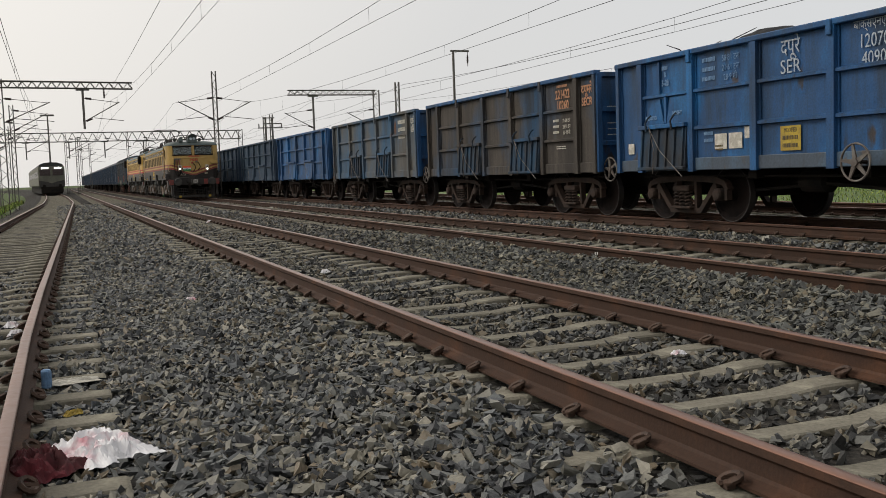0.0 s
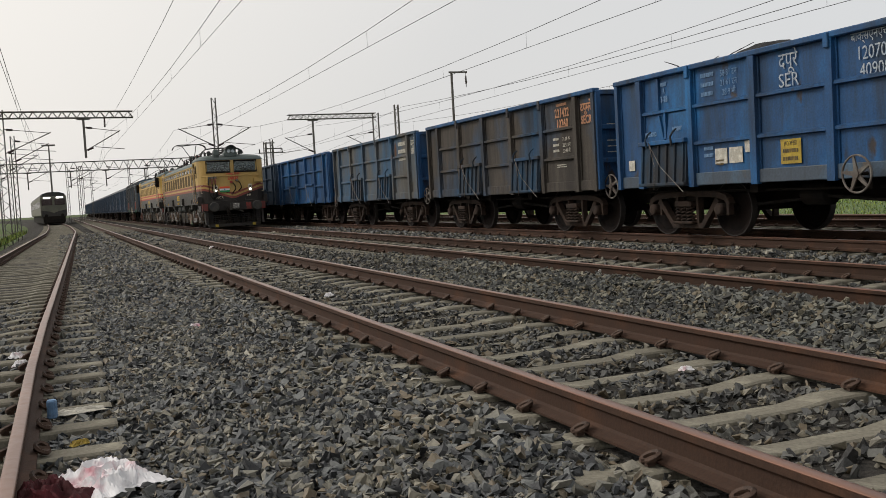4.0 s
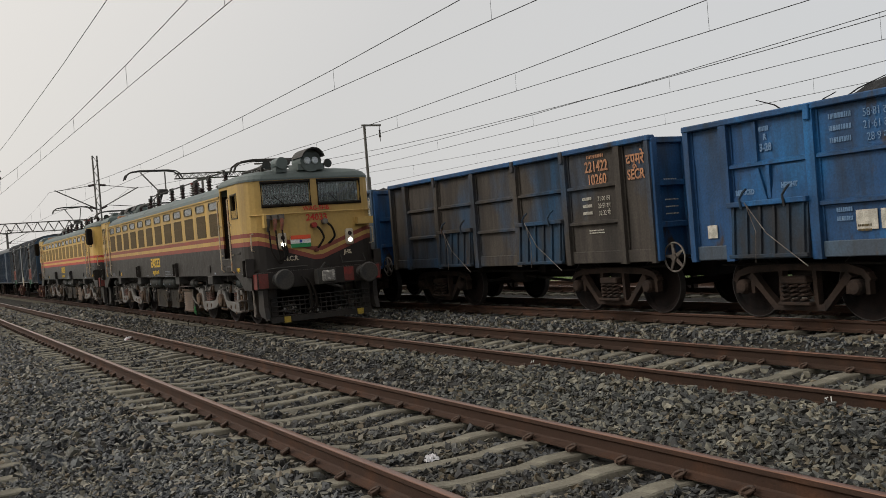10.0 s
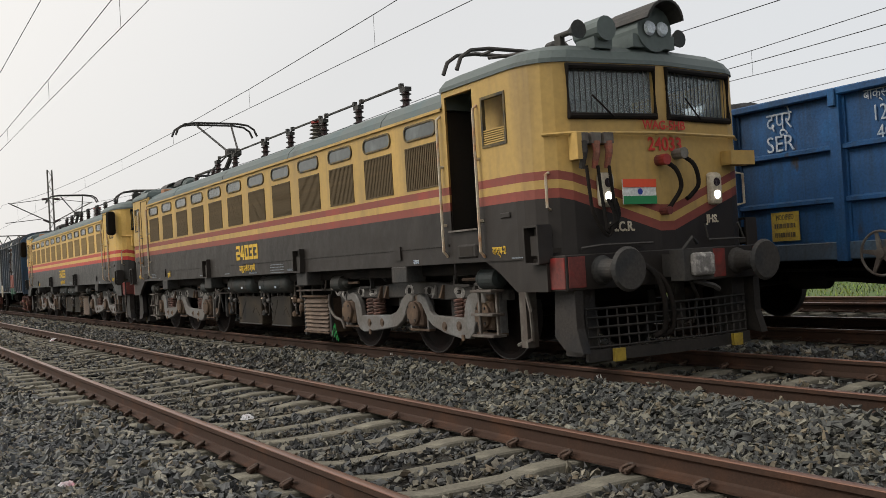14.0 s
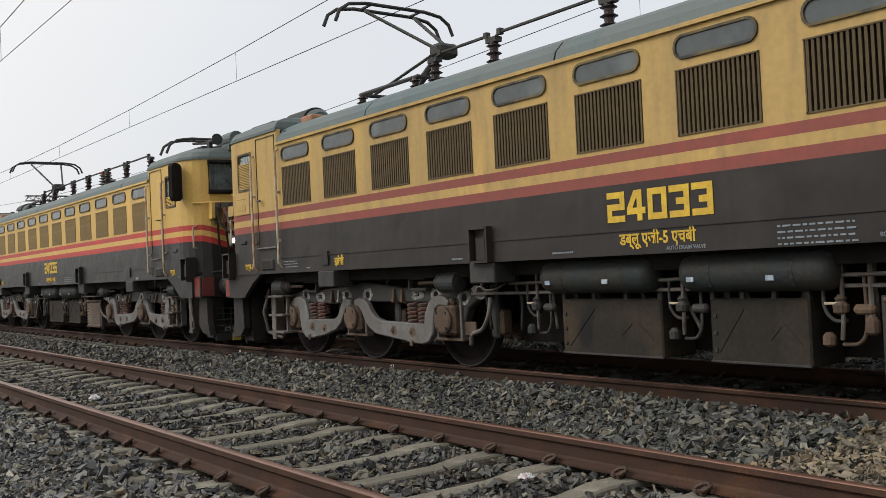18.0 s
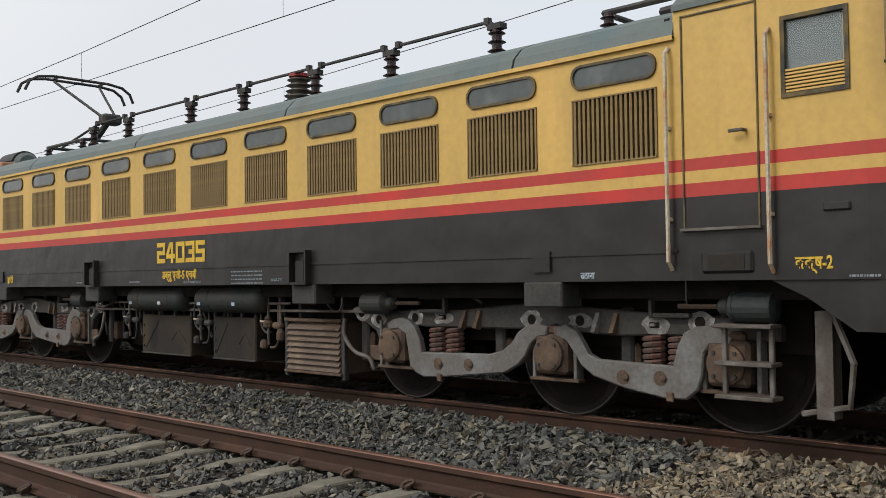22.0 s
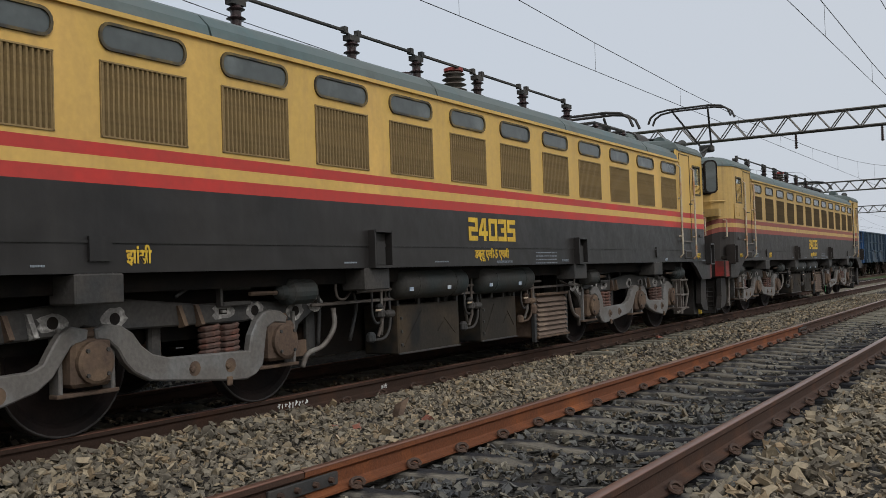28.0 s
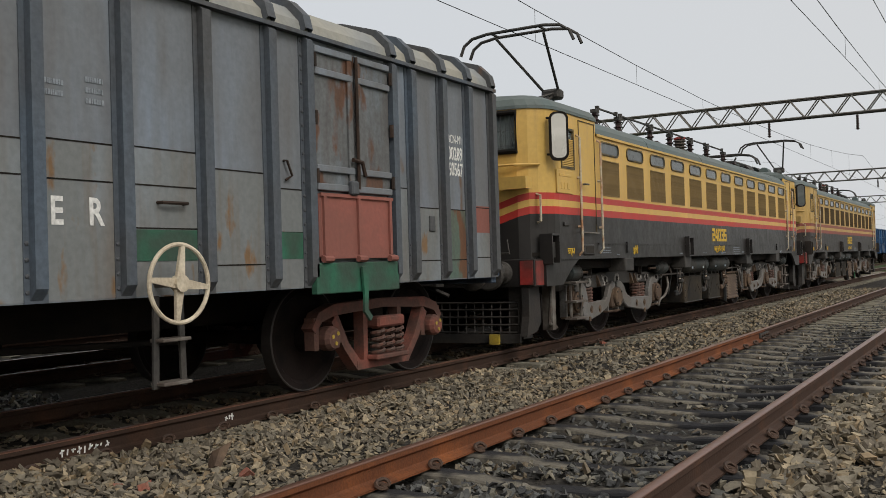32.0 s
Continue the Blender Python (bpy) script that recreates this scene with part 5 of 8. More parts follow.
        box(bm, -0.15, 0.15, y + s * 0.7 - 0.2, y + s * 0.7 + 0.2, 0.88, 1.16)
        part("coupler", bm, BLACK, w)
        for x in (-0.98, 0.98):
            part("buffer", lathe(bmesh.new(), [(r, h * s) for r, h in ((0.14, 0.05), (0.12, 0.08), (0.10, 0.28), (0.07, 0.3), (0.07, 0.36), (0.2, 0.40), (0.21, 0.42), (0.18, 0.45))], (x, y, 1.02), "y", 18), FRAME_DARK, w)
    bm = box(bmesh.new(), -1.5, 1.5, start + 0.02, length - 0.02, 1.0, 1.06)
    box(bm, -0.25, 0.25, start + 0.1, length - 0.1, 0.66, 1.0)
    part("underframe", bm, BLACK, w)
    part("air_reservoir", lathe(bmesh.new(), [(0.12, -0.7), (0.25, -0.6), (0.25, 0.6), (0.12, 0.7)], (-0.6, 8.2, 0.72), "y", 14), BLACK, w)
    part("brake_cylinder", lathe(bmesh.new(), [(0.1, -0.3), (0.18, -0.25), (0.18, 0.25), (0.08, 0.35)], (-0.5, 6.6, 0.74), "y", 14), BLACK, w)
    part("brake_rod", tube(bmesh.new(), [(-0.4, 4.2, 0.55), (-0.45, 7.0, 0.66), (-0.4, 10.0, 0.55)], 0.03, 5), BLACK, w)
    for y in (2.27, start + length - 2.27):
        cast_bogie(w, y, BOGIE_RED, rolls=lettered, marks=lettered, lean=not lettered, base=0.92)
    hand_wheel(w, -1.76, 5.56, 1.08, 0.27, CREAM, 4)
    part("wheel_spindle", tube(bmesh.new(), [(-1.75, 5.56, 1.08), (-1.4, 5.56, 1.08)], 0.03, 6), PIPE, w)
    for y in (5.40, 5.66):
        part("step_rail", ribbon_x(bmesh.new(), [(y - (0.02 if y > 5.5 else -0.02), 1.0), (y, 0.36)], 0.05, -1.62, -1.60), FRAME_DARK, w)
    for z in (0.38, 0.68):
        part("step", soft_box(-1.70, -1.56, 5.40, 5.66, z, z + 0.025, 0.005), PIPE, w)
    part("grab_handle", tube(bmesh.new(), [(-1.53, 5.29, 1.65), (-1.58, 5.29, 1.65), (-1.58, 5.53, 1.65), (-1.53, 5.53, 1.65)], 0.014, 6), BOGIE, w)
    part("label_hook", tube(bmesh.new(), [(-1.53, 4.16, 2.05), (-1.57, 4.16, 2.05), (-1.57, 4.10, 1.93), (-1.55, 4.16, 1.89)], 0.012, 5), BOGIE, w)
    part("label_holder", soft_box(-1.55, -1.53, 1.78, 1.89, 1.50, 1.66, 0.006), BCN_POST, w)
    mark(w, "E", 0.25, WHITE, 6.36, 1.56, x=-1.535)
    mark(w, "R", 0.25, WHITE, 6.06, 1.56, x=-1.535)
    mark(w, "BCN-M1", 0.13, WHITE, 1.30, 2.50, x=-1.533, squeeze=0.66, bold=0.0)
    mark(w, "00289", 0.20, WHITE, 1.30, 2.34, x=-1.533, squeeze=0.62, bold=0.003)
    mark(w, "60567", 0.20, WHITE, 1.30, 2.17, x=-1.533, squeeze=0.62, bold=0.003)
    for y, z, n, seed in ((6.36, 2.40, 2, 51), (6.04, 2.45, 3, 52)):
        print_bars(w, y, z, n, 0.16, 0.035, PALE_PRINT, seed, x=-1.533)
    return w


def plain_wagon(label):
    """Blue covered wagon further back in the train."""
    w = thing("covered_wagon", label, "wagon", "covered wagons of the moving train")
    length = 14.3
    part("side_sheet", box(bmesh.new(), 1.50, 1.53, 0, length, 0.99, 3.18), BCN_BLUE, w)
    part("side_sheet", box(bmesh.new(), -1.53, -1.50, 0, length, 0.99, 3.18), BCN_BLUE, w)
    ribs = [0.05, 0.70, 1.42, 2.12, 2.52, 3.90, 4.58, 5.42, 6.28, 7.15]
    ribs += [length - y for y in ribs[-2::-1]]
    for y in ribs:
        part("side_post", prism_y(bmesh.new(), [(-1.525, 0.99), (-1.60, 1.08), (-1.60, 3.10), (-1.525, 3.16)], y - 0.05, y + 0.05), BCN_BLUE, w)
    arc = [(-1.55, 3.15), (-1.52, 3.27), (-1.38, 3.41), (-1.0, 3.53), (-0.5, 3.60), (0, 3.62), (0.5, 3.60), (1.0, 3.53), (1.38, 3.41), (1.52, 3.27), (1.55, 3.15)]
    part("roof", prism_y(bmesh.new(), arc, 0.0, length), BCN_POST, w, "dark grey arched roof")
    for y in (0.0, length):
        part("end_sheet", box(bmesh.new(), -1.52, 1.52, y - 0.02, y + 0.02, 1.0, 3.16), BCN_BLUE, w)
    for y0 in (2.58, length - 3.83):
        part("door", soft_box(-1.56, -1.53, y0, y0 + 1.25, 1.83, 3.08, 0.006), BCN_BLUE, w, "blue double door")
        part("flap", soft_box(-1.585, -1.53, y0 + 0.03, y0 + 1.22, 1.24, 1.80, 0.015), BCN_BLUE, w)
    part("underframe", box(bmesh.new(), -1.5, 1.5, 0.02, length - 0.02, 0.9, 1.06), BLACK, w)
    part("centre_sill", box(bmesh.new(), -0.25, 0.25, -0.3, length + 0.3, 0.66, 0.9), BLACK, w)
    for y in (2.15, length - 2.15):
        cast_bogie(w, y, BOGIE, lean=True)
    return w


# ---- electric locomotive: y = 0 at the leading edge of the first louvre, + to the rear ----
MID, WIN, WINW = 6.7, 1.1465, 0.787
BAYS = [(k * WIN, k * WIN + WINW) for k in range(12)]
NOSE = [(-1.52, -1.52), (-1.505, -1.64), (-1.46, -1.77), (-1.39, -1.88), (-1.29, -1.96), (-1.15, -2.02), (-0.10, -2.15), (0.10, -2.15), (1.15, -2.02), (1.29, -1.96), (1.39, -1.88), (1.46, -1.77), (1.505, -1.64), (1.52, -1.52)]
SIDE_Y = sorted({-1.41, -0.98, -0.79, -0.21, -0.15, *[y for b in BAYS for y in b], 13.55, 13.61, 14.19, 14.38, 14.81})
PLAN = NOSE + [(1.52, y) for y in SIDE_Y] + [(-x, 2 * MID - y) for x, y in NOSE] + [(-1.52, y) for y in SIDE_Y[::-1]]


def dip(x, y):
    """The stripes sweep down to a point in the middle of each front."""
    return 0.42 * max(0.0, 1 - abs(x) / 1.25) if y < -1.95 or y > 2 * MID + 1.95 else 0.0


def level(z, p):
    return z - dip(*p) * min(1.0, max(0.0, (z - 1.17) / 0.61)) if z < 2.08 else z


def pierced(p, q, z, open_door):
    x, y = (p[0] + q[0]) / 2, (p[1] + q[1]) / 2
    if abs(x) > 1.51:
        if 2.10 < z < 2.63 and any(a < y < b for a, b in BAYS):
            return True
        c = min(y, 2 * MID - y)
        if 2.42 < z < 2.95 and -1.41 < c < -0.98:
            return True
        return open_door and x < 0 and y < 0 and -0.79 < y < -0.21 and 1.55 < z < 3.05
    return (y < -1.95 or y > 2 * MID + 1.95) and 0.1 < abs(x) < 1.15 and 2.63 < z < 3.10


def shell(levels, open_door):
    bm = bmesh.new()
    inner = [(x * 0.967, MID + (y - MID) * 0.9945) for x, y in PLAN]
    n = len(PLAN)
    for i in range(n):
        p, q, a, b = PLAN[i], PLAN[(i + 1) % n], inner[i], inner[(i + 1) % n]
        yc = (p[1] + q[1]) / 2
        eave = 2.99 if -0.15 < yc < 13.55 else 3.18
        for z0, z1 in zip(levels, levels[1:]):
            if z1 > eave + 0.001 or pierced(p, q, (z0 + z1) / 2, open_door):
                continue
            hexa(bm, [(*p, level(z0, p)), (*q, level(z0, q)), (*b, level(z0, q)), (*a, level(z0, p)), (*p, level(z1, p)), (*q, level(z1, q)), (*b, level(z1, q)), (*a, level(z1, p))])
    bmesh.ops.remove_doubles(bm, verts=bm.verts, dist=0.0005)
    return bm


def insulator(bm, x, y, z, h, r=0.085, n=5):
    prof = [(r * 0.55, 0)]
    for k in range(n):
        z0 = h * (k + 0.15) / n
        prof += [(r * 0.55, z0), (r * (1.05 - 0.05 * k), z0 + h * 0.05), (r * 0.5, z0 + h * 0.13)]
    prof.append((r * 0.5, h))
    return lathe(bm, prof, (x, y, z), "z", 12)


def oval_ring(y0, y1, z0, z1, grow):
    r = (z1 - z0) * 0.46 + grow
    pts = []
    for cy, cz, a0 in ((y1 - r + grow, z1 - r + grow, 0), (y0 + r - grow, z1 - r + grow, 90), (y0 + r - grow, z0 + r - grow, 180), (y1 - r + grow, z0 + r - grow, 270)):
        for k in range(5):
            a = radians(a0 + k * 22.5)
            pts.append((cy + r * math.cos(a), cz + r * math.sin(a)))
    return pts


def ring_strip(bm, outer, inner, x0, x1):
    """Closed ring between two outlines in the y-z plane, from x0 to x1."""
    n = len(outer)
    loops = [[bm.verts.new((x, *p)) for p in pts] for pts, x in ((outer, x0), (outer, x1), (inner, x1), (inner, x0))]
    for k in range(4):
        a, b = loops[k], loops[(k + 1) % 4]
        for i in range(n):
            j = (i + 1) % n
            bm.faces.new((a[i], a[j], b[j], b[i]))
    bmesh.ops.recalc_face_normals(bm, faces=bm.faces)
    return bm


AXLES = (3.25, 1.26, -0.38)


def loco_bogie(loco, flip):
    """Three-axle bogie; flip: the rear one, the mirror of the leading one."""
    def fy(y):
        return 2 * MID - y if flip else y

    def fl(line):
        return [(fy(y), z) for y, z in line]

    for y in AXLES:
        wheelset(loco, fy(y), 0.546, rolls=True)
    for s in (-1, 1):
        top = [(3.86, 0.90), (3.62, 0.89), (3.0, 0.91), (2.38, 0.91), (1.86, 0.96), (1.4, 1.0), (0.88, 0.95), (0.57, 0.93), (0.1, 0.90), (-0.32, 0.90), (-0.75, 0.84)]
        low = [(-0.75, 0.72), (-0.5, 0.72), (0.17, 0.74), (0.58, 0.72), (1.1, 0.74), (1.25, 0.80), (1.4, 0.76), (1.7, 0.75), (2.87, 0.74), (3.18, 0.77), (3.30, 0.68), (3.36, 0.5), (3.37, 0.33), (3.48, 0.33), (3.49, 0.5), (3.58, 0.68), (3.82, 0.81)]
        beam = part("bogie_beam", plate(fl(top + low), s * 1.05, s * 1.16, 0.015), FRAME_DARK, loco, "greasy dark cast bogie frame")
        rnd = random.Random(5)
        for y, z, slot in ((3.79, 0.865, 0), (3.52, 0.80, 0), (2.99, 0.83, 0), (2.61, 0.84, 1), (1.52, 0.84, 0), (1.0, 0.84, 0), (0.28, 0.82, 1), (-0.12, 0.85, 0)):
            n, ph = 16, rnd.random() * 9
            ring = [(fy(y) + (0.12 + 0.05 * noise.noise((math.cos(k * math.tau / n) * 1.6 + ph, math.sin(k * math.tau / n) * 1.6, ph))) * math.cos(k * math.tau / n),
                     z + (0.078 + 0.035 * noise.noise((math.cos(k * math.tau / n) * 1.6, ph, math.sin(k * math.tau / n) * 1.6))) * math.sin(k * math.tau / n)) for k in range(n)]
            scuff = part("worn_patch", prism_x(bmesh.new(), ring, s * 1.158, s * 1.163), CHALK, beam, "pale scuffed metal round a hole")
            # no opening is cut: black patches paint the shade inside slots and holes
            if slot:
                part("frame_slot", box(bmesh.new(), *sorted((s * 1.158, s * 1.167)), fy(y) - 0.045, fy(y) + 0.045, z - 0.022, z + 0.022), BLACK, beam)
                part("slot_pin", soft_box(*sorted((s * 1.15, s * 1.19)), fy(y) - 0.02, fy(y) + 0.03, z - 0.012, z + 0.012, 0.004), CHALK, beam)
            else:
                part("frame_hole", lathe(bmesh.new(), [(0.045, s * 1.158), (0.045, s * 1.167)][::s], (0, fy(y), z), "x", 14), BLACK, beam)
        for y, mt in ((2.34, AXLEBOX), (2.16, AXLEBOX), (0.84, CHALK), (0.66, AXLEBOX)):
            bm = bmesh.new()
            hexa(bm, [(s * 1.15, fy(y) - 0.02, 0.73), (s * 1.22, fy(y) - 0.02, 0.75), (s * 1.22, fy(y) + 0.02, 0.75), (s * 1.15, fy(y) + 0.02, 0.73), (s * 1.15, fy(y - 0.03) - 0.02, 0.91), (s * 1.18, fy(y - 0.03) - 0.02, 0.91), (s * 1.18, fy(y - 0.03) + 0.02, 0.91), (s * 1.15, fy(y - 0.03) + 0.02, 0.91)])
            part("frame_rib", bm, mt, beam)
        eq1 = [(3.32, 0.76), (3.24, 0.81), (3.12, 0.83), (3.02, 0.81), (2.93, 0.74), (2.86, 0.63), (2.83, 0.5), (1.96, 0.52), (1.80, 0.56), (1.70, 0.63), (1.62, 0.73), (1.52, 0.79), (1.40, 0.81), (1.29, 0.78),
               (1.30, 0.71), (1.40, 0.69), (1.48, 0.62), (1.54, 0.52), (1.62, 0.44), (1.78, 0.36), (2.56, 0.275), (2.80, 0.26), (2.92, 0.30), (3.00, 0.38), (3.03, 0.55), (3.06, 0.68), (3.16, 0.72), (3.30, 0.70)]
        eq2 = [(1.23, 0.78), (1.10, 0.81), (1.0, 0.76), (0.94, 0.68), (0.87, 0.57), (0.78, 0.53), (0.08, 0.51), (0.04, 0.66), (-0.02, 0.77), (-0.12, 0.82), (-0.24, 0.83), (-0.34, 0.80), (-0.42, 0.74),
               (-0.40, 0.69), (-0.24, 0.69), (-0.19, 0.62), (-0.17, 0.45), (-0.13, 0.34), (-0.03, 0.26), (0.15, 0.255), (0.52, 0.31), (0.82, 0.39), (0.94, 0.47), (1.02, 0.58), (1.09, 0.67), (1.22, 0.71)]
        for outline, spots in ((eq1, ((2.57, 0.40), (2.18, 0.41))), (eq2, ((0.50, 0.40), (0.16, 0.41)))):
            bar = part("equaliser", plate(fl(outline), s * 1.165, s * 1.245, 0.012), FRAME_GREY, loco, "curved grey equaliser bar")
            for y, z in spots:
                part("bolt", lathe(bmesh.new(), [(0.03, s * 1.243), (0.026, s * 1.262), (0.012, s * 1.268)][::s], (0, fy(y), z), "x", 8), AXLEBOX, bar)
                part("rust_stain", lathe(bmesh.new(), [(0.06, s * 1.243), (0.06, s * 1.2475)][::s], (0, fy(y + 0.03), z), "x", 12), AXLEBOX, bar, "round rust stain")
            yk = 2.58 if outline is eq1 else 0.1
            part("spring_clip", soft_box(*sorted((s * 1.24, s * 1.265)), fy(yk) - 0.03, fy(yk) + 0.03, 0.235, 0.31, 0.008), AXLEBOX, bar)
        for y in AXLES:
            bx = part("axle_box", soft_box(*sorted((s * 1.06, s * 1.25)), fy(y) - 0.17, fy(y) + 0.17, 0.38, 0.72, 0.03), AXLEBOX, loco, "rust-brown axle box")
            part("cover", lathe(bmesh.new(), [(0.15, s * 1.245), (0.152, s * 1.285), (0.13, s * 1.30), (0.06, s * 1.305)][::s], (0, fy(y), 0.55), "x", 20), AXLEBOX, bx)
            for k in range(4):
                a = math.tau * (k + 0.5) / 4
                part("cover_bolt", lathe(bmesh.new(), [(0.018, s * 1.29), (0.015, s * 1.312)][::s], (0, fy(y) + 0.12 * math.cos(a), 0.55 + 0.12 * math.sin(a)), "x", 6), FRAME_DARK, bx)
            part("box_crown", soft_box(*sorted((s * 1.10, s * 1.22)), fy(y) - 0.12, fy(y) + 0.12, 0.71, 0.79, 0.025), AXLEBOX, bx)
            for d in (-0.235, 0.205):
                part("pedestal", soft_box(*sorted((s * 1.08, s * 1.19)), fy(y) + d, fy(y) + d + 0.035, 0.33, 0.80, 0.006), FRAME_GREY, loco)
            part("pedestal_tie", soft_box(*sorted((s * 1.1, s * 1.2)), fy(y) - 0.26, fy(y) + 0.26, 0.315, 0.345, 0.006), AXLEBOX, loco)
        for y in (2.71, 2.49, 0.31, 0.08):
            part("coil_spring", coil(bmesh.new(), s * 1.12, fy(y), 0.50, 0.74, 0.078, 0.021, 5), SPRING, loco, "red-brown coil spring")
        for y in (2.6, 0.2):
            part("spring_seat", soft_box(*sorted((s * 1.02, s * 1.215)), fy(y) - 0.22, fy(y) + 0.22, 0.46, 0.505, 0.008), FRAME_DARK, loco)
        for y, d in ((3.44, 1), (-0.62, -1)):
            yc = fy(y)
            d2 = -d if flip else d
            prof = [(0.05, 0.17), (0.11, 0.15), (0.115, 0.13), (0.115, -0.13), (0.12, -0.135), (0.12, -0.16), (0.07, -0.20), (0.065, -0.26), (0.03, -0.29)]
            cyl = part("brake_cylinder", lathe(bmesh.new(), [(r, h * d2) for r, h in prof], (s * 1.27, yc, 0.975), "y", 18), TANK, loco, "grey brake cylinder", smooth=False)
            part("piston_rod", tube(bmesh.new(), [(s * 1.27, yc - 0.2 * d2, 0.975), (s * 1.27, yc - 0.62 * d2, 0.975)], 0.02, 6), AXLEBOX, cyl)
            part("cylinder_hanger", soft_box(*sorted((s * 1.0, s * 1.25)), yc - 0.05, yc + 0.05, 1.06, 1.18, 0.01), FRAME_DARK, cyl)
            yb = yc - 0.72 * d2
            for z in (0.90, 1.03):
                part("guide_bar", soft_box(*sorted((s * 1.17, s * 1.23)), yb - 0.16, yb + 0.16, z - 0.018, z + 0.018, 0.005), FRAME_DARK, loco)
            part("guide_end", soft_box(*sorted((s * 1.17, s * 1.23)), yb - 0.18 * d2 - 0.015, yb - 0.18 * d2 + 0.015, 0.88, 1.05, 0.004), FRAME_DARK, loco)
        for y in (3.88, 2.0, 0.62):
            part("brake_hanger", soft_box(*sorted((s * 0.98, s * 1.05)), fy(y) - 0.06, fy(y) + 0.06, 0.35, 0.95, 0.02), FRAME_DARK, loco)
            part("brake_shoe", soft_box(*sorted((s * 0.86, s * 1.02)), fy(y) - 0.10, fy(y) + 0.03, 0.38, 0.66, 0.03), AXLEBOX, loco)
        part("link_plate", soft_box(*sorted((s * 1.12, s * 1.15)), *sorted((fy(3.46), fy(3.68))), 0.38, 0.53, 0.005), AXLEBOX, loco, "rusty steel plate")
        part("sand_hose", tube(bmesh.new(), bent([(s * 1.2, fy(4.02), 0.80), (s * 1.22, fy(4.0), 0.62), (s * 1.2, fy(3.86), 0.46), (s * 1.18, fy(3.66), 0.40), (s * 1.16, fy(3.6), 0.28)]), 0.024, 8), PIPE, loco, "ribbed sanding hose", smooth=True)
        part("cable_loop", tube(bmesh.new(), bent([(s * 1.25, fy(4.0), 1.14), (s * 1.28, fy(3.98), 0.92), (s * 1.26, fy(4.12), 0.88), (s * 1.2, fy(4.3), 0.95)]), 0.013, 6), PIPE, loco, smooth=True)
        part("cable_loop", tube(bmesh.new(), bent([(s * 1.2, fy(2.45), 1.09), (s * 1.24, fy(2.2), 1.06), (s * 1.22, fy(2.05), 0.98)]), 0.016, 6), FRAME_DARK, loco, smooth=True)
        for d in (0.0, 0.36):
            part("step_rail", soft_box(*sorted((s * 1.30, s * 1.335)), fy(-0.40 - d) - 0.018, fy(-0.40 - d) + 0.018, 0.32, 0.86, 0.005), PIPE, loco)
        for z in (0.33, 0.57, 0.84):
            part("cab_step", soft_box(*sorted((s * 1.24, s * 1.42)), fy(-0.58) - 0.22, fy(-0.58) + 0.22, z - 0.015, z + 0.015, 0.005), PIPE, loco, "grey steel step")
        bm = bmesh.new()
        tube(bm, [(s * 1.22, fy(-1.15), 0.95), (s * 1.25, fy(-1.3), 0.6), (s * 1.2, fy(-1.25), 0.3), (s * 1.15, fy(-0.9), 0.22)], 0.024, 6)
        box(bm, min(s * 1.05, s * 1.2), max(s * 1.05, s * 1.2), fy(-1.08) - 0.06, fy(-1.08) + 0.06, 0.2, 0.95)
        part("sand_pipe", bm, PIPE, loco, "bent sanding pipe")
    # plain block between the wheels, coloured as the darkness under the body
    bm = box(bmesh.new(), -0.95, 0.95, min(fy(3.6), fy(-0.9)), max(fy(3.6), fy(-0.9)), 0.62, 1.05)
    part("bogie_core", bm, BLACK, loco)


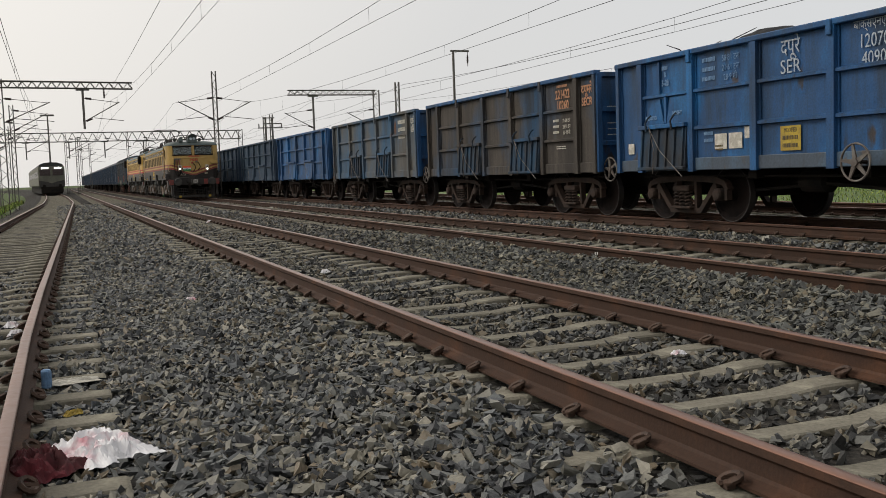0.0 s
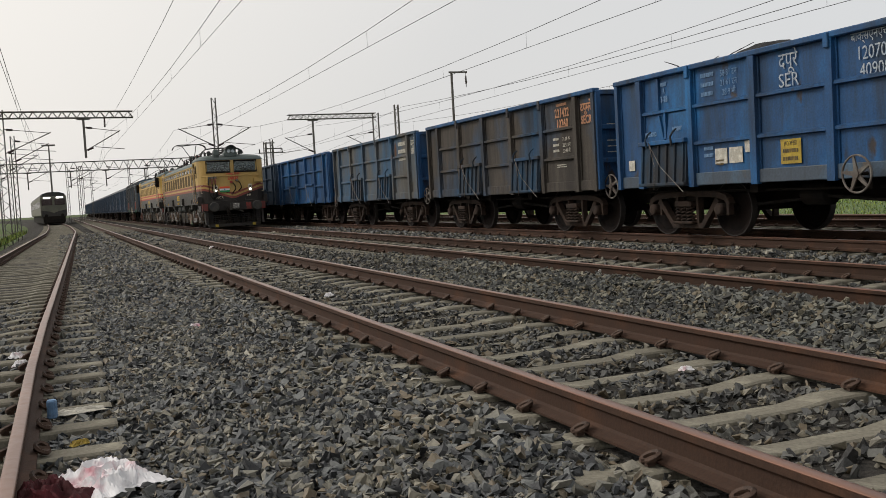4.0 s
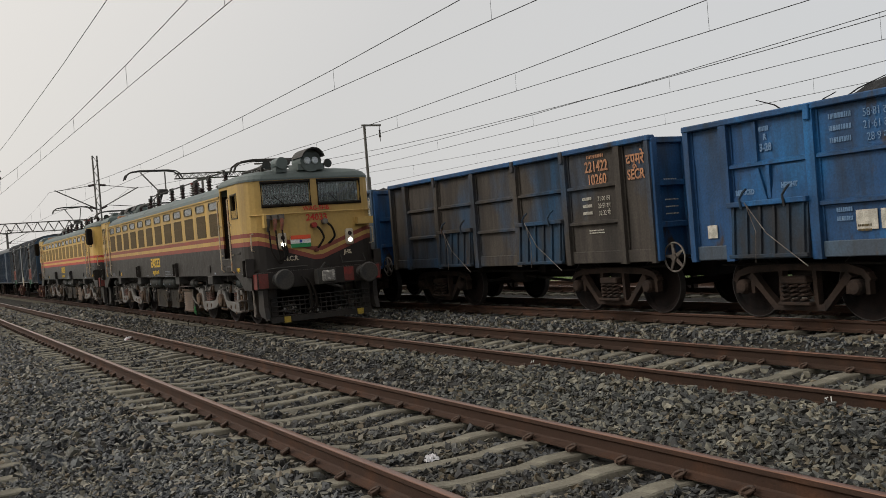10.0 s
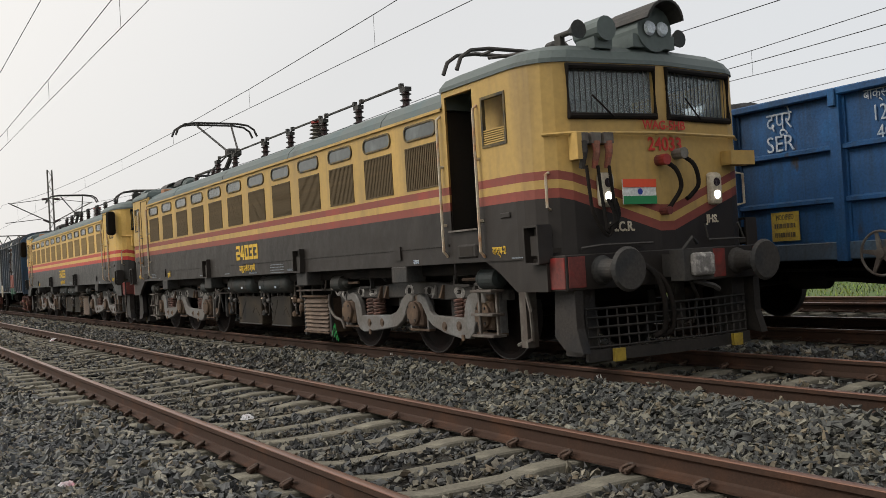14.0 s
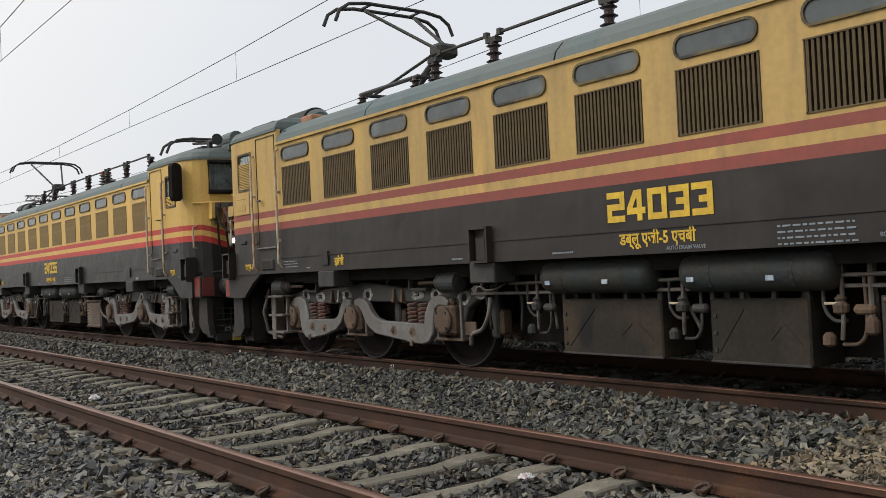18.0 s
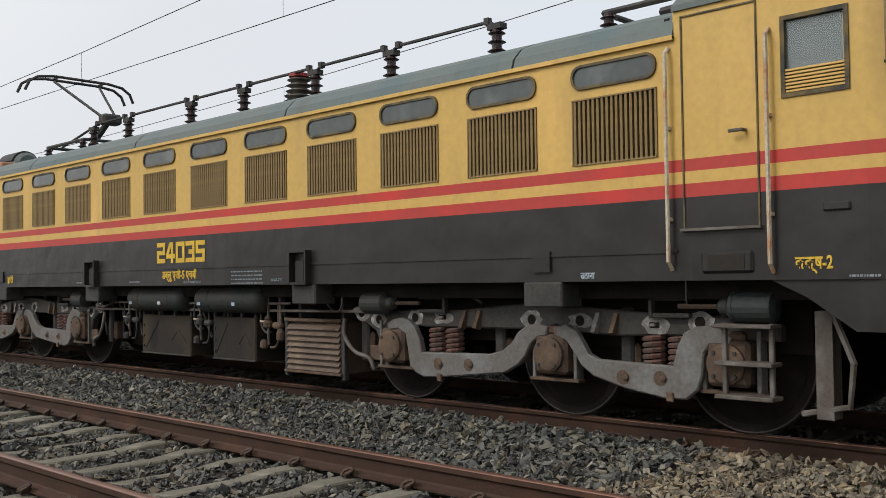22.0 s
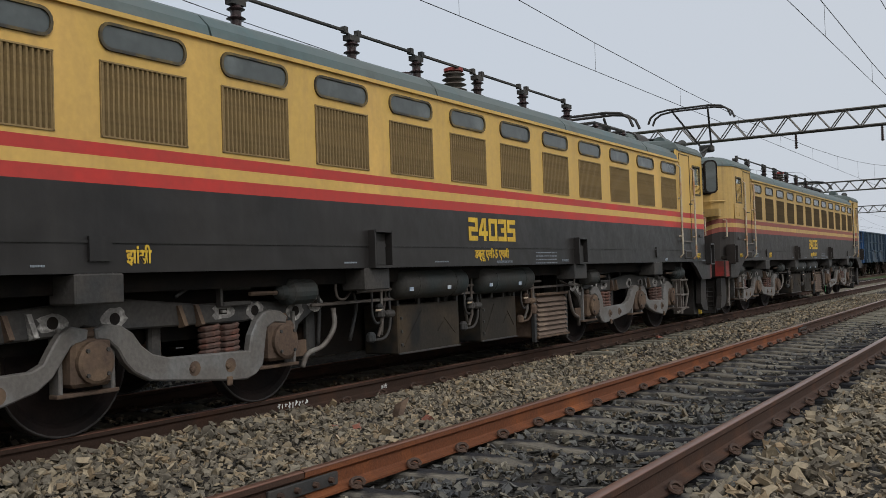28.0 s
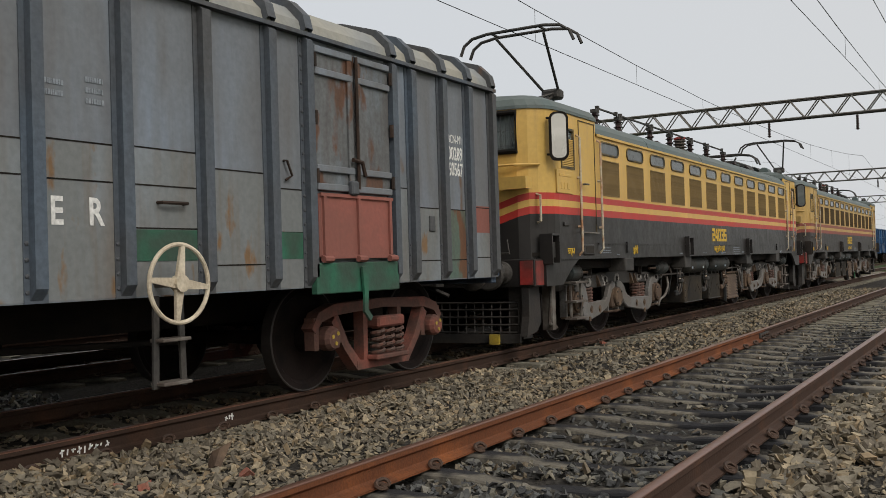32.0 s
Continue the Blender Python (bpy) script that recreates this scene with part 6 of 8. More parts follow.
def pantograph(loco, y, raised):
    p = part("pantograph", tube(bmesh.new(), [(-0.5, y - 0.7, 3.62), (0.5, y - 0.7, 3.62), (0.5, y + 0.7, 3.62), (-0.5, y + 0.7, 3.62)], 0.03, 6, closed=True), FRAME_DARK, loco,
             "raised single-arm pantograph" if raised else "folded pantograph")
    if raised:
        knee, head = (0, y - 0.62, 4.03), (0, y + 0.62, 4.80)
        part("lower_arm", tube(bmesh.new(), [(0, y + 0.10, 3.62), knee], 0.055, 8), FRAME_DARK, p)
        part("control_rod", tube(bmesh.new(), [(-0.16, y + 0.85, 3.68), (-0.05, y - 0.55, 4.02)], 0.022, 5), FRAME_DARK, p)
        part("knee", soft_box(-0.17, 0.17, y - 0.74, y - 0.50, 3.92, 4.10, 0.04), FRAME_DARK, p)
        for s in (-1, 1):
            part("upper_arm", tube(bmesh.new(), [(s * 0.12, knee[1], knee[2]), (s * 0.42, head[1], head[2])], 0.024, 6), FRAME_DARK, p)
    else:
        head = (0, y + 0.0, 3.80)
        for s in (-1, 1):
            part("upper_arm", tube(bmesh.new(), [(s * 0.1, y - 0.9, 3.70), (s * 0.4, y, 3.78)], 0.024, 6), FRAME_DARK, p)
        part("lower_arm", tube(bmesh.new(), [(0, y + 0.4, 3.66), (0, y - 0.9, 3.72)], 0.05, 6), FRAME_DARK, p)
        part("knee", soft_box(-0.14, 0.14, y - 1.0, y - 0.8, 3.64, 3.80, 0.04), FRAME_DARK, p)
    for d in (-0.16, 0.16):
        hy, hz = head[1] + d, head[2]
        part("collector_strip", tube(bmesh.new(), [(-1.0, hy, hz - 0.24), (-0.93, hy, hz - 0.08), (-0.78, hy, hz + 0.02), (-0.5, hy, hz + 0.06), (0.5, hy, hz + 0.06), (0.78, hy, hz + 0.02), (0.93, hy, hz - 0.08), (1.0, hy, hz - 0.24)], 0.026, 6), FRAME_DARK, p)
    for x in (-0.42, 0.42):
        part("head_link", tube(bmesh.new(), [(x, head[1] - 0.16, head[2] + 0.05), (x, head[1] + 0.16, head[2] + 0.05)], 0.02, 5), FRAME_DARK, p)
    for x in (-0.5, 0.5):
        for d in (-0.65, 0.65):
            part("support_insulator", insulator(bmesh.new(), x, y + d, 3.34, 0.27, 0.09, 4), PORCELAIN, p)


def loco_front(loco, s, number, lead):
    """Everything on one nose; s = 1 for the leading nose (looking to -y)."""
    def P(x, d, z):
        return (x * s, (-2.15 - d) if s > 0 else 2 * MID + 2.15 + d, z)

    def fbox(bm, x0, x1, d0, d1, z0, z1):
        a, b = P(x0, d0, z0), P(x1, d1, z1)
        return box(bm, min(a[0], b[0]), max(a[0], b[0]), min(a[1], b[1]), max(a[1], b[1]), z0, z1)

    def depth(x):
        return -0.13 * max(0.0, abs(x) - 0.1) / 1.05

    for x0, x1 in ((-1.15, -0.10), (0.10, 1.15)):
        d0, d1 = depth(x0), depth(x1)
        bm = bmesh.new()
        hexa(bm, [P(x0, d0 - 0.05, 2.63), P(x1, d1 - 0.05, 2.63), P(x1, d1 - 0.038, 2.63), P(x0, d0 - 0.038, 2.63), P(x0, d0 - 0.05, 3.10), P(x1, d1 - 0.05, 3.10), P(x1, d1 - 0.038, 3.10), P(x0, d0 - 0.038, 3.10)])
        g = part("windscreen", bm, CLEAR, loco, "windscreen behind a wire guard")
        g.visible_shadow = False
        part("screen_frame", tube(bmesh.new(), [P(x0 - 0.01, d0 + 0.012, 2.61), P(x1 + 0.01, d1 + 0.012, 2.61), P(x1 + 0.01, d1 + 0.012, 3.12), P(x0 - 0.01, d0 + 0.012, 3.12)], 0.038, 8, closed=True), BLACK, g, "black rubber window frame")
        for k in range(1, 16):
            x = x0 + (x1 - x0) * k / 16
            part("guard_wire", tube(bmesh.new(), [P(x, depth(x) + 0.018, 2.62), P(x, depth(x) + 0.018, 3.11)], 0.006, 4), FRAME_DARK, g)
        bm = tube(bmesh.new(), [P(x0 + 0.5, depth(x0 + 0.5) + 0.05, 2.60), P(x0 + 0.25, depth(x0 + 0.25) + 0.05, 2.82)], 0.012, 4)
        part("wiper", bm, BLACK, g)
    bm = bmesh.new()
    pts = [(-1.42, -0.26), (-1.15, -0.05), (-0.1, 0.07), (0.1, 0.07), (1.15, -0.05), (1.42, -0.26)]
    tube(bm, [P(x, d, 2.425) for x, d in pts], 0.018, 6)
    for x, d in pts[1:-1]:
        tube(bm, [P(x, d, 2.425), P(x, d - 0.1, 2.425)], 0.012, 5)
    part("front_handrail", bm, YELLOW, loco, "yellow handrail below the windows")
    # roof headlamp with its hood
    bm = lathe(bmesh.new(), [(0.18, 0.62), (0.24, 0.55), (0.245, 0.0)] if s > 0 else [(0.245, 0.0), (0.24, -0.55), (0.18, -0.62)], (0, P(0, -0.02, 0)[1], 3.56), "y", 20)
    fbox(bm, -0.3, 0.3, -0.62, -0.04, 3.36, 3.50)
    lamp = part("headlamp_housing", bm, ROOF, loco, "grey roof headlamp housing with a hood")
    bm = bmesh.new()
    rings = []
    for k in range(13):
        a0 = radians(15 + k * 12.5)
        c0, s0 = math.cos(a0), math.sin(a0)
        rings.append([bm.verts.new(P(r * c0, d, 3.56 + r * s0)) for r, d in ((0.25, -0.5), (0.25, 0.14 + 0.06 * s0), (0.275, 0.14 + 0.06 * s0), (0.275, -0.5))])
    for u, v in zip(rings, rings[1:]):
        for k in range(4):
            bm.faces.new((u[k], u[(k + 1) % 4], v[(k + 1) % 4], v[k]))
    bm.faces.new(rings[0][::-1]), bm.faces.new(rings[-1])
    part("hood", bm, FRAME_DARK, lamp)
    for x in (-0.09, 0.09):
        part("lens", lathe(bmesh.new(), [(0.082, 0.0), (0.06, 0.03)] if s < 0 else [(0.06, -0.03), (0.082, 0.0)], P(x, 0.0, 3.56), "y", 14), LENS, lamp, "sealed-beam lens")
    bm = lathe(bmesh.new(), [(0.13, -0.2), (0.13, 0.2)], P(-0.66, -0.24, 3.53), "y", 14)
    fbox(bm, -0.78, -0.54, -0.4, -0.1, 3.33, 3.45)
    part("roof_lamp", bm, ROOF, loco, "small hooded roof lamp")
    for x in (-1.0, 0.42):
        bm = lathe(bmesh.new(), [(0.03, 0.3), (0.03, 0.08), (0.05, 0.02), (0.10, -0.08)][::1] if s > 0 else [(0.10, 0.08), (0.05, -0.02), (0.03, -0.08), (0.03, -0.3)], P(x, -0.16, 3.50), "y", 12)
        fbox(bm, x - 0.03, x + 0.03, -0.45, -0.35, 3.3, 3.5)
        part("horn", bm, TANK, loco, "air horn")
    for x in (-0.79, 0.79):
        d = depth(x)
        bm = soft_box(*sorted((P(x - 0.10, 0, 0)[0], P(x + 0.10, 0, 0)[0])), *sorted((P(0, d - 0.02, 0)[1], P(0, d + 0.075, 0)[1])), 1.66, 2.02, 0.045, 2)
        ml = part("marker_lamp", bm, CREAM, loco, "grey twin marker lamp, lower lens lit")
        for z, mat in ((1.77, LAMP_LIT), (1.91, PORCELAIN)):
            part("lens", lathe(bmesh.new(), [(0.052, -0.006), (0.045, 0.008)] if s < 0 else [(0.045, -0.008), (0.052, 0.006)], P(x, d + 0.075, z), "y", 14), mat, ml)
    # beam, buffers, coupler, guard
    bm = soft_box(-1.45, 1.45, *sorted((P(0, -0.25, 0)[1], P(0, 0.04, 0)[1])), 0.83, 1.19, 0.01)
    part("buffer_beam", bm, DARK, loco)
    for x0, x1 in ((-1.42, -1.21), (0.55, 0.78), (1.24, 1.42)):
        part("beam_panel", fbox(bmesh.new(), x0, x1, 0.04, 0.052, 0.86, 1.17), RED_BOX, loco, "red buffer beam panel")
    for x in (-1, 1):
        part("beam_end", soft_box(*sorted((P(x * 1.445, 0, 0)[0], P(x * 1.462, 0, 0)[0])), *sorted((P(0, -0.22, 0)[1], P(0, 0.03, 0)[1])), 0.85, 1.165, 0.004), RED_BOX, loco, "red buffer beam end")
    for x in (-0.98, 0.98):
        c = P(x, 0.04, 1.02)
        prof = [(0.15, 0.0), (0.14, 0.03), (0.115, 0.05), (0.10, 0.22), (0.075, 0.25), (0.07, 0.33), (0.21, 0.37), (0.225, 0.385), (0.20, 0.42)]
        bm = lathe(bmesh.new(), [(r, -h * s) for r, h in prof], c, "y", 22)
        part("buffer", bm, FRAME_DARK, loco, "round sprung buffer")
    bm = fbox(bmesh.new(), -0.16, 0.16, 0.04, 0.30, 0.90, 1.14)
    fbox(bm, -0.22, 0.20, 0.22, 0.42, 0.86, 1.18)
    tube(bm, [P(-0.1, 0.3, 1.18), P(-0.02, 0.36, 1.3), P(0.1, 0.3, 1.24)], 0.022, 5)
    tube(bm, [P(0.0, 0.3, 0.86), P(0.25, 0.36, 0.78), P(0.34, 0.34, 0.74)], 0.03, 5)
    part("coupler", bm, FRAME_DARK, loco, "greasy knuckle coupler")
    part("coupler_knuckle", soft_box(*sorted((P(-0.14, 0, 0)[0], P(0.16, 0, 0)[0])), *sorted((P(0, 0.40, 0)[1], P(0, 0.50, 0)[1])), 0.90, 1.14, 0.04, 2), CHALK, loco, "pale worn coupler knuckle")
    for x, z in ((-0.45, 1.05), (-0.34, 0.98)):
        part("brake_hose", tube(bmesh.new(), bent([P(x, 0.06, z), P(x + 0.03, 0.2, z - 0.1), P(x + 0.1, 0.24, z - 0.35), P(x + 0.12, 0.2, 0.38), P(x + 0.02, 0.14, 0.30)]), 0.03, 8), BLACK, loco, "hanging brake hose", smooth=True)
    bm = bmesh.new()
    for k in range(20):
        x = -1.15 + 2.3 * k / 19
        d = -0.05 + 0.12 * (1 - (x / 1.2) ** 2)
        tube(bm, [P(x, d, 0.20), P(x, d - 0.02, 0.64)], 0.012, 4)
    for z in (0.24, 0.34, 0.44, 0.54, 0.63):
        tube(bm, [P(-1.15 + 2.3 * k / 8, -0.05 + 0.12 * (1 - ((-1.15 + 2.3 * k / 8) / 1.2) ** 2), z) for k in range(9)], 0.013, 4)
    part("cattle_guard", bm, GUARD_BLACK, loco, "dark steel cow-catcher grille")
    bm = bmesh.new()
    rings = []
    for k in range(9):
        x = -1.18 + 2.36 * k / 8
        e = -0.02 + 0.12 * (1 - (x / 1.2) ** 2)
        rings.append([bm.verts.new(P(x, d, z)) for d, z in ((e, 0.10), (e - 0.05, 0.10), (e - 0.05, 0.22), (e, 0.22))])
    for u, v in zip(rings, rings[1:]):
        for k in range(4):
            bm.faces.new((u[k], u[(k + 1) % 4], v[(k + 1) % 4], v[k]))
    bm.faces.new(rings[0][::-1]), bm.faces.new(rings[-1])
    part("rail_guard", bm, GUARD_BLACK, loco)
    for x in (-1.1, 1.1):
        part("guard_support", fbox(bmesh.new(), x - 0.1, x + 0.1, -0.35, -0.08, 0.15, 0.85), GUARD_BLACK, loco)
    for x in (-0.86, 0.86):
        part("guard_bracket", fbox(bmesh.new(), x - 0.07, x + 0.07, 0.06, 0.10, 0.09, 0.22), SIGN_YELLOW, loco, "yellow painted bracket")
    for sx in (-1, 1):
        bm = bmesh.new()
        q = [(0.02, 0.83), (-0.30, 0.83), (-0.34, 0.36), (-0.2, 0.24), (0.10, 0.20), (0.02, 0.45)]
        vs0, vs1 = [bm.verts.new(P(sx * 1.24, d, z)) for d, z in q], [bm.verts.new(P(sx * 1.34, d, z)) for d, z in q]
        bm.faces.new(vs0), bm.faces.new(vs1[::-1])
        for i in range(len(q)):
            j = (i + 1) % len(q)
            bm.faces.new((vs0[i], vs1[i], vs1[j], vs0[j]))
        part("guard_plate", bm, GUARD_BLACK, loco, "black corner guard plate")
        # skirt below the cab, cut back to clear the bogie
        ys = [(-0.85, 1.17), (-1.10, 1.05), (-1.42, 0.83), (-1.95, 0.83), (-1.95, 1.17)]
        part("cab_skirt", prism_x(bmesh.new(), [(y if s > 0 else 2 * MID - y, z) for y, z in ys], sx * 1.44, sx * 1.50), DARK, loco)
        part("corner_handrail", tube(bmesh.new(), [P(sx * 1.36, -0.26, 1.66), P(sx * 1.44, -0.21, 1.68), P(sx * 1.44, -0.21, 2.02), P(sx * 1.36, -0.26, 2.04)], 0.016, 5), HANDRAIL, loco)
    # jumper sockets and cables on one side, a box on the other
    part("socket_panel", fbox(bmesh.new(), -1.19, -1.13, -0.12, 0.02, 2.15, 2.42), YELLOW, loco)
    for k in range(3):
        x = -1.10 + k * 0.15
        d = depth(x)
        sock = part("jumper_socket", fbox(bmesh.new(), x - 0.062, x + 0.062, d, d + 0.14, 2.31, 2.42), PIPE, loco, "pale grey cable socket")
        part("plug", tube(bmesh.new(), [P(x, d + 0.12, 2.33), P(x, d + 0.13, 2.22), P(x, d + 0.08, 2.06)], 0.046, 8, r_end=0.03), BRICKRED if k else FRAME_DARK, sock)
        part("jumper_cable", tube(bmesh.new(), bent([P(x, 0.03, 2.08), P(x, 0.06, 1.8), P(x + 0.03, 0.07, 1.58 - 0.05 * k), P(-0.92, 0.09, 1.36 + 0.04 * k), P(-0.80 + 0.03 * k, 0.07, 1.55), P(-0.84 + 0.05 * k, 0.03, 1.74)]), 0.018, 6), BLACK, sock, "looped black jumper cable")
    part("relay_box", fbox(bmesh.new(), 0.98, 1.36, -0.14, 0.05, 2.10, 2.26), YELLOW, loco, "yellow box on the nose")
    for pts in ([P(-0.05, 0.06, 2.13), P(0.03, 0.14, 2.03), P(0.10, 0.13, 1.85), P(0.0, 0.09, 1.68), P(-0.06, 0.08, 1.62)], [P(0.20, 0.06, 2.20), P(0.30, 0.14, 2.08), P(0.36, 0.13, 1.88), P(0.28, 0.09, 1.76), P(0.22, 0.08, 1.72)]):
        part("air_hose", tube(bmesh.new(), bent(pts), 0.024, 8), BLACK, loco, "curved rubber air hose", smooth=True)
    bm = bmesh.new()
    lathe(bm, [(0.06, -0.12), (0.06, 0.02)], P(-0.09, 0.02, 2.14), "y", 10)
    lathe(bm, [(0.045, -0.10), (0.045, 0.02)], P(-0.07, 0.02, 1.60), "y", 10)
    part("hose_valve", bm, RED_BOX, loco, "red hose valve")
    part("hose_valve", lathe(bmesh.new(), [(0.06, -0.12), (0.06, 0.02)], P(0.17, 0.02, 2.21), "y", 10), PIPE, loco, "pale hose valve")
    bm = bmesh.new()
    tube(bm, [P(-1.2, 0.0, 1.25), P(-1.0, 0.06, 1.27), P(-0.3, 0.07, 1.27)], 0.014, 5)
    tube(bm, [P(0.5, 0.05, 1.45), P(0.53, 0.06, 1.27), P(1.1, 0.05, 1.27), P(1.05, 0.02, 1.45)], 0.014, 5)
    part("uncoupling_rod", bm, FRAME_DARK, loco)
    if lead:
        fm = pose(0, 0, 0, 0, 0, 7.1)
        flag = part("flag_plate", fbox(bmesh.new(), -0.63, -0.17, -0.03, -0.015 + 0.0, 1.68, 1.94), WHITE, loco, "painted tricolour flag")
        part("saffron_band", fbox(bmesh.new(), -0.63, -0.17, -0.016, -0.008, 1.855, 1.942), SAFFRON, flag)
        part("green_band", fbox(bmesh.new(), -0.63, -0.17, -0.016, -0.008, 1.678, 1.765), FLAG_GREEN, flag)
        part("wheel_emblem", lathe(bmesh.new(), [(0.032, -0.004), (0.032, 0.004)], P(-0.40, -0.01, 1.81), "y", 12), FLAG_BLUE, flag)
        flag.matrix_basis = Matrix.Translation((0, -0.045, 0))
        writing("WAG-5HB", 0.135, TEXT_RED, loco, face_south(0.02, -2.164, 2.515), "class_lettering", "red class lettering", 1.0, 0.002)
        writing(number, 0.20, TEXT_RED, loco, face_south(0.02, -2.162, 2.31), "number_lettering", "red running number", 1.0, 0.004)
        writing("N.C.R.", 0.14, CREAM, loco, face_south(-0.62, -2.122, 1.45) , "zone_lettering", "cream lettering", 0.9, 0.004)
        writing("JHS.", 0.12, CREAM, loco, face_south(0.72, -2.11, 1.50), "shed_lettering", "cream lettering", 0.95, 0.004)


def locomotive(number, open_door):
    loco = thing("electric_locomotive", "yellow electric locomotive, dark lower body, " + ("open cab door" if open_door else "closed cab doors"), "locomotive", "coupled locomotives")
    part("lower_body", shell([1.17, 1.39, 1.55, 1.78], open_door), DARK, loco, "dark grey lower body side")
    part("stripe", shell([1.78, 1.88], open_door), RED, loco, "red stripe")
    part("stripe", shell([1.88, 1.97], open_door), YELLOW, loco, "yellow stripe")
    part("stripe", shell([1.97, 2.06], open_door), RED, loco, "red stripe")
    part("upper_body", shell([2.06, 2.10, 2.42, 2.63, 2.95, 2.99, 3.10, 3.18], open_door), YELLOW, loco, "yellow upper body side")
    bm = bmesh.new()
    for s in (-1, 1):
        box(bm, min(s * 1.52, s * 1.532), max(s * 1.52, s * 1.532), -0.15, 13.55, 1.375, 1.395)
        box(bm, min(s * 1.52, s * 1.545), max(s * 1.52, s * 1.545), -0.15, 13.55, 2.965, 2.985)
    part("waist_fold", bm, DARK, loco)
    bm = bmesh.new()
    for s in (-1, 1):
        box(bm, min(s * 1.52, s * 1.55), max(s * 1.52, s * 1.55), -0.15, 13.55, 2.955, 2.99)
    part("gutter", bm, YELLOW, loco, "yellow rain gutter")
    # core and cab insides coloured near black in place of interior shade
    part("inner_core", box(bmesh.new(), -1.40, 1.40, 0.02, 13.38, 1.2, 2.96), SHADE_BACK, loco)
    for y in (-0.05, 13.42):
        part("cab_bulkhead", box(bmesh.new(), -1.45, 1.45, y - 0.02, y + 0.02, 1.2, 3.15), SHADE_BACK, loco)
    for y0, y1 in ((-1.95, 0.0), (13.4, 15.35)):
        part("cab_floor", box(bmesh.new(), -1.44, 1.44, y0, y1, 1.22, 1.27), SHADE_BACK, loco)
        part("cab_desk", box(bmesh.new(), -1.2, 1.2, (y0 + y1) / 2 + (-0.95 if y0 < 0 else 0.55), (y0 + y1) / 2 + (-0.55 if y0 < 0 else 0.95), 1.27, 2.15), SHADE_BACK, loco)
    # roof
    arc = [(-1.535, 2.975), (-1.50, 3.08), (-1.40, 3.18), (-1.22, 3.26), (-0.9, 3.32), (-0.45, 3.36), (0, 3.37)]
    arc = arc + [(-x, z) for x, z in arc[-2::-1]]
    cuts = [-0.15, 1.40, 4.61, 7.9, 11.2, 13.55]
    for y0, y1 in zip(cuts, cuts[1:]):
        part("roof_panel", prism_y(bmesh.new(), arc, y0 + 0.012, y1 - 0.012), ROOF, loco, "teal-grey roof section")
    part("roof_joint", prism_y(bmesh.new(), [(x * 0.985, z - 0.02) for x, z in arc], -0.1, 13.5), BLACK, loco)
    for end in (0, 1):
        bm = bmesh.new()
        cab = [(x, y) for x, y in NOSE] + [(1.52, -0.15), (-1.52, -0.15)]
        if end:
            cab = [(-x, 2 * MID - y) for x, y in cab]
        cy = (-1.0, 2 * MID + 1.0)[end]
        rings = [[bm.verts.new((x * k, cy + (y - cy) * kk, z)) for x, y in cab] for k, kk, z in ((1.012, 1.012, 3.165), (1.01, 1.01, 3.21), (0.965, 0.965, 3.30), (0.86, 0.88, 3.37), (0.6, 0.7, 3.42), (0.2, 0.3, 3.44))]
        for a, b in zip(rings, rings[1:]):
            for i in range(len(cab)):
                j = (i + 1) % len(cab)
                bm.faces.new((a[i], a[j], b[j], b[i]))
        bm.faces.new(rings[0]), bm.faces.new(rings[-1][::-1])
        part("cab_roof", bm, ROOF, loco, "rounded teal-grey cab roof")
        loco_front(loco, -1 if end else 1, number, not end)
    # louvres, oval lights, doors and rails along both sides
    slat_mesh = mesh_from(box(bmesh.new(), -0.030, 0.028, -0.0105, 0.0105, -0.265, 0.265), "slat", LOUVRE)
    for s in (-1, 1):
        for k, (y0, y1) in enumerate(BAYS):
            x0 = s * 1.455
            # dark sheet behind the slats, coloured as the shade between them
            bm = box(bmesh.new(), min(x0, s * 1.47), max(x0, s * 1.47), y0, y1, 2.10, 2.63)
            lou = part("louvre", bm, SHADE_BACK, loco, "dusty olive-brown louvre")
            bm = bmesh.new()
            for z in (2.105, 2.625):
                box(bm, min(s * 1.475, s * 1.53), max(s * 1.475, s * 1.53), y0, y1, z - 0.006, z + 0.006)
            for y in (y0 + 0.008, y1 - 0.008):
                box(bm, min(s * 1.475, s * 1.53), max(s * 1.475, s * 1.53), y - 0.005, y + 0.005, 2.10, 2.63)
            part("louvre_frame", bm, LOUVRE, lou)
            n = 18
            if s < 0:
                for i in range(n):
                    part("slat", slat_mesh, LOUVRE, lou, at=pose(-1.495, y0 + (i + 0.5) * WINW / n, 2.365, 0, 0, 14))
            else:
                bm = bmesh.new()
                for i in range(n):
                    y = y0 + (i + 0.5) * WINW / n
                    box(bm, 1.48, 1.51, y - 0.009, y + 0.009, 2.1, 2.63)
                part("slats", bm, LOUVRE, lou)
            oz0, oz1 = 2.705, 2.905
            outer, inner = oval_ring(y0, y1, oz0, oz1, 0.0), oval_ring(y0 + 0.022, y1 - 0.022, oz0 + 0.022, oz1 - 0.022, 0.0)
            fr = part("oval_light", ring_strip(bmesh.new(), outer, inner, s * 1.505, s * 1.538), GASKET, loco, "oval clerestory window frame")
            part("pane", prism_x(bmesh.new(), inner, min(s * 1.505, s * 1.524), max(s * 1.505, s * 1.524)), PANE, fr, "dusty grey pane")
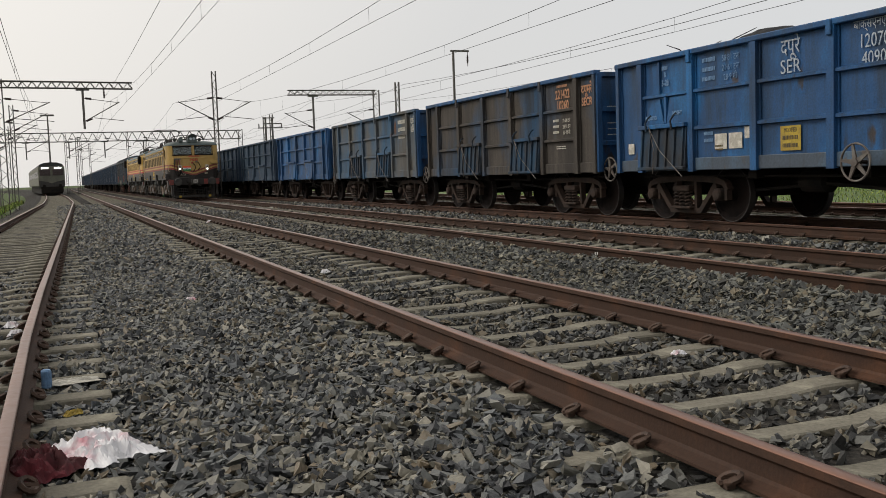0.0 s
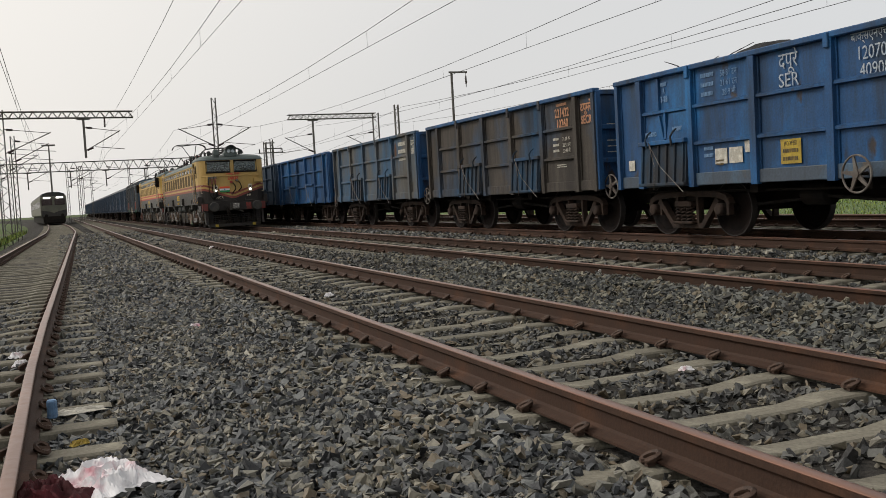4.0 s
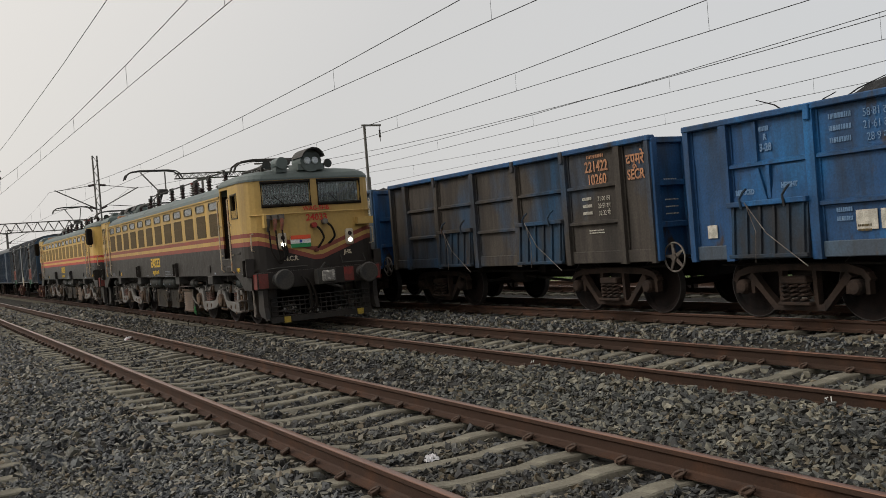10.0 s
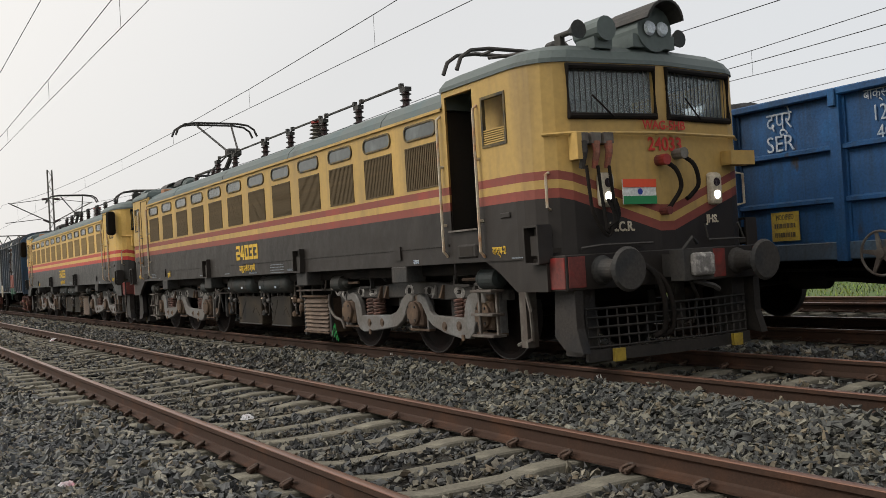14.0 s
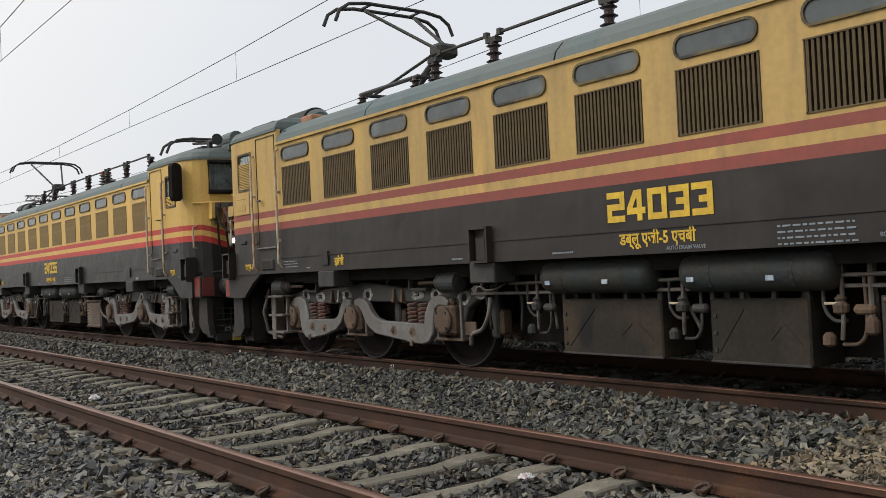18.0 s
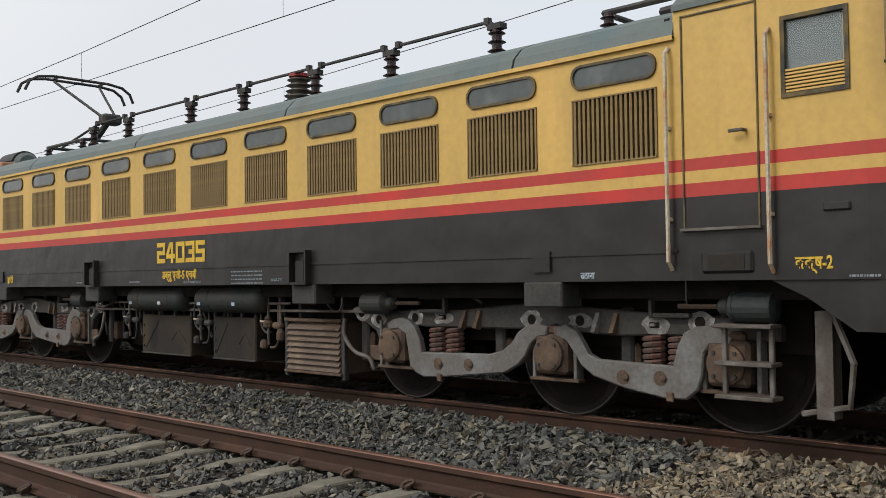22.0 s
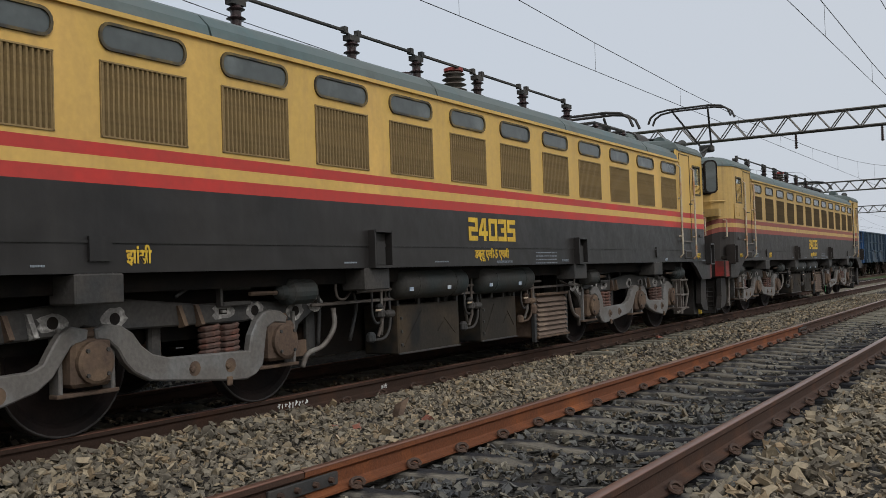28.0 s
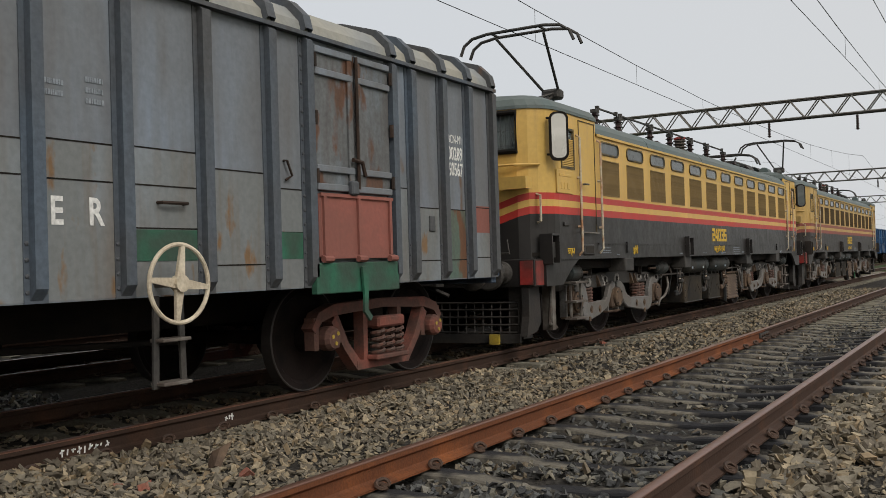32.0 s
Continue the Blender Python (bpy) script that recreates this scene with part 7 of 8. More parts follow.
        for end in (0, 1):
            def fy(y):
                return 2 * MID - y if end else y
            a, b = sorted((fy(-0.79), fy(-0.21)))
            is_open = open_door and s < 0 and not end
            if not is_open:
                bm = bmesh.new()
                for y in (a, b):
                    box(bm, min(s * 1.518, s * 1.530), max(s * 1.518, s * 1.530), y - 0.006, y + 0.006, 1.55, 3.12)
                box(bm, min(s * 1.518, s * 1.530), max(s * 1.518, s * 1.530), a, b, 3.108, 3.12)
                seam = part("door_seam", bm, GASKET, loco, "closed cab door outline")
                part("door_handle", tube(bmesh.new(), [(s * 1.53, fy(-0.70), 2.22), (s * 1.58, fy(-0.70), 2.22), (s * 1.58, fy(-0.60), 2.22)], 0.014, 5), PIPE, seam)
            else:
                leaf = part("open_door", box(bmesh.new(), -1.22, -1.18, -0.95, -0.34, 2.06, 3.05), YELLOW, loco, "yellow cab door slid half open")
                for z0, z1, mt in ((1.50, 1.78, DARK), (1.78, 1.88, RED), (1.88, 1.97, YELLOW), (1.97, 2.06, RED)):
                    part("door_band", box(bmesh.new(), -1.22, -1.18, -0.95, -0.34, z0, z1), mt, leaf)
            part("door_sill", box(bmesh.new(), min(s * 1.52, s * 1.56), max(s * 1.52, s * 1.56), a - 0.02, b + 0.02, 1.53, 1.55), PIPE, loco)
            for y, z0 in ((-0.10, 1.25), (-0.88, 1.22)):
                bm = tube(bmesh.new(), [(s * 1.52, fy(y), 2.90), (s * 1.575, fy(y), 2.86), (s * 1.575, fy(y), z0 + 0.06), (s * 1.52, fy(y), z0)], 0.017, 6)
                for z in (1.62, 2.3):
                    tube(bm, [(s * 1.52, fy(y), z), (s * 1.575, fy(y), z)], 0.02, 5)
                part("door_handrail", bm, HANDRAIL, loco, "chipped pale handrail")
            y0, y1 = sorted((fy(-1.41), fy(-0.98)))
            outer, inner = [[(y0 - g, 2.42 - g), (y1 + g, 2.42 - g), (y1 + g, 2.95 + g), (y0 - g, 2.95 + g)] for g in (0.015, -0.015)]
            bm = ring_strip(bmesh.new(), outer, inner, s * 1.49, s * 1.532)
            cw = part("cab_window", bm, GASKET, loco, "cab side window frame")
            for k in range(7 if not end else 16):
                z = 2.44 + 0.024 * k
                part("shutter_slat", box(bmesh.new(), min(s * 1.48, s * 1.525), max(s * 1.48, s * 1.525), y0 + 0.015, y1 - 0.015, z, z + 0.014), YELLOW, cw)
            if not (open_door and not end):
                g = part("pane", box(bmesh.new(), min(s * 1.495, s * 1.501), max(s * 1.495, s * 1.501), y0 + 0.01, y1 - 0.01, 2.45, 2.94), CLEAR, cw)
                g.visible_shadow = False
            if s < 0 and not open_door:
                ym = fy(-1.74)
                turn = Matrix.Translation((-1.64, ym, 2.79)) @ pose(0, 0, 0, 0, 0, 28)
                def oval(w, h, r):
                    return [(cx * (w - r) + r * math.cos(radians(a0 + k * 18)), cz * (h - r) + r * math.sin(radians(a0 + k * 18))) for cx, cz, a0 in ((1, 1, 0), (-1, 1, 90), (-1, -1, 180), (1, -1, 270)) for k in range(6)]
                mir = part("rear_view_mirror", prism_y(bmesh.new(), oval(0.125, 0.32, 0.09), -0.045, 0.03), BLACK, loco, "tall rear-view mirror in a black shell", at=turn)
                part("mirror_glass", prism_y(bmesh.new(), oval(0.095, 0.29, 0.07), 0.025, 0.036), MIRROR if end else PANE, mir)
                for z in (-0.24, 0.24):
                    part("mirror_arm", tube(bmesh.new(), [(0.0, -0.02, z), (0.16, 0.02, z)], 0.016, 6), BLACK, mir)
            y0, y1 = sorted((fy(-0.74), fy(-0.34)))
            bm = soft_box(min(s * 1.50, s * 1.545), max(s * 1.50, s * 1.545), y0, y1, 1.22, 1.38, 0.02)
            hole = part("foot_hole", bm, DARK, loco)
            # flat dark plate that paints the shade of a recess
            part("foot_recess", box(bmesh.new(), min(s * 1.545, s * 1.548), max(s * 1.545, s * 1.548), y0 + 0.06, y1 - 0.06, 1.25, 1.35), SHADE_BACK, hole)
            y0, y1 = sorted((fy(-1.95), fy(-1.72)))
            bm = bmesh.new()
            for a in (y0, y1):
                box(bm, min(s * 1.42, s * 1.60), max(s * 1.42, s * 1.60), a - 0.012, a + 0.012, 1.12, 1.5)
            for z in (1.12, 1.5):
                box(bm, min(s * 1.42, s * 1.60), max(s * 1.42, s * 1.60), y0, y1, z - 0.012, z + 0.012)
            box(bm, min(s * 1.5, s * 1.56), max(s * 1.5, s * 1.56), y0 + 0.06, y1 - 0.06, 1.2, 1.4)
            part("jack_bracket", bm, DARK, loco)
            part("vent", soft_box(min(s * 1.515, s * 1.54), max(s * 1.515, s * 1.54), fy(-1.32) - 0.09, fy(-1.32) + 0.09, 1.62, 1.68, 0.01), DARK, loco)
        for y in (4.3, 1.11, 9.1, 12.29):
            part("lifting_block", soft_box(min(s * 1.25, s * 1.535), max(s * 1.25, s * 1.535), y - 0.2, y + 0.2, 0.96, 1.168, 0.012), FRAME_DARK, loco, "dark grey lifting block")
        for y in (4.33, 9.07):
            bm = bmesh.new()
            for a in (-0.14, 0.14):
                box(bm, min(s * 1.52, s * 1.60), max(s * 1.52, s * 1.60), y + a - 0.012, y + a + 0.012, 1.17, 1.53)
            for z in (1.18, 1.52):
                box(bm, min(s * 1.52, s * 1.60), max(s * 1.52, s * 1.60), y - 0.14, y + 0.14, z - 0.012, z + 0.012)
            box(bm, min(s * 1.52, s * 1.56), max(s * 1.52, s * 1.56), y - 0.07, y + 0.07, 1.2, 1.42)
            part("socket_box", bm, DARK, loco, "open dark socket box")
        for y in (1.11, 12.29):
            part("cover_plate", box(bmesh.new(), min(s * 1.52, s * 1.545), max(s * 1.52, s * 1.545), y - 0.09, y + 0.09, 1.25, 1.42), DARK, loco)
        # tanks, boxes and coolers under the floor
        for y0, y1 in ((5.35, 6.75), (7.05, 8.45)):
            bm = lathe(bmesh.new(), [(0.06, 0), (0.14, 0.03), (0.165, 0.1), (0.165, y1 - y0 - 0.1), (0.14, y1 - y0 - 0.03), (0.06, y1 - y0)], (s * 1.22, y0, 1.0), "y", 16)
            tank = part("air_tank", bm, TANK, loco, "dark grey air reservoir", smooth=True)
            for d in (0.3, 1.05):
                part("tank_band", lathe(bmesh.new(), [(0.168, d), (0.168, d + 0.03)], (s * 1.22, y0, 1.0), "y", 16), TANK, tank)
                part("tank_stencil", box(bmesh.new(), *sorted((s * 1.372, s * 1.382)), y0 + d + 0.16, y0 + d + 0.23, 0.925, 0.965), STENCIL, tank, "small white stencil mark")
        for y0, y1 in ((5.64, 6.55), (7.06, 8.3)):
            bm = soft_box(min(s * 0.75, s * 1.20), max(s * 0.75, s * 1.20), y0, y1, 0.26, 0.78, 0.015)
            eb = part("equipment_box", bm, BOXPANEL, loco, "dusty brown equipment box")
            w = y1 - y0
            for u0, z0, u1, z1 in ((0.08, 0.34, 0.36, 0.70), (0.62, 0.46, 0.72, 0.56), (0.74, 0.60, 0.92, 0.42)):
                part("box_crease", ribbon_x(bmesh.new(), [(y1 - u0 * w, z0), (y1 - u1 * w, z1)], 0.016, *sorted((s * 1.198, s * 1.206))), BOXPANEL, eb)
            part("box_rim", soft_box(*sorted((s * 1.19, s * 1.212)), y0, y1, 0.258, 0.278, 0.004), FRAME_DARK, eb)
            part("box_top_bar", soft_box(*sorted((s * 1.14, s * 1.20)), y0 - 0.01, y1 + 0.01, 0.905, 0.935, 0.005), FRAME_DARK, eb)
            for k in range(4):
                part("bar_strut", box(bmesh.new(), *sorted((s * 1.15, s * 1.19)), y0 + k * (w - 0.04) / 3, y0 + k * (w - 0.04) / 3 + 0.04, 0.77, 0.91), FRAME_DARK, eb)
            for z in (0.36, 0.50, 0.64):
                part("box_latch", soft_box(*sorted((s * 1.198, s * 1.215)), y1 - 0.07, y1 - 0.04, z - 0.015, z + 0.015, 0.003), FRAME_DARK, eb)
            for y in (y0 + 0.1, y1 - 0.1):
                part("box_hanger", box(bmesh.new(), min(s * 0.8, s * 1.1), max(s * 0.8, s * 1.1), y - 0.03, y + 0.03, 0.78, 1.1), FRAME_DARK, eb)
        bm = soft_box(min(s * 0.8, s * 1.16), max(s * 0.8, s * 1.16), 4.07, 5.06, 0.20, 0.76, 0.015)
        co = part("oil_cooler", bm, AXLEBOX, loco, "rust-brown slatted cooler box")
        for k in range(8):
            z = 0.235 + 0.064 * k
            bm = bmesh.new()
            hexa(bm, [(s * 1.16, 4.11, z), (s * 1.22, 4.11, z - 0.012), (s * 1.17, 4.11, z + 0.05), (s * 1.16, 4.11, z + 0.05), (s * 1.16, 5.02, z), (s * 1.22, 5.02, z - 0.012), (s * 1.17, 5.02, z + 0.05), (s * 1.16, 5.02, z + 0.05)])
            part("cooler_slat", bm, COOLER, co)
        for y in (4.15, 4.9):
            part("cooler_hanger", box(bmesh.new(), min(s * 0.9, s * 1.1), max(s * 0.9, s * 1.1), y, y + 0.05, 0.76, 1.12), FRAME_DARK, co)
        for y, rust in ((6.80, FRAME_DARK), (5.36, AXLEBOX), (8.62, FRAME_DARK)):
            manifold = part("valve_manifold", tube(bmesh.new(), [(s * 1.22, y - 0.42, 0.955), (s * 1.22, y + 0.42, 0.94)], 0.016, 7), PIPE, loco, "grey pipes and valves")
            part("riser", tube(bmesh.new(), [(s * 1.22, y, 1.12), (s * 1.22, y, 0.60), (s * 1.19, y + 0.03, 0.48)], 0.017, 7), PIPE, manifold)
            part("riser", tube(bmesh.new(), bent([(s * 1.21, y + 0.15, 0.95), (s * 1.21, y + 0.15, 0.72), (s * 1.20, y + 0.08, 0.62), (s * 1.19, y - 0.02, 0.62)]), 0.015, 7), FRAME_DARK, manifold, smooth=True)
            part("riser", tube(bmesh.new(), bent([(s * 1.20, y - 0.16, 0.95), (s * 1.20, y - 0.17, 0.60), (s * 1.18, y - 0.10, 0.46), (s * 1.15, y + 0.05, 0.44)]), 0.015, 7), rust, manifold, smooth=True)
            part("valve_body", lathe(bmesh.new(), [(0.02, 0.0), (0.055, 0.02), (0.06, 0.07), (0.035, 0.10), (0.045, 0.12), (0.02, 0.15)], (s * 1.21, y + 0.02, 0.66), "z", 10), rust, manifold)
            part("valve_body", lathe(bmesh.new(), [(0.02, -0.08), (0.04, -0.06), (0.04, 0.06), (0.02, 0.08)], (s * 1.20, y - 0.16, 0.70), "y", 10), rust, manifold)
            part("valve_body", lathe(bmesh.new(), [(0.02, 0.0), (0.05, 0.02), (0.05, 0.08), (0.025, 0.11)], (s * 1.18, y + 0.14, 0.42), "z", 10), rust, manifold)
            part("valve_lever", soft_box(*sorted((s * 1.235, s * 1.25)), y + 0.01, y + 0.13, 0.735, 0.755, 0.003), HANDRAIL, manifold)
        rnd = random.Random(11)
        for k in range(9):
            y = 5.15 + k * 0.55
            bm = tube(bmesh.new(), bent([(s * 1.12, y, 1.12), (s * 1.16, y, 0.9), (s * 1.14, y + rnd.uniform(-0.06, 0.06), 0.78), (s * 1.10, y + rnd.uniform(-0.1, 0.1), 0.45 + 0.2 * rnd.random())]), 0.018, 7)
            part("air_pipe", bm, PIPE if k % 3 == 0 else FRAME_DARK, loco, smooth=True)
        valve = part("drain_valve", lathe(bmesh.new(), [(0.03, 0.0), (0.05, 0.02), (0.05, 0.10), (0.03, 0.13)], (s * 1.2, 5.15, 0.52), "z", 10), AXLEBOX, loco, "rusty drain valve")
        part("valve_pipe", tube(bmesh.new(), [(s * 1.2, 5.15, 0.64), (s * 1.2, 5.15, 1.1)], 0.022, 7), PIPE, valve)
        for y in (4.07, 5.06):
            part("cooler_post", soft_box(*sorted((s * 1.13, s * 1.19)), y - 0.03, y + 0.03, 0.14, 0.80, 0.008), FRAME_DARK, co)
        part("cooler_rim", soft_box(*sorted((s * 1.13, s * 1.225)), 4.07, 5.06, 0.755, 0.79, 0.006), AXLEBOX, co)
        part("cooler_rim", soft_box(*sorted((s * 1.13, s * 1.225)), 4.07, 5.06, 0.185, 0.215, 0.006), AXLEBOX, co)
        part("air_pipe", tube(bmesh.new(), [(s * 1.2, 3.7, 0.88), (s * 1.2, 9.7, 0.84)], 0.018, 5), PIPE, loco)
    # near-black floor and belly block carry the shade beneath the locomotive
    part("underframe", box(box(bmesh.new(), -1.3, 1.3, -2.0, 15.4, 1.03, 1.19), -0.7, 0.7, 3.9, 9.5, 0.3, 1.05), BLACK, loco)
    for flip in (False, True):
        loco_bogie(loco, flip)
    # roof gear
    spots = (2.4, 3.95, 5.3, 6.8, 8.1, 9.9, 11.05)
    for y in spots:
        part("roof_insulator", insulator(bmesh.new(), -0.55, y, 3.36, 0.36, 0.10, 4), PORCELAIN, loco, "ribbed dark insulator")
    bm = bmesh.new()
    for a, b in zip(spots, spots[1:]):
        tube(bm, [(-0.55, a, 3.74), (-0.55, a + 0.12, 3.80), (-0.55, b - 0.12, 3.80), (-0.55, b, 3.74)], 0.02, 5)
        for y in (a + 0.12, b - 0.12):
            box(bm, -0.58, -0.52, y - 0.03, y + 0.03, 3.77, 3.84)
    for y in spots:
        box(bm, -0.60, -0.50, y - 0.09, y + 0.09, 3.70, 3.76)
    part("bus_bar", bm, FRAME_DARK, loco, "high-voltage roof conductor")
    bm = insulator(bmesh.new(), -0.45, 5.75, 3.34, 0.42, 0.19, 6)
    for x, y in ((0.25, 5.75), (-0.1, 6.35)):
        part("roof_insulator", insulator(bmesh.new(), x, y, 3.34, 0.36, 0.13, 5), PORCELAIN, loco, "ribbed dark insulator")
    breaker = part("circuit_breaker", bm, PIPE, loco, "pale grey ribbed circuit breaker")
    part("breaker_cap", lathe(bmesh.new(), [(0.05, 3.75), (0.13, 3.76), (0.13, 3.80), (0.05, 3.82)], (-0.45, 5.75, 0), "z", 12), RED_BOX, breaker, "red cap")
    part("roof_box", soft_box(-0.6, 0.3, 7.4, 8.2, 3.3, 3.44, 0.02), ROOF, loco)
    part("roof_plate", soft_box(-1.25, -0.85, 13.0, 13.3, 3.2, 3.33, 0.02), ORANGE, loco, "small orange roof plate")
    pantograph(loco, 0.45, False)
    pantograph(loco, 12.2, True)
    # lettering on the near side
    block_number(number, 0.26, TEXT_YELLOW, loco, face_west(-1.523, 6.77, 1.585))
    writing("डब्लू एजी-5 एचबी", 0.14, TEXT_YELLOW, loco, face_west(-1.523, 6.8, 1.30), "class_lettering", "yellow lettering", 0.85, 0.003)
    writing("झांसी", 0.14, TEXT_YELLOW, loco, face_west(-1.523, 11.95, 1.28), "shed_lettering", "yellow lettering", 0.8, 0.004)
    writing("कक्ष-2", 0.12, TEXT_YELLOW, loco, face_west(-1.523, -1.16, 1.28), "cab_lettering", "yellow lettering", 0.72, 0.003)
    writing("कक्ष-1", 0.12, TEXT_YELLOW, loco, face_west(-1.523, 14.56, 1.28), "cab_lettering", "yellow lettering", 0.72, 0.003)
    writing("उठाना", 0.075, STENCIL, loco, face_west(-1.523, 0.66, 1.215), "small_lettering", "white lettering", 0.8, 0.002)
    writing("AUTO DRAIN VALVE", 0.045, PALE_PRINT, loco, face_west(-1.523, 6.5, 1.21), "small_lettering", "white lettering", 0.95)
    writing("BOGIE-21/C", 0.045, PALE_PRINT, loco, face_west(-1.523, 4.78, 1.22), "small_lettering", "white lettering", 0.9)
    for y, z, rows, w, h, sd in ((5.35, 1.33, 4, 0.62, 0.022, 1), (7.9, 1.23, 1, 0.3, 0.025, 3), (13.25, 1.33, 3, 0.4, 0.018, 5), (9.5, 1.23, 1, 0.2, 0.025, 6), (12.75, 1.23, 1, 0.12, 0.025, 7), (-1.5, 1.2, 1, 0.22, 0.025, 8)):
        part("small_print", bars(bmesh.new(), rows, w, h * 0.6, h * 1.4, sd), PALE_PRINT, loco, at=face_west(-1.522, y, z))
    for y in (14.73,):
        pl = part("builder_plate", soft_box(-1.535, -1.518, y - 0.27, y + 0.27, 2.06, 2.38, 0.007), YELLOW, loco, "raised maker's plate painted over")
        for d in (-0.11, 0.0, 0.11):
            part("plate_relief", soft_box(-1.541, -1.533, y + d - 0.04, y + d + 0.04, 2.12, 2.21, 0.003), YELLOW, pl)
        part("plate_line", soft_box(-1.540, -1.533, y - 0.19, y + 0.19, 2.29, 2.325, 0.003), YELLOW, pl)
    if open_door:
        for k in range(4):
            pts = [(-1.22, 3.76, 0.36), (-1.25, 3.74 + 0.03 * k, 0.26), (-1.23, 3.70 + 0.05 * k, 0.17 + 0.02 * k), (-1.25, 3.66 + 0.06 * k, 0.08 + 0.03 * k)]
            part("plastic_strip", ribbon_x(bmesh.new(), [(p[1], p[2]) for p in bent(pts, 3)], 0.014, -1.252 - 0.004 * k, -1.25 - 0.004 * k), GREEN_RAG, loco, "torn green plastic strip")
    if not open_door:
        for k in range(5):
            x = -1.1 + 0.16 * k
            pts = [(x, -2.2, 2.25), (x - 0.02, -2.38, 2.05 - 0.03 * k), (x + 0.06, -2.65, 1.85 - 0.04 * k), (x + 0.1, -2.95, 1.95), (x + 0.05, -3.16, 2.2)]
            part("coupling_cable", tube(bmesh.new(), bent(pts), 0.022, 7), (BLACK, PIPE, SIGN_YELLOW, BLACK, FRAME_DARK)[k], loco, "cable slung between the two locomotives", smooth=True)
    part("rail_clamp", soft_box(-1.50, -1.48, -0.2, -0.19, 1.0, 1.17, 0.001), DARK, loco)
    return loco


# ---- overhead line ----
def truss(bm, a, b, h, n, w=0.035):
    """Plane lattice girder from a to b, h deep."""
    a, b = Vector(a), Vector(b)
    up = Vector((0, 0, h))
    tube(bm, [a, b], w, 4), tube(bm, [a + up, b + up], w, 4)
    for k in range(n):
        p, q = a.lerp(b, k / n), a.lerp(b, (k + 1) / n)
        m = (p + q) / 2 + up
        tube(bm, [p, m], w * 0.6, 4), tube(bm, [m, q], w * 0.6, 4)
    return bm


def lattice_mast(parent, x, y, h, w=0.24, base=-0.9, name="mast"):
    bm = bmesh.new()
    for s in (-1, 1):
        box(bm, x + s * w / 2 - 0.035, x + s * w / 2 + 0.035, y - 0.09, y + 0.09, base, h)
    n = int((h - base) / 0.45)
    for k in range(n):
        z0, z1 = base + (h - base) * k / n, base + (h - base) * (k + 1) / n
        s = 1 if k % 2 else -1
        tube(bm, [(x - s * w / 2, y - 0.07, z0), (x + s * w / 2, y - 0.07, z1)], 0.018, 4)
    return part(name, bm, STEEL, parent)


def cantilever(parent, mx, my, sign, reach=2.9):
    """Bracket that holds the wires out from a mast at mx."""
    bm = bmesh.new()
    x1 = mx + sign * reach
    tube(bm, [(mx, my, 5.05), (x1, my, 6.3)], 0.035, 6)
    tube(bm, [(mx, my, 6.55), (x1 - sign * 0.1, my, 6.26)], 0.02, 5)
    tube(bm, [(mx + sign * 0.6, my, 5.30), (x1 + sign * 0.2, my, 5.10)], 0.022, 5)
    c = part("cantilever", bm, STEEL, parent)
    bm = bmesh.new()
    for z0, z1 in ((5.10, 5.26), (6.54, 6.50)):
        part("line_insulator", tube(bmesh.new(), [(mx + sign * 0.12, my, z0), (mx + sign * 0.5, my, z1)], 0.07, 7), PORCELAIN, c)


def drop_post(parent, x, y, top, low):
    bm = box(bmesh.new(), x - 0.07, x + 0.07, y - 0.07, y + 0.07, low, top)
    box(bm, x - 0.4, x + 0.4, y - 0.15, y + 0.15, top - 0.12, top)
    return part("drop_post", bm, STEEL, parent)


g1 = thing("overhead_gantry", "grey lattice half-gantry over two tracks", "gantry", "overhead line supports")
lattice_mast(g1, -3.3, 64, 7.75, 0.5)
part("girder", truss(truss(bmesh.new(), (-3.3, 63.8, 7.22), (4.66, 63.8, 7.12), 0.40, 14), (-3.3, 64.2, 7.22), (4.66, 64.2, 7.12), 0.40, 14), STEEL, g1)
drop_post(g1, 1.62, 64, 7.15, 4.6)
cantilever(g1, 1.62, 64, 1, 2.2)
cantilever(g1, -3.05, 64, 1, 2.7)
part("line_insulator", insulator(bmesh.new(), 2.9, 64, 6.55, 0.6, 0.08, 6), PORCELAIN, g1)

g2 = thing("overhead_gantry", "long grey lattice portal gantry across all tracks", "gantry", "overhead line supports")
for x in (-8.0, 21.5):
    lattice_mast(g2, x, 121, 7.4, 0.5)
part("girder", truss(truss(bmesh.new(), (-8, 120.8, 6.2), (21.5, 120.8, 6.2), 1.05, 26, 0.05), (-8, 121.2, 6.2), (21.5, 121.2, 6.2), 1.05, 26, 0.05), STEEL, g2)
for x in (-3.5, 1.2, 5.2, 9.7):
    drop_post(g2, x, 121, 6.2, 4.2)
    cantilever(g2, x, 121, 1, 2.4)

g3 = thing("overhead_gantry", "grey lattice half-gantry beyond the wagons", "gantry", "overhead line supports")
lattice_mast(g3, 25.1, 76, 8.15, 0.5)
part("girder", truss(truss(bmesh.new(), (17.58, 75.8, 7.75), (25.1, 75.8, 7.75), 0.38, 14), (17.58, 76.2, 7.75), (25.1, 76.2, 7.75), 0.38, 14), STEEL, g3)
drop_post(g3, 19.65, 76, 7.72, 4.85)
cantilever(g3, 19.65, 76, -1, 2.4)
cantilever(g3, 24.9, 76, -1, 2.4)

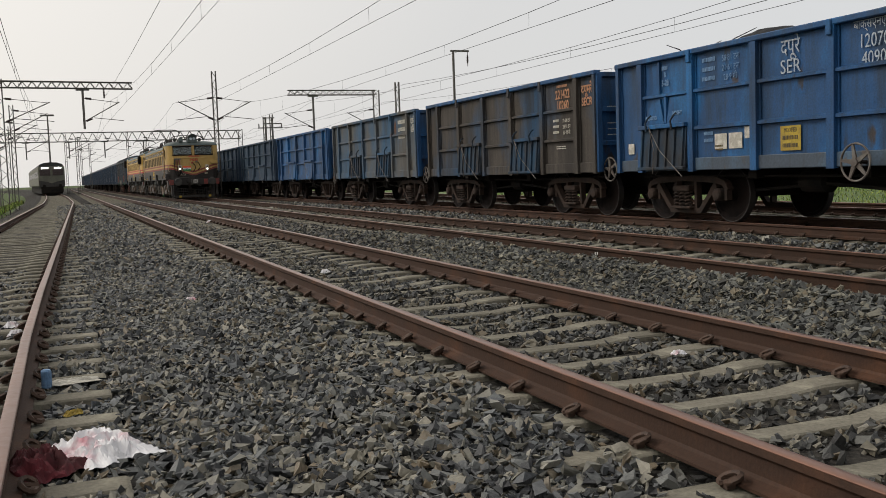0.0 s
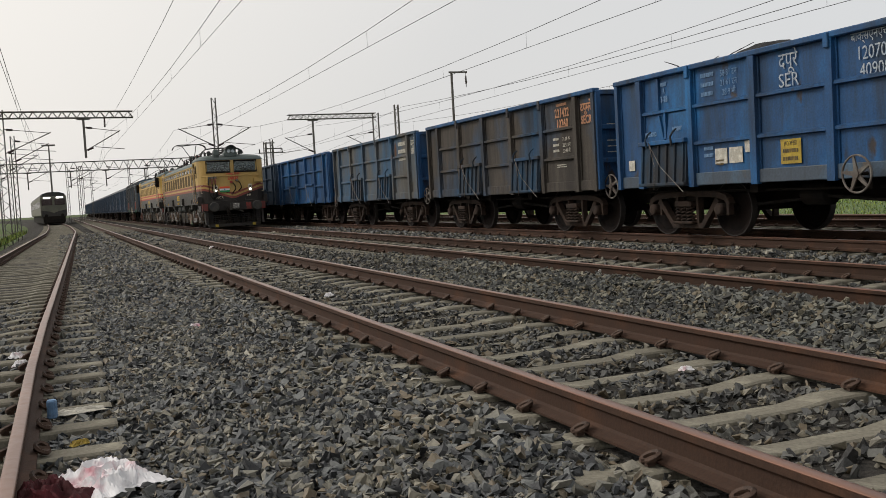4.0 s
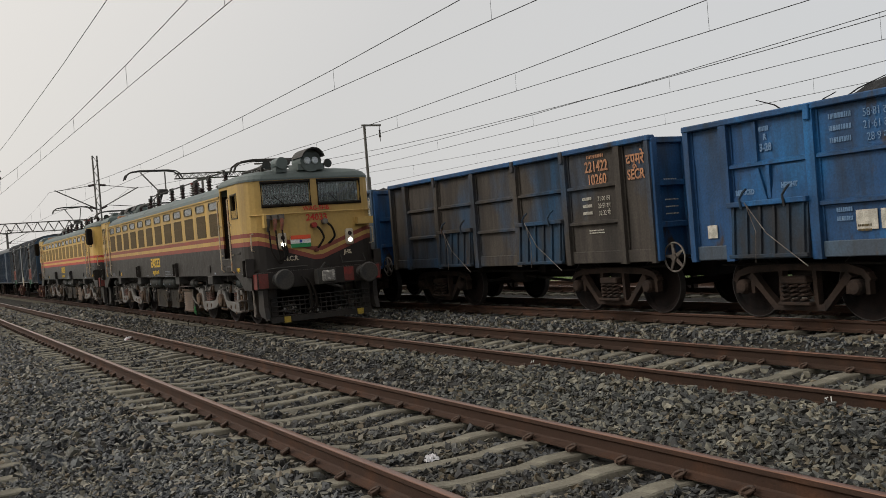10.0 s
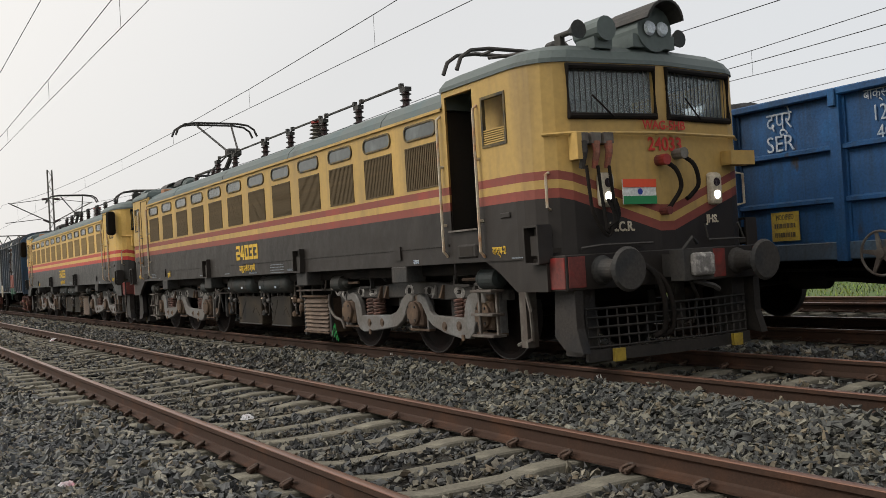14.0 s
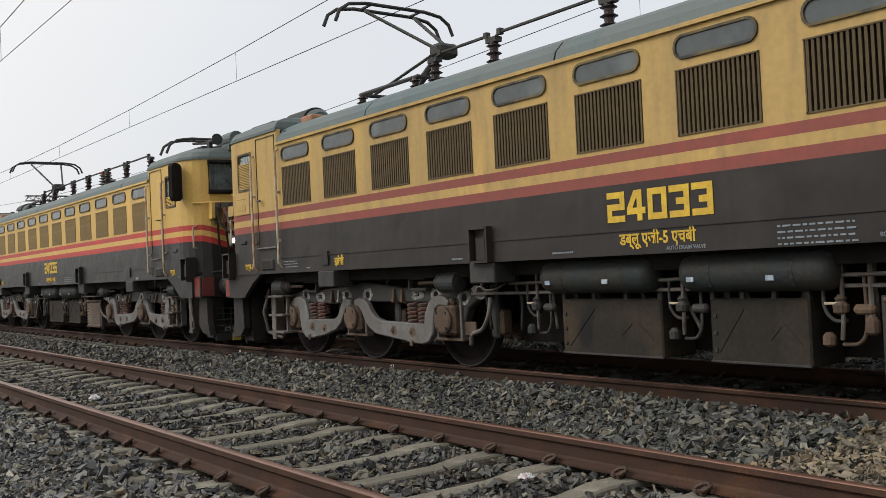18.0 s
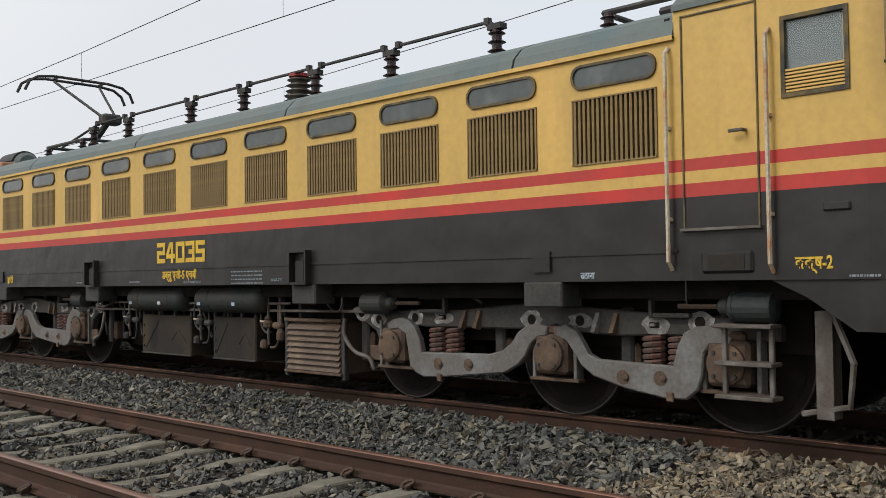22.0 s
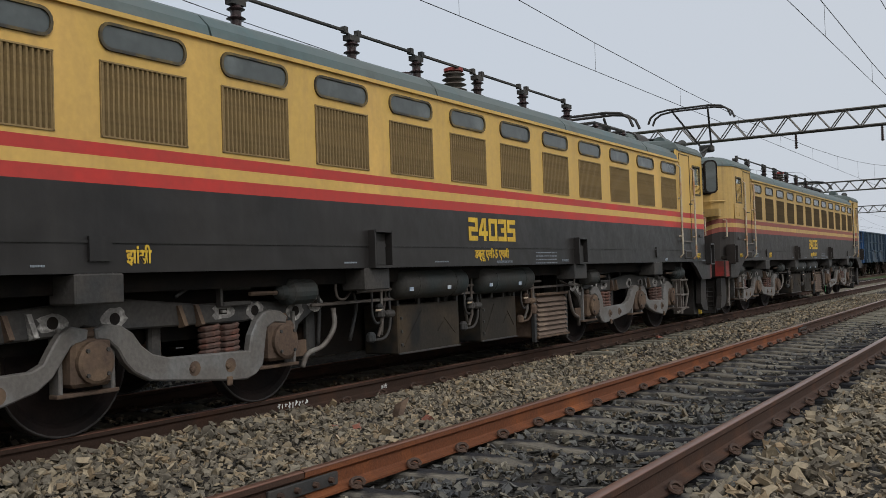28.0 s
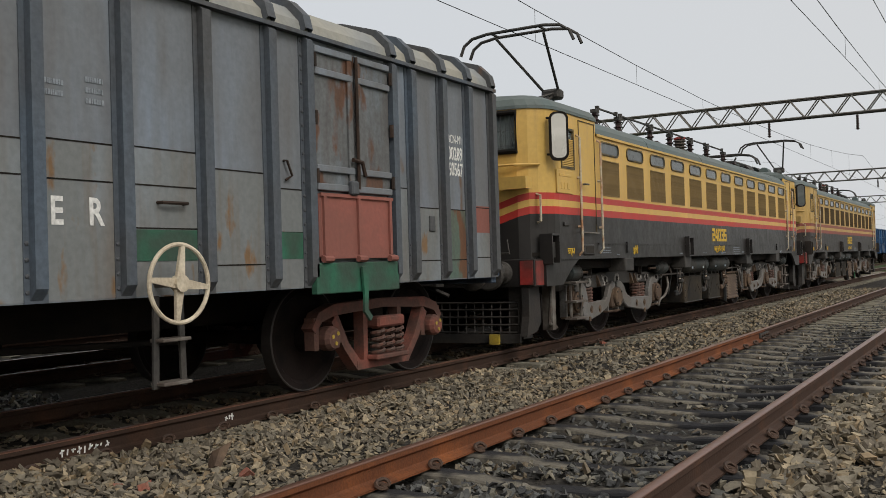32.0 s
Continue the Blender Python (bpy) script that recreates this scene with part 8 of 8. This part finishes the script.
m1 = thing("overhead_mast", "tall grey lattice mast between two tracks", "mast", "overhead line supports")
lattice_mast(m1, 9.88, 64.0, 8.3, 0.26, base=-0.3)
cantilever(m1, 9.88, 64.0, -1, 2.4)
cantilever(m1, 9.88, 64.0, 1, 2.4)
m2 = thing("signal_post", "slim steel post with a short bracket and insulator", "post", "overhead line supports")
bm = box(bmesh.new(), 22.27, 22.46, 52.2, 52.4, -0.9, 5.4)
box(bm, 22.31, 22.42, 52.24, 52.36, 5.4, 8.34)
box(bm, 22.2, 23.38, 52.25, 52.35, 8.26, 8.36)
part("post", bm, STEEL, m2)
part("hanger", insulator(tube(bmesh.new(), [(23.3, 52.3, 8.26), (23.3, 52.3, 7.4)], 0.02, 5), 23.3, 52.3, 7.62, 0.45, 0.08, 5), PORCELAIN, m2)
for x, y, h in ((22.1, 62.0, 7.4), (18.6, 91.0, 6.95), (19.25, 91.0, 7.2), (-3.0, 74, 6.9), (-4.0, 88, 6.2), (2.0, 118, 6.6), (-6.2, 96, 7.5), (-7.4, 95, 8.0), (-5.8, 108, 8.5), (1.0, 150, 8.5), (3.4, 165, 8.6), (9.7, 150, 8.8), (-9, 140, 8.5), (5.3, 185, 8.6), (14, 170, 8.6)):
    mm = thing("overhead_mast", "distant grey steel lattice mast", "mast", "overhead line supports")
    lattice_mast(mm, x, y, h, 0.26)
    if y > 70 and x < 15:
        cantilever(mm, x, y, 1, 2.4)
cross = thing("transformer_stand", "pair of steel posts joined by crossarms with insulators", "post", "overhead line supports")
bm = bmesh.new()
for z, a, b in ((5.9, 17.9, 20.3), (6.3, 18.5, 20.2), (6.85, 18.4, 19.5)):
    box(bm, a, b, 90.75, 90.85, z - 0.05, z + 0.05)
part("crossarm", bm, STEEL, cross)
for x in (18.0, 20.2):
    part("line_insulator", insulator(bmesh.new(), x, 90.8, 5.95, 0.35, 0.08, 5), PORCELAIN, cross)
for x in (18.6, 19.25):
    part("post", box(bmesh.new(), x - 0.07, x + 0.07, 90.6, 90.72, -0.9, 6.9), STEEL, cross)
lamp_post = thing("lamp_mast", "tall yard lamp mast with a floodlight ring", "lamp post")
part("pole", tube(bmesh.new(), [(-1.25, 160, -0.9), (-1.25, 160, 12.0)], 0.16, 8, r_end=0.1), STEEL, lamp_post)
part("lamp_ring", soft_box(-2.3, -0.3, 159.8, 160.2, 11.85, 12.1, 0.05), STEEL, lamp_post)
for yy, n in ((-57, 22), (-108, 22), (-160, 22)):
    g = thing("overhead_gantry", "brown-grey lattice portal gantry across the tracks", "gantry", "overhead line supports")
    for x in (-7.0, 27.0):
        lattice_mast(g, x, yy, 9.6, 0.5)
    part("girder", truss(truss(bmesh.new(), (-7, yy - 0.25, 8.5), (27, yy - 0.25, 8.5), 1.0, n, 0.06), (-7, yy + 0.25, 8.5), (27, yy + 0.25, 8.5), 1.0, n, 0.06), STEEL, g)
    for x in (3.2, 7.38, 11.9):
        part("line_insulator", insulator(bmesh.new(), x, yy, 7.6, 0.8, 0.1, 6), PORCELAIN, g)



def wires(x, label, stagger=0.2, contact=4.86):
    line = thing("overhead_wire", label, "wire", "overhead line")
    hi, lo = [], []
    for i, (y0, y1) in enumerate(zip(SPANS, SPANS[1:])):
        s0, s1 = (stagger if i % 2 else -stagger), (-stagger if i % 2 else stagger)
        n = 11
        for k in range(0 if i == 0 else 1, n + 1):
            y = y0 + (y1 - y0) * k / n
            px = x + s0 + (s1 - s0) * k / n
            hi.append((px, y, sag_line(y)))
            lo.append((px, y, contact))
            if 0 < k < n and -60 < y < 122:
                part("dropper", tube(bmesh.new(), [(px, y, contact), (px, y, sag_line(y))], 0.004, 3), WIRE, line)
    part("catenary_wire", tube(bmesh.new(), hi, 0.008, 4), WIRE, line)
    part("contact_wire", tube(bmesh.new(), lo, 0.007, 4), WIRE, line)


for key in ("A", "B", "C", "D"):
    wires(TRACKS[key], "paired overhead contact and catenary wires above a track", 0.2 if key != "B" else 0.3)
wires(TRACKS["E"], "paired overhead contact and catenary wires beyond the wagons")
wires(22.0, "paired overhead contact and catenary wires beyond the wagons")
high = thing("feeder_wire", "single bare wire strung to a gantry", "wire", "overhead line")
part("wire", tube(bmesh.new(), [(2.9, 64 - 12.4 * k, 6.55 - 0.35 * math.sin(math.pi * (k % 5) / 5)) for k in range(12)], 0.008, 4), WIRE, high)
fl = thing("feeder_wire", "sagging bare feeder wire", "wire", "overhead line")
pts = [(23.3, y0 + (y1 - y0) * k / 10, 7.45 - 0.8 * (1 - (k / 5 - 1) ** 2)) for y0, y1 in zip(SPANS, SPANS[1:]) for k in range(10)]
bm = tube(bmesh.new(), pts, 0.012, 4)
part("wire", bm, WIRE, fl)

# ---- commuter train waiting on the curved track ----
emu = thing("commuter_train", "dull olive commuter train waiting on the curved track", "train", at=pose(TRACKS["A"] + bend("A", 128), 128, 0, 0, 0, 2.6))
bm = soft_box(-1.55, 1.55, 0, 60, 1.0, 3.5, 0.12, 2)
part("car_body", bm, EMU, emu)
part("car_roof", prism_y(bmesh.new(), [(-1.5, 3.4), (-1.3, 3.75), (-0.7, 3.95), (0, 4.0), (0.7, 3.95), (1.3, 3.75), (1.5, 3.4)], 0.05, 60), TANK, emu)
part("front_mask", prism_y(bmesh.new(), [(-1.45, 0.85), (1.45, 0.85), (1.5, 1.75), (0.5, 1.55), (0, 1.35), (-0.5, 1.55), (-1.5, 1.75)], -0.05, 0.02), FRAME_DARK, emu, "dark lower front")
for x in (-0.75, 0.75):
    part("windscreen", soft_box(x - 0.62, x + 0.62, -0.04, 0.02, 2.35, 3.1, 0.02), PORCELAIN, emu)
    part("top_light", soft_box(x - 0.4, x + 0.4, -0.06, 0.0, 3.2, 3.36, 0.02), LAMP_LIT, emu, "lit destination light")
    part("buffer", lathe(bmesh.new(), [(0.2, -0.5), (0.1, -0.42), (0.1, 0.0)], (x * 1.25, 0, 1.05), "y", 12), BLACK, emu)
part("front_grille", box(bmesh.new(), -1.3, 1.3, -0.1, 0.0, 0.2, 0.95), BLACK, emu)
part("underframe", box(bmesh.new(), -1.2, 1.2, 0.2, 60, 0.05, 1.0), BLACK, emu)
for k in range(12):
    part("window", box(bmesh.new(), -1.57, -1.55, 2 + 4.8 * k, 4.6 + 4.8 * k, 2.1, 2.9), PORCELAIN, emu)

# ---- verge, litter, far trees ----
def tufts(name, n, x0, x1, y0, y1, base, h, label, seed):
    rng = random.Random(seed)
    bm = bmesh.new()
    for _ in range(n):
        x, y = rng.uniform(x0, x1), rng.uniform(y0, y1)
        a = rng.uniform(0, math.tau)
        hh = h * rng.uniform(0.5, 1.2)
        z = base(x, y)
        d = Vector((math.cos(a), math.sin(a), 0)) * 0.03
        tip = Vector((x + rng.uniform(-0.1, 0.1), y + rng.uniform(-0.1, 0.1), z + hh))
        bm.faces.new([bm.verts.new(p) for p in (Vector((x, y, z)) - d, Vector((x, y, z)) + d, tip)])
    ob = part(name, bm, GRASS)
    return tagged(ob, label, "grass", kind="stuff")


tufts("verge_grass", 26000, -7.5, -2.75, 16, 80, lambda x, y: bed_height(x, y) - 0.02, 0.3, "tufts of green grass on the verge", 3)
tufts("field_grass", 22000, 24, 50, -12, 70, lambda x, y: -0.9, 0.22, "green field grass beyond the tracks", 4)
bm = bmesh.new()
bm.faces.new([bm.verts.new(p) for p in ((21.0, -200, -0.86), (600, -200, -0.86), (600, 400, -0.86), (21.0, 400, -0.86))])
field = part("field", bm, GRASS)
tagged(field, "flat green field beyond the tracks", "field", kind="structure")


def crumple(name, x, y, z, sx, sy, h, mat, label, category, seed, turn=0.0, n=40):
    """A creased sheet of film or cloth dropped on the ground, with a torn outline."""
    bm = bmesh.new()
    g = []
    ca, sa = math.cos(radians(turn)), math.sin(radians(turn))
    for j in range(n + 1):
        row = []
        for i in range(n + 1):
            u, v = i / n * 2 - 1, j / n * 2 - 1
            edge = 1 + 0.28 * noise.noise((u * 1.5 + seed, v * 1.5, seed * 1.7)) + 0.08 * noise.noise((u * 6, v * 6, seed))
            px, py = u * sx * edge + 0.25 * sx * noise.noise((v * 1.2, seed, 4)), v * sy * edge
            rim = min(1.0, 2.2 * (1 - max(abs(u), abs(v))))
            crease = 1 - abs(noise.noise((u * 2.3 + seed, v * 2.3, seed))) * 2.2
            fine = 1 - abs(noise.noise((u * 6 + seed, v * 6, 2))) * 2
            row.append(bm.verts.new((x + px * ca - py * sa, y + px * sa + py * ca, z + 0.006 + h * (0.18 + 0.82 * rim) * max(0.0, 0.6 * crease + 0.13 * fine + 0.2))))
        g.append(row)
    for a, b in zip(g, g[1:]):
        for i in range(n):
            bm.faces.new((a[i], a[i + 1], b[i + 1], b[i]))
    ob = part(name, bm, mat, smooth=False)
    sol = ob.modifiers.new("thickness", "SOLIDIFY")
    sol.thickness = 0.003
    return tagged(ob, label, category)


crumple("plastic_bag", 0.05, 3.24, -0.195, 0.17, 0.23, 0.11, PLASTIC, "crumpled white plastic bag with red print on the ballast", "bag", 2, 20)
crumple("cloth_scrap", -0.23, 3.06, -0.20, 0.15, 0.17, 0.12, CLOTH, "dark maroon cloth scrap lying on the stones", "cloth", 5, 40)
crumple("paper_card", -0.07, 4.98, -0.185, 0.16, 0.07, 0.03, PAPER, "torn pale card lying on a sleeper end", "litter", 8, 10, 16)
crumple("snack_wrapper", -0.08, 4.13, -0.20, 0.055, 0.03, 0.035, SIGN_YELLOW, "small yellow wrapper on the ballast", "litter", 9, 30, 16)
can = part("drink_can", lathe(bmesh.new(), [(0.026, 0.0), (0.031, 0.008), (0.031, 0.105), (0.025, 0.115)], (-0.22, 4.92, -0.185), "z", 14), FADED_BLUE)
tagged(can, "pale blue metal can beside a sleeper", "can")
for k, (x, y, s, mat, lab) in enumerate(((0.95, 4.8, 0.04, BRICKRED, "small broken piece of brick on ballast"), (-0.5, 7.5, 0.08, PLASTIC, "white plastic litter scrap on the stones"), (3.66, 3.82, 0.05, PLASTIC, "white plastic litter scrap on the stones"), (6.16, 5.36, 0.09, BRICKRED, "broken piece of red brick on ballast"), (8.45, 16.1, 0.1, PLASTIC, "white plastic litter scrap on the stones"),
                                         (1.14, 8.88, 0.08, PLASTIC, "white plastic litter scrap on the stones"), (5.08, -7.06, 0.09, BRICKRED, "broken piece of red brick on ballast"), (5.47, -6.56, 0.05, BRICKRED, "broken piece of red brick on ballast"), (5.67, -6.52, 0.045, BRICKRED, "broken piece of red brick on ballast"),
                                         (5.45, -7.2, 0.10, AXLEBOX, "large brown stone on the ballast"), (-0.55, 8.0, 0.09, PLASTIC, "torn white paper cup on the stones"), (4.0, 27.5, 0.14, PLASTIC, "white plastic litter scrap on the stones"), (3.1, 10.8, 0.08, PLASTIC, "white plastic litter scrap on the stones"), (6.32, -16.7, 0.09, BRICKRED, "broken piece of red brick on ballast"))):
    if mat is PLASTIC:
        crumple("litter_scrap", x, y, bed_height(x, y) + 0.01, s * 0.75, s * 0.6, s * 0.7, mat, lab, "litter", 20 + k)
        continue
    v = scatter(1, x - 0.001, x + 0.001, y - 0.001, y + 0.001, s * 1.6, s * 1.8, 0.25, 50 + k, False)
    me = bpy.data.meshes.new("litter")
    me.from_pydata([tuple(p) for p in v[0]], [], [(0, 2, 3, 1), (4, 5, 7, 6), (0, 1, 5, 4), (1, 3, 7, 5), (3, 2, 6, 7), (2, 0, 4, 6)])
    me.materials.append(mat)
    tagged(new("brick_piece" if mat is BRICKRED else "litter_scrap", me), lab, "litter")


# ---- the moving train: two locomotives and covered wagons ----
TRAIN_Y = [(0, 59.20), (2, 52.45), (3.5, 47.31), (5.5, 40.30), (6.5, 36.85), (7.5, 34.15), (8.5, 31.21), (9.5, 27.54), (10.5, 23.74), (11.5, 20.21), (12.5, 16.75), (13, 15.05), (15.5, 6.17), (17, 1.13), (18.5, -3.90), (20, -8.93), (21.5, -13.96), (23, -19.01), (24.5, -24.00), (26, -28.96), (28.5, -36.92), (29.5, -40.00), (30.5, -43.16), (32, -47.81)]
PITCH = 18.8
TRAIN = [(locomotive("24033", True), 0.0), (locomotive("24035", False), PITCH)]


def repaint(vehicle, swaps):
    """Exchange the coats of paint on one vehicle."""
    for ob in vehicle.children_recursive:
        for i, mat in enumerate(ob.data.materials):
            ob.data.materials[i] = swaps.get(mat, mat)


repaint(TRAIN[0][0], {LOUVRE: LOUVRE_DARK, YELLOW: YELLOW_DUSTY, RED: RED_DUSTY, DARK: DARK_DUSTY})
first_wagon = covered_wagon("weathered grey covered freight wagon with a red flap and curved roof", True)
TRAIN.append((first_wagon, PITCH + 16.40))
wagon_src = plain_wagon("deep blue covered freight wagon with a curved roof")
TRAIN.append((wagon_src, PITCH + 16.55 + 15.0))
for i in range(2, 13):
    TRAIN.append((copy_thing(wagon_src, pose(0, 0, 0)), PITCH + 16.55 + 15.0 * i))


def motions():
    for vehicle, offset in TRAIN:
        rows = [(t, pose(TRACKS["C"], y + offset, 0)) for t, y in TRAIN_Y]
        walk(vehicle, rows)
    # wheels roll as the train goes
    times = [0.2 * i for i in range(161)]
    knots_t, knots_y = [t for t, y in TRAIN_Y], [y for t, y in TRAIN_Y]
    for axle, (ax, ay, az), r in ROLLING:
        rows = [(t, pose(ax, ay, az, degrees_of(np.interp(t, knots_t, knots_y), r))) for t in times]
        walk(axle, rows)


def degrees_of(y, r):
    return math.degrees(-y / r)


motions()
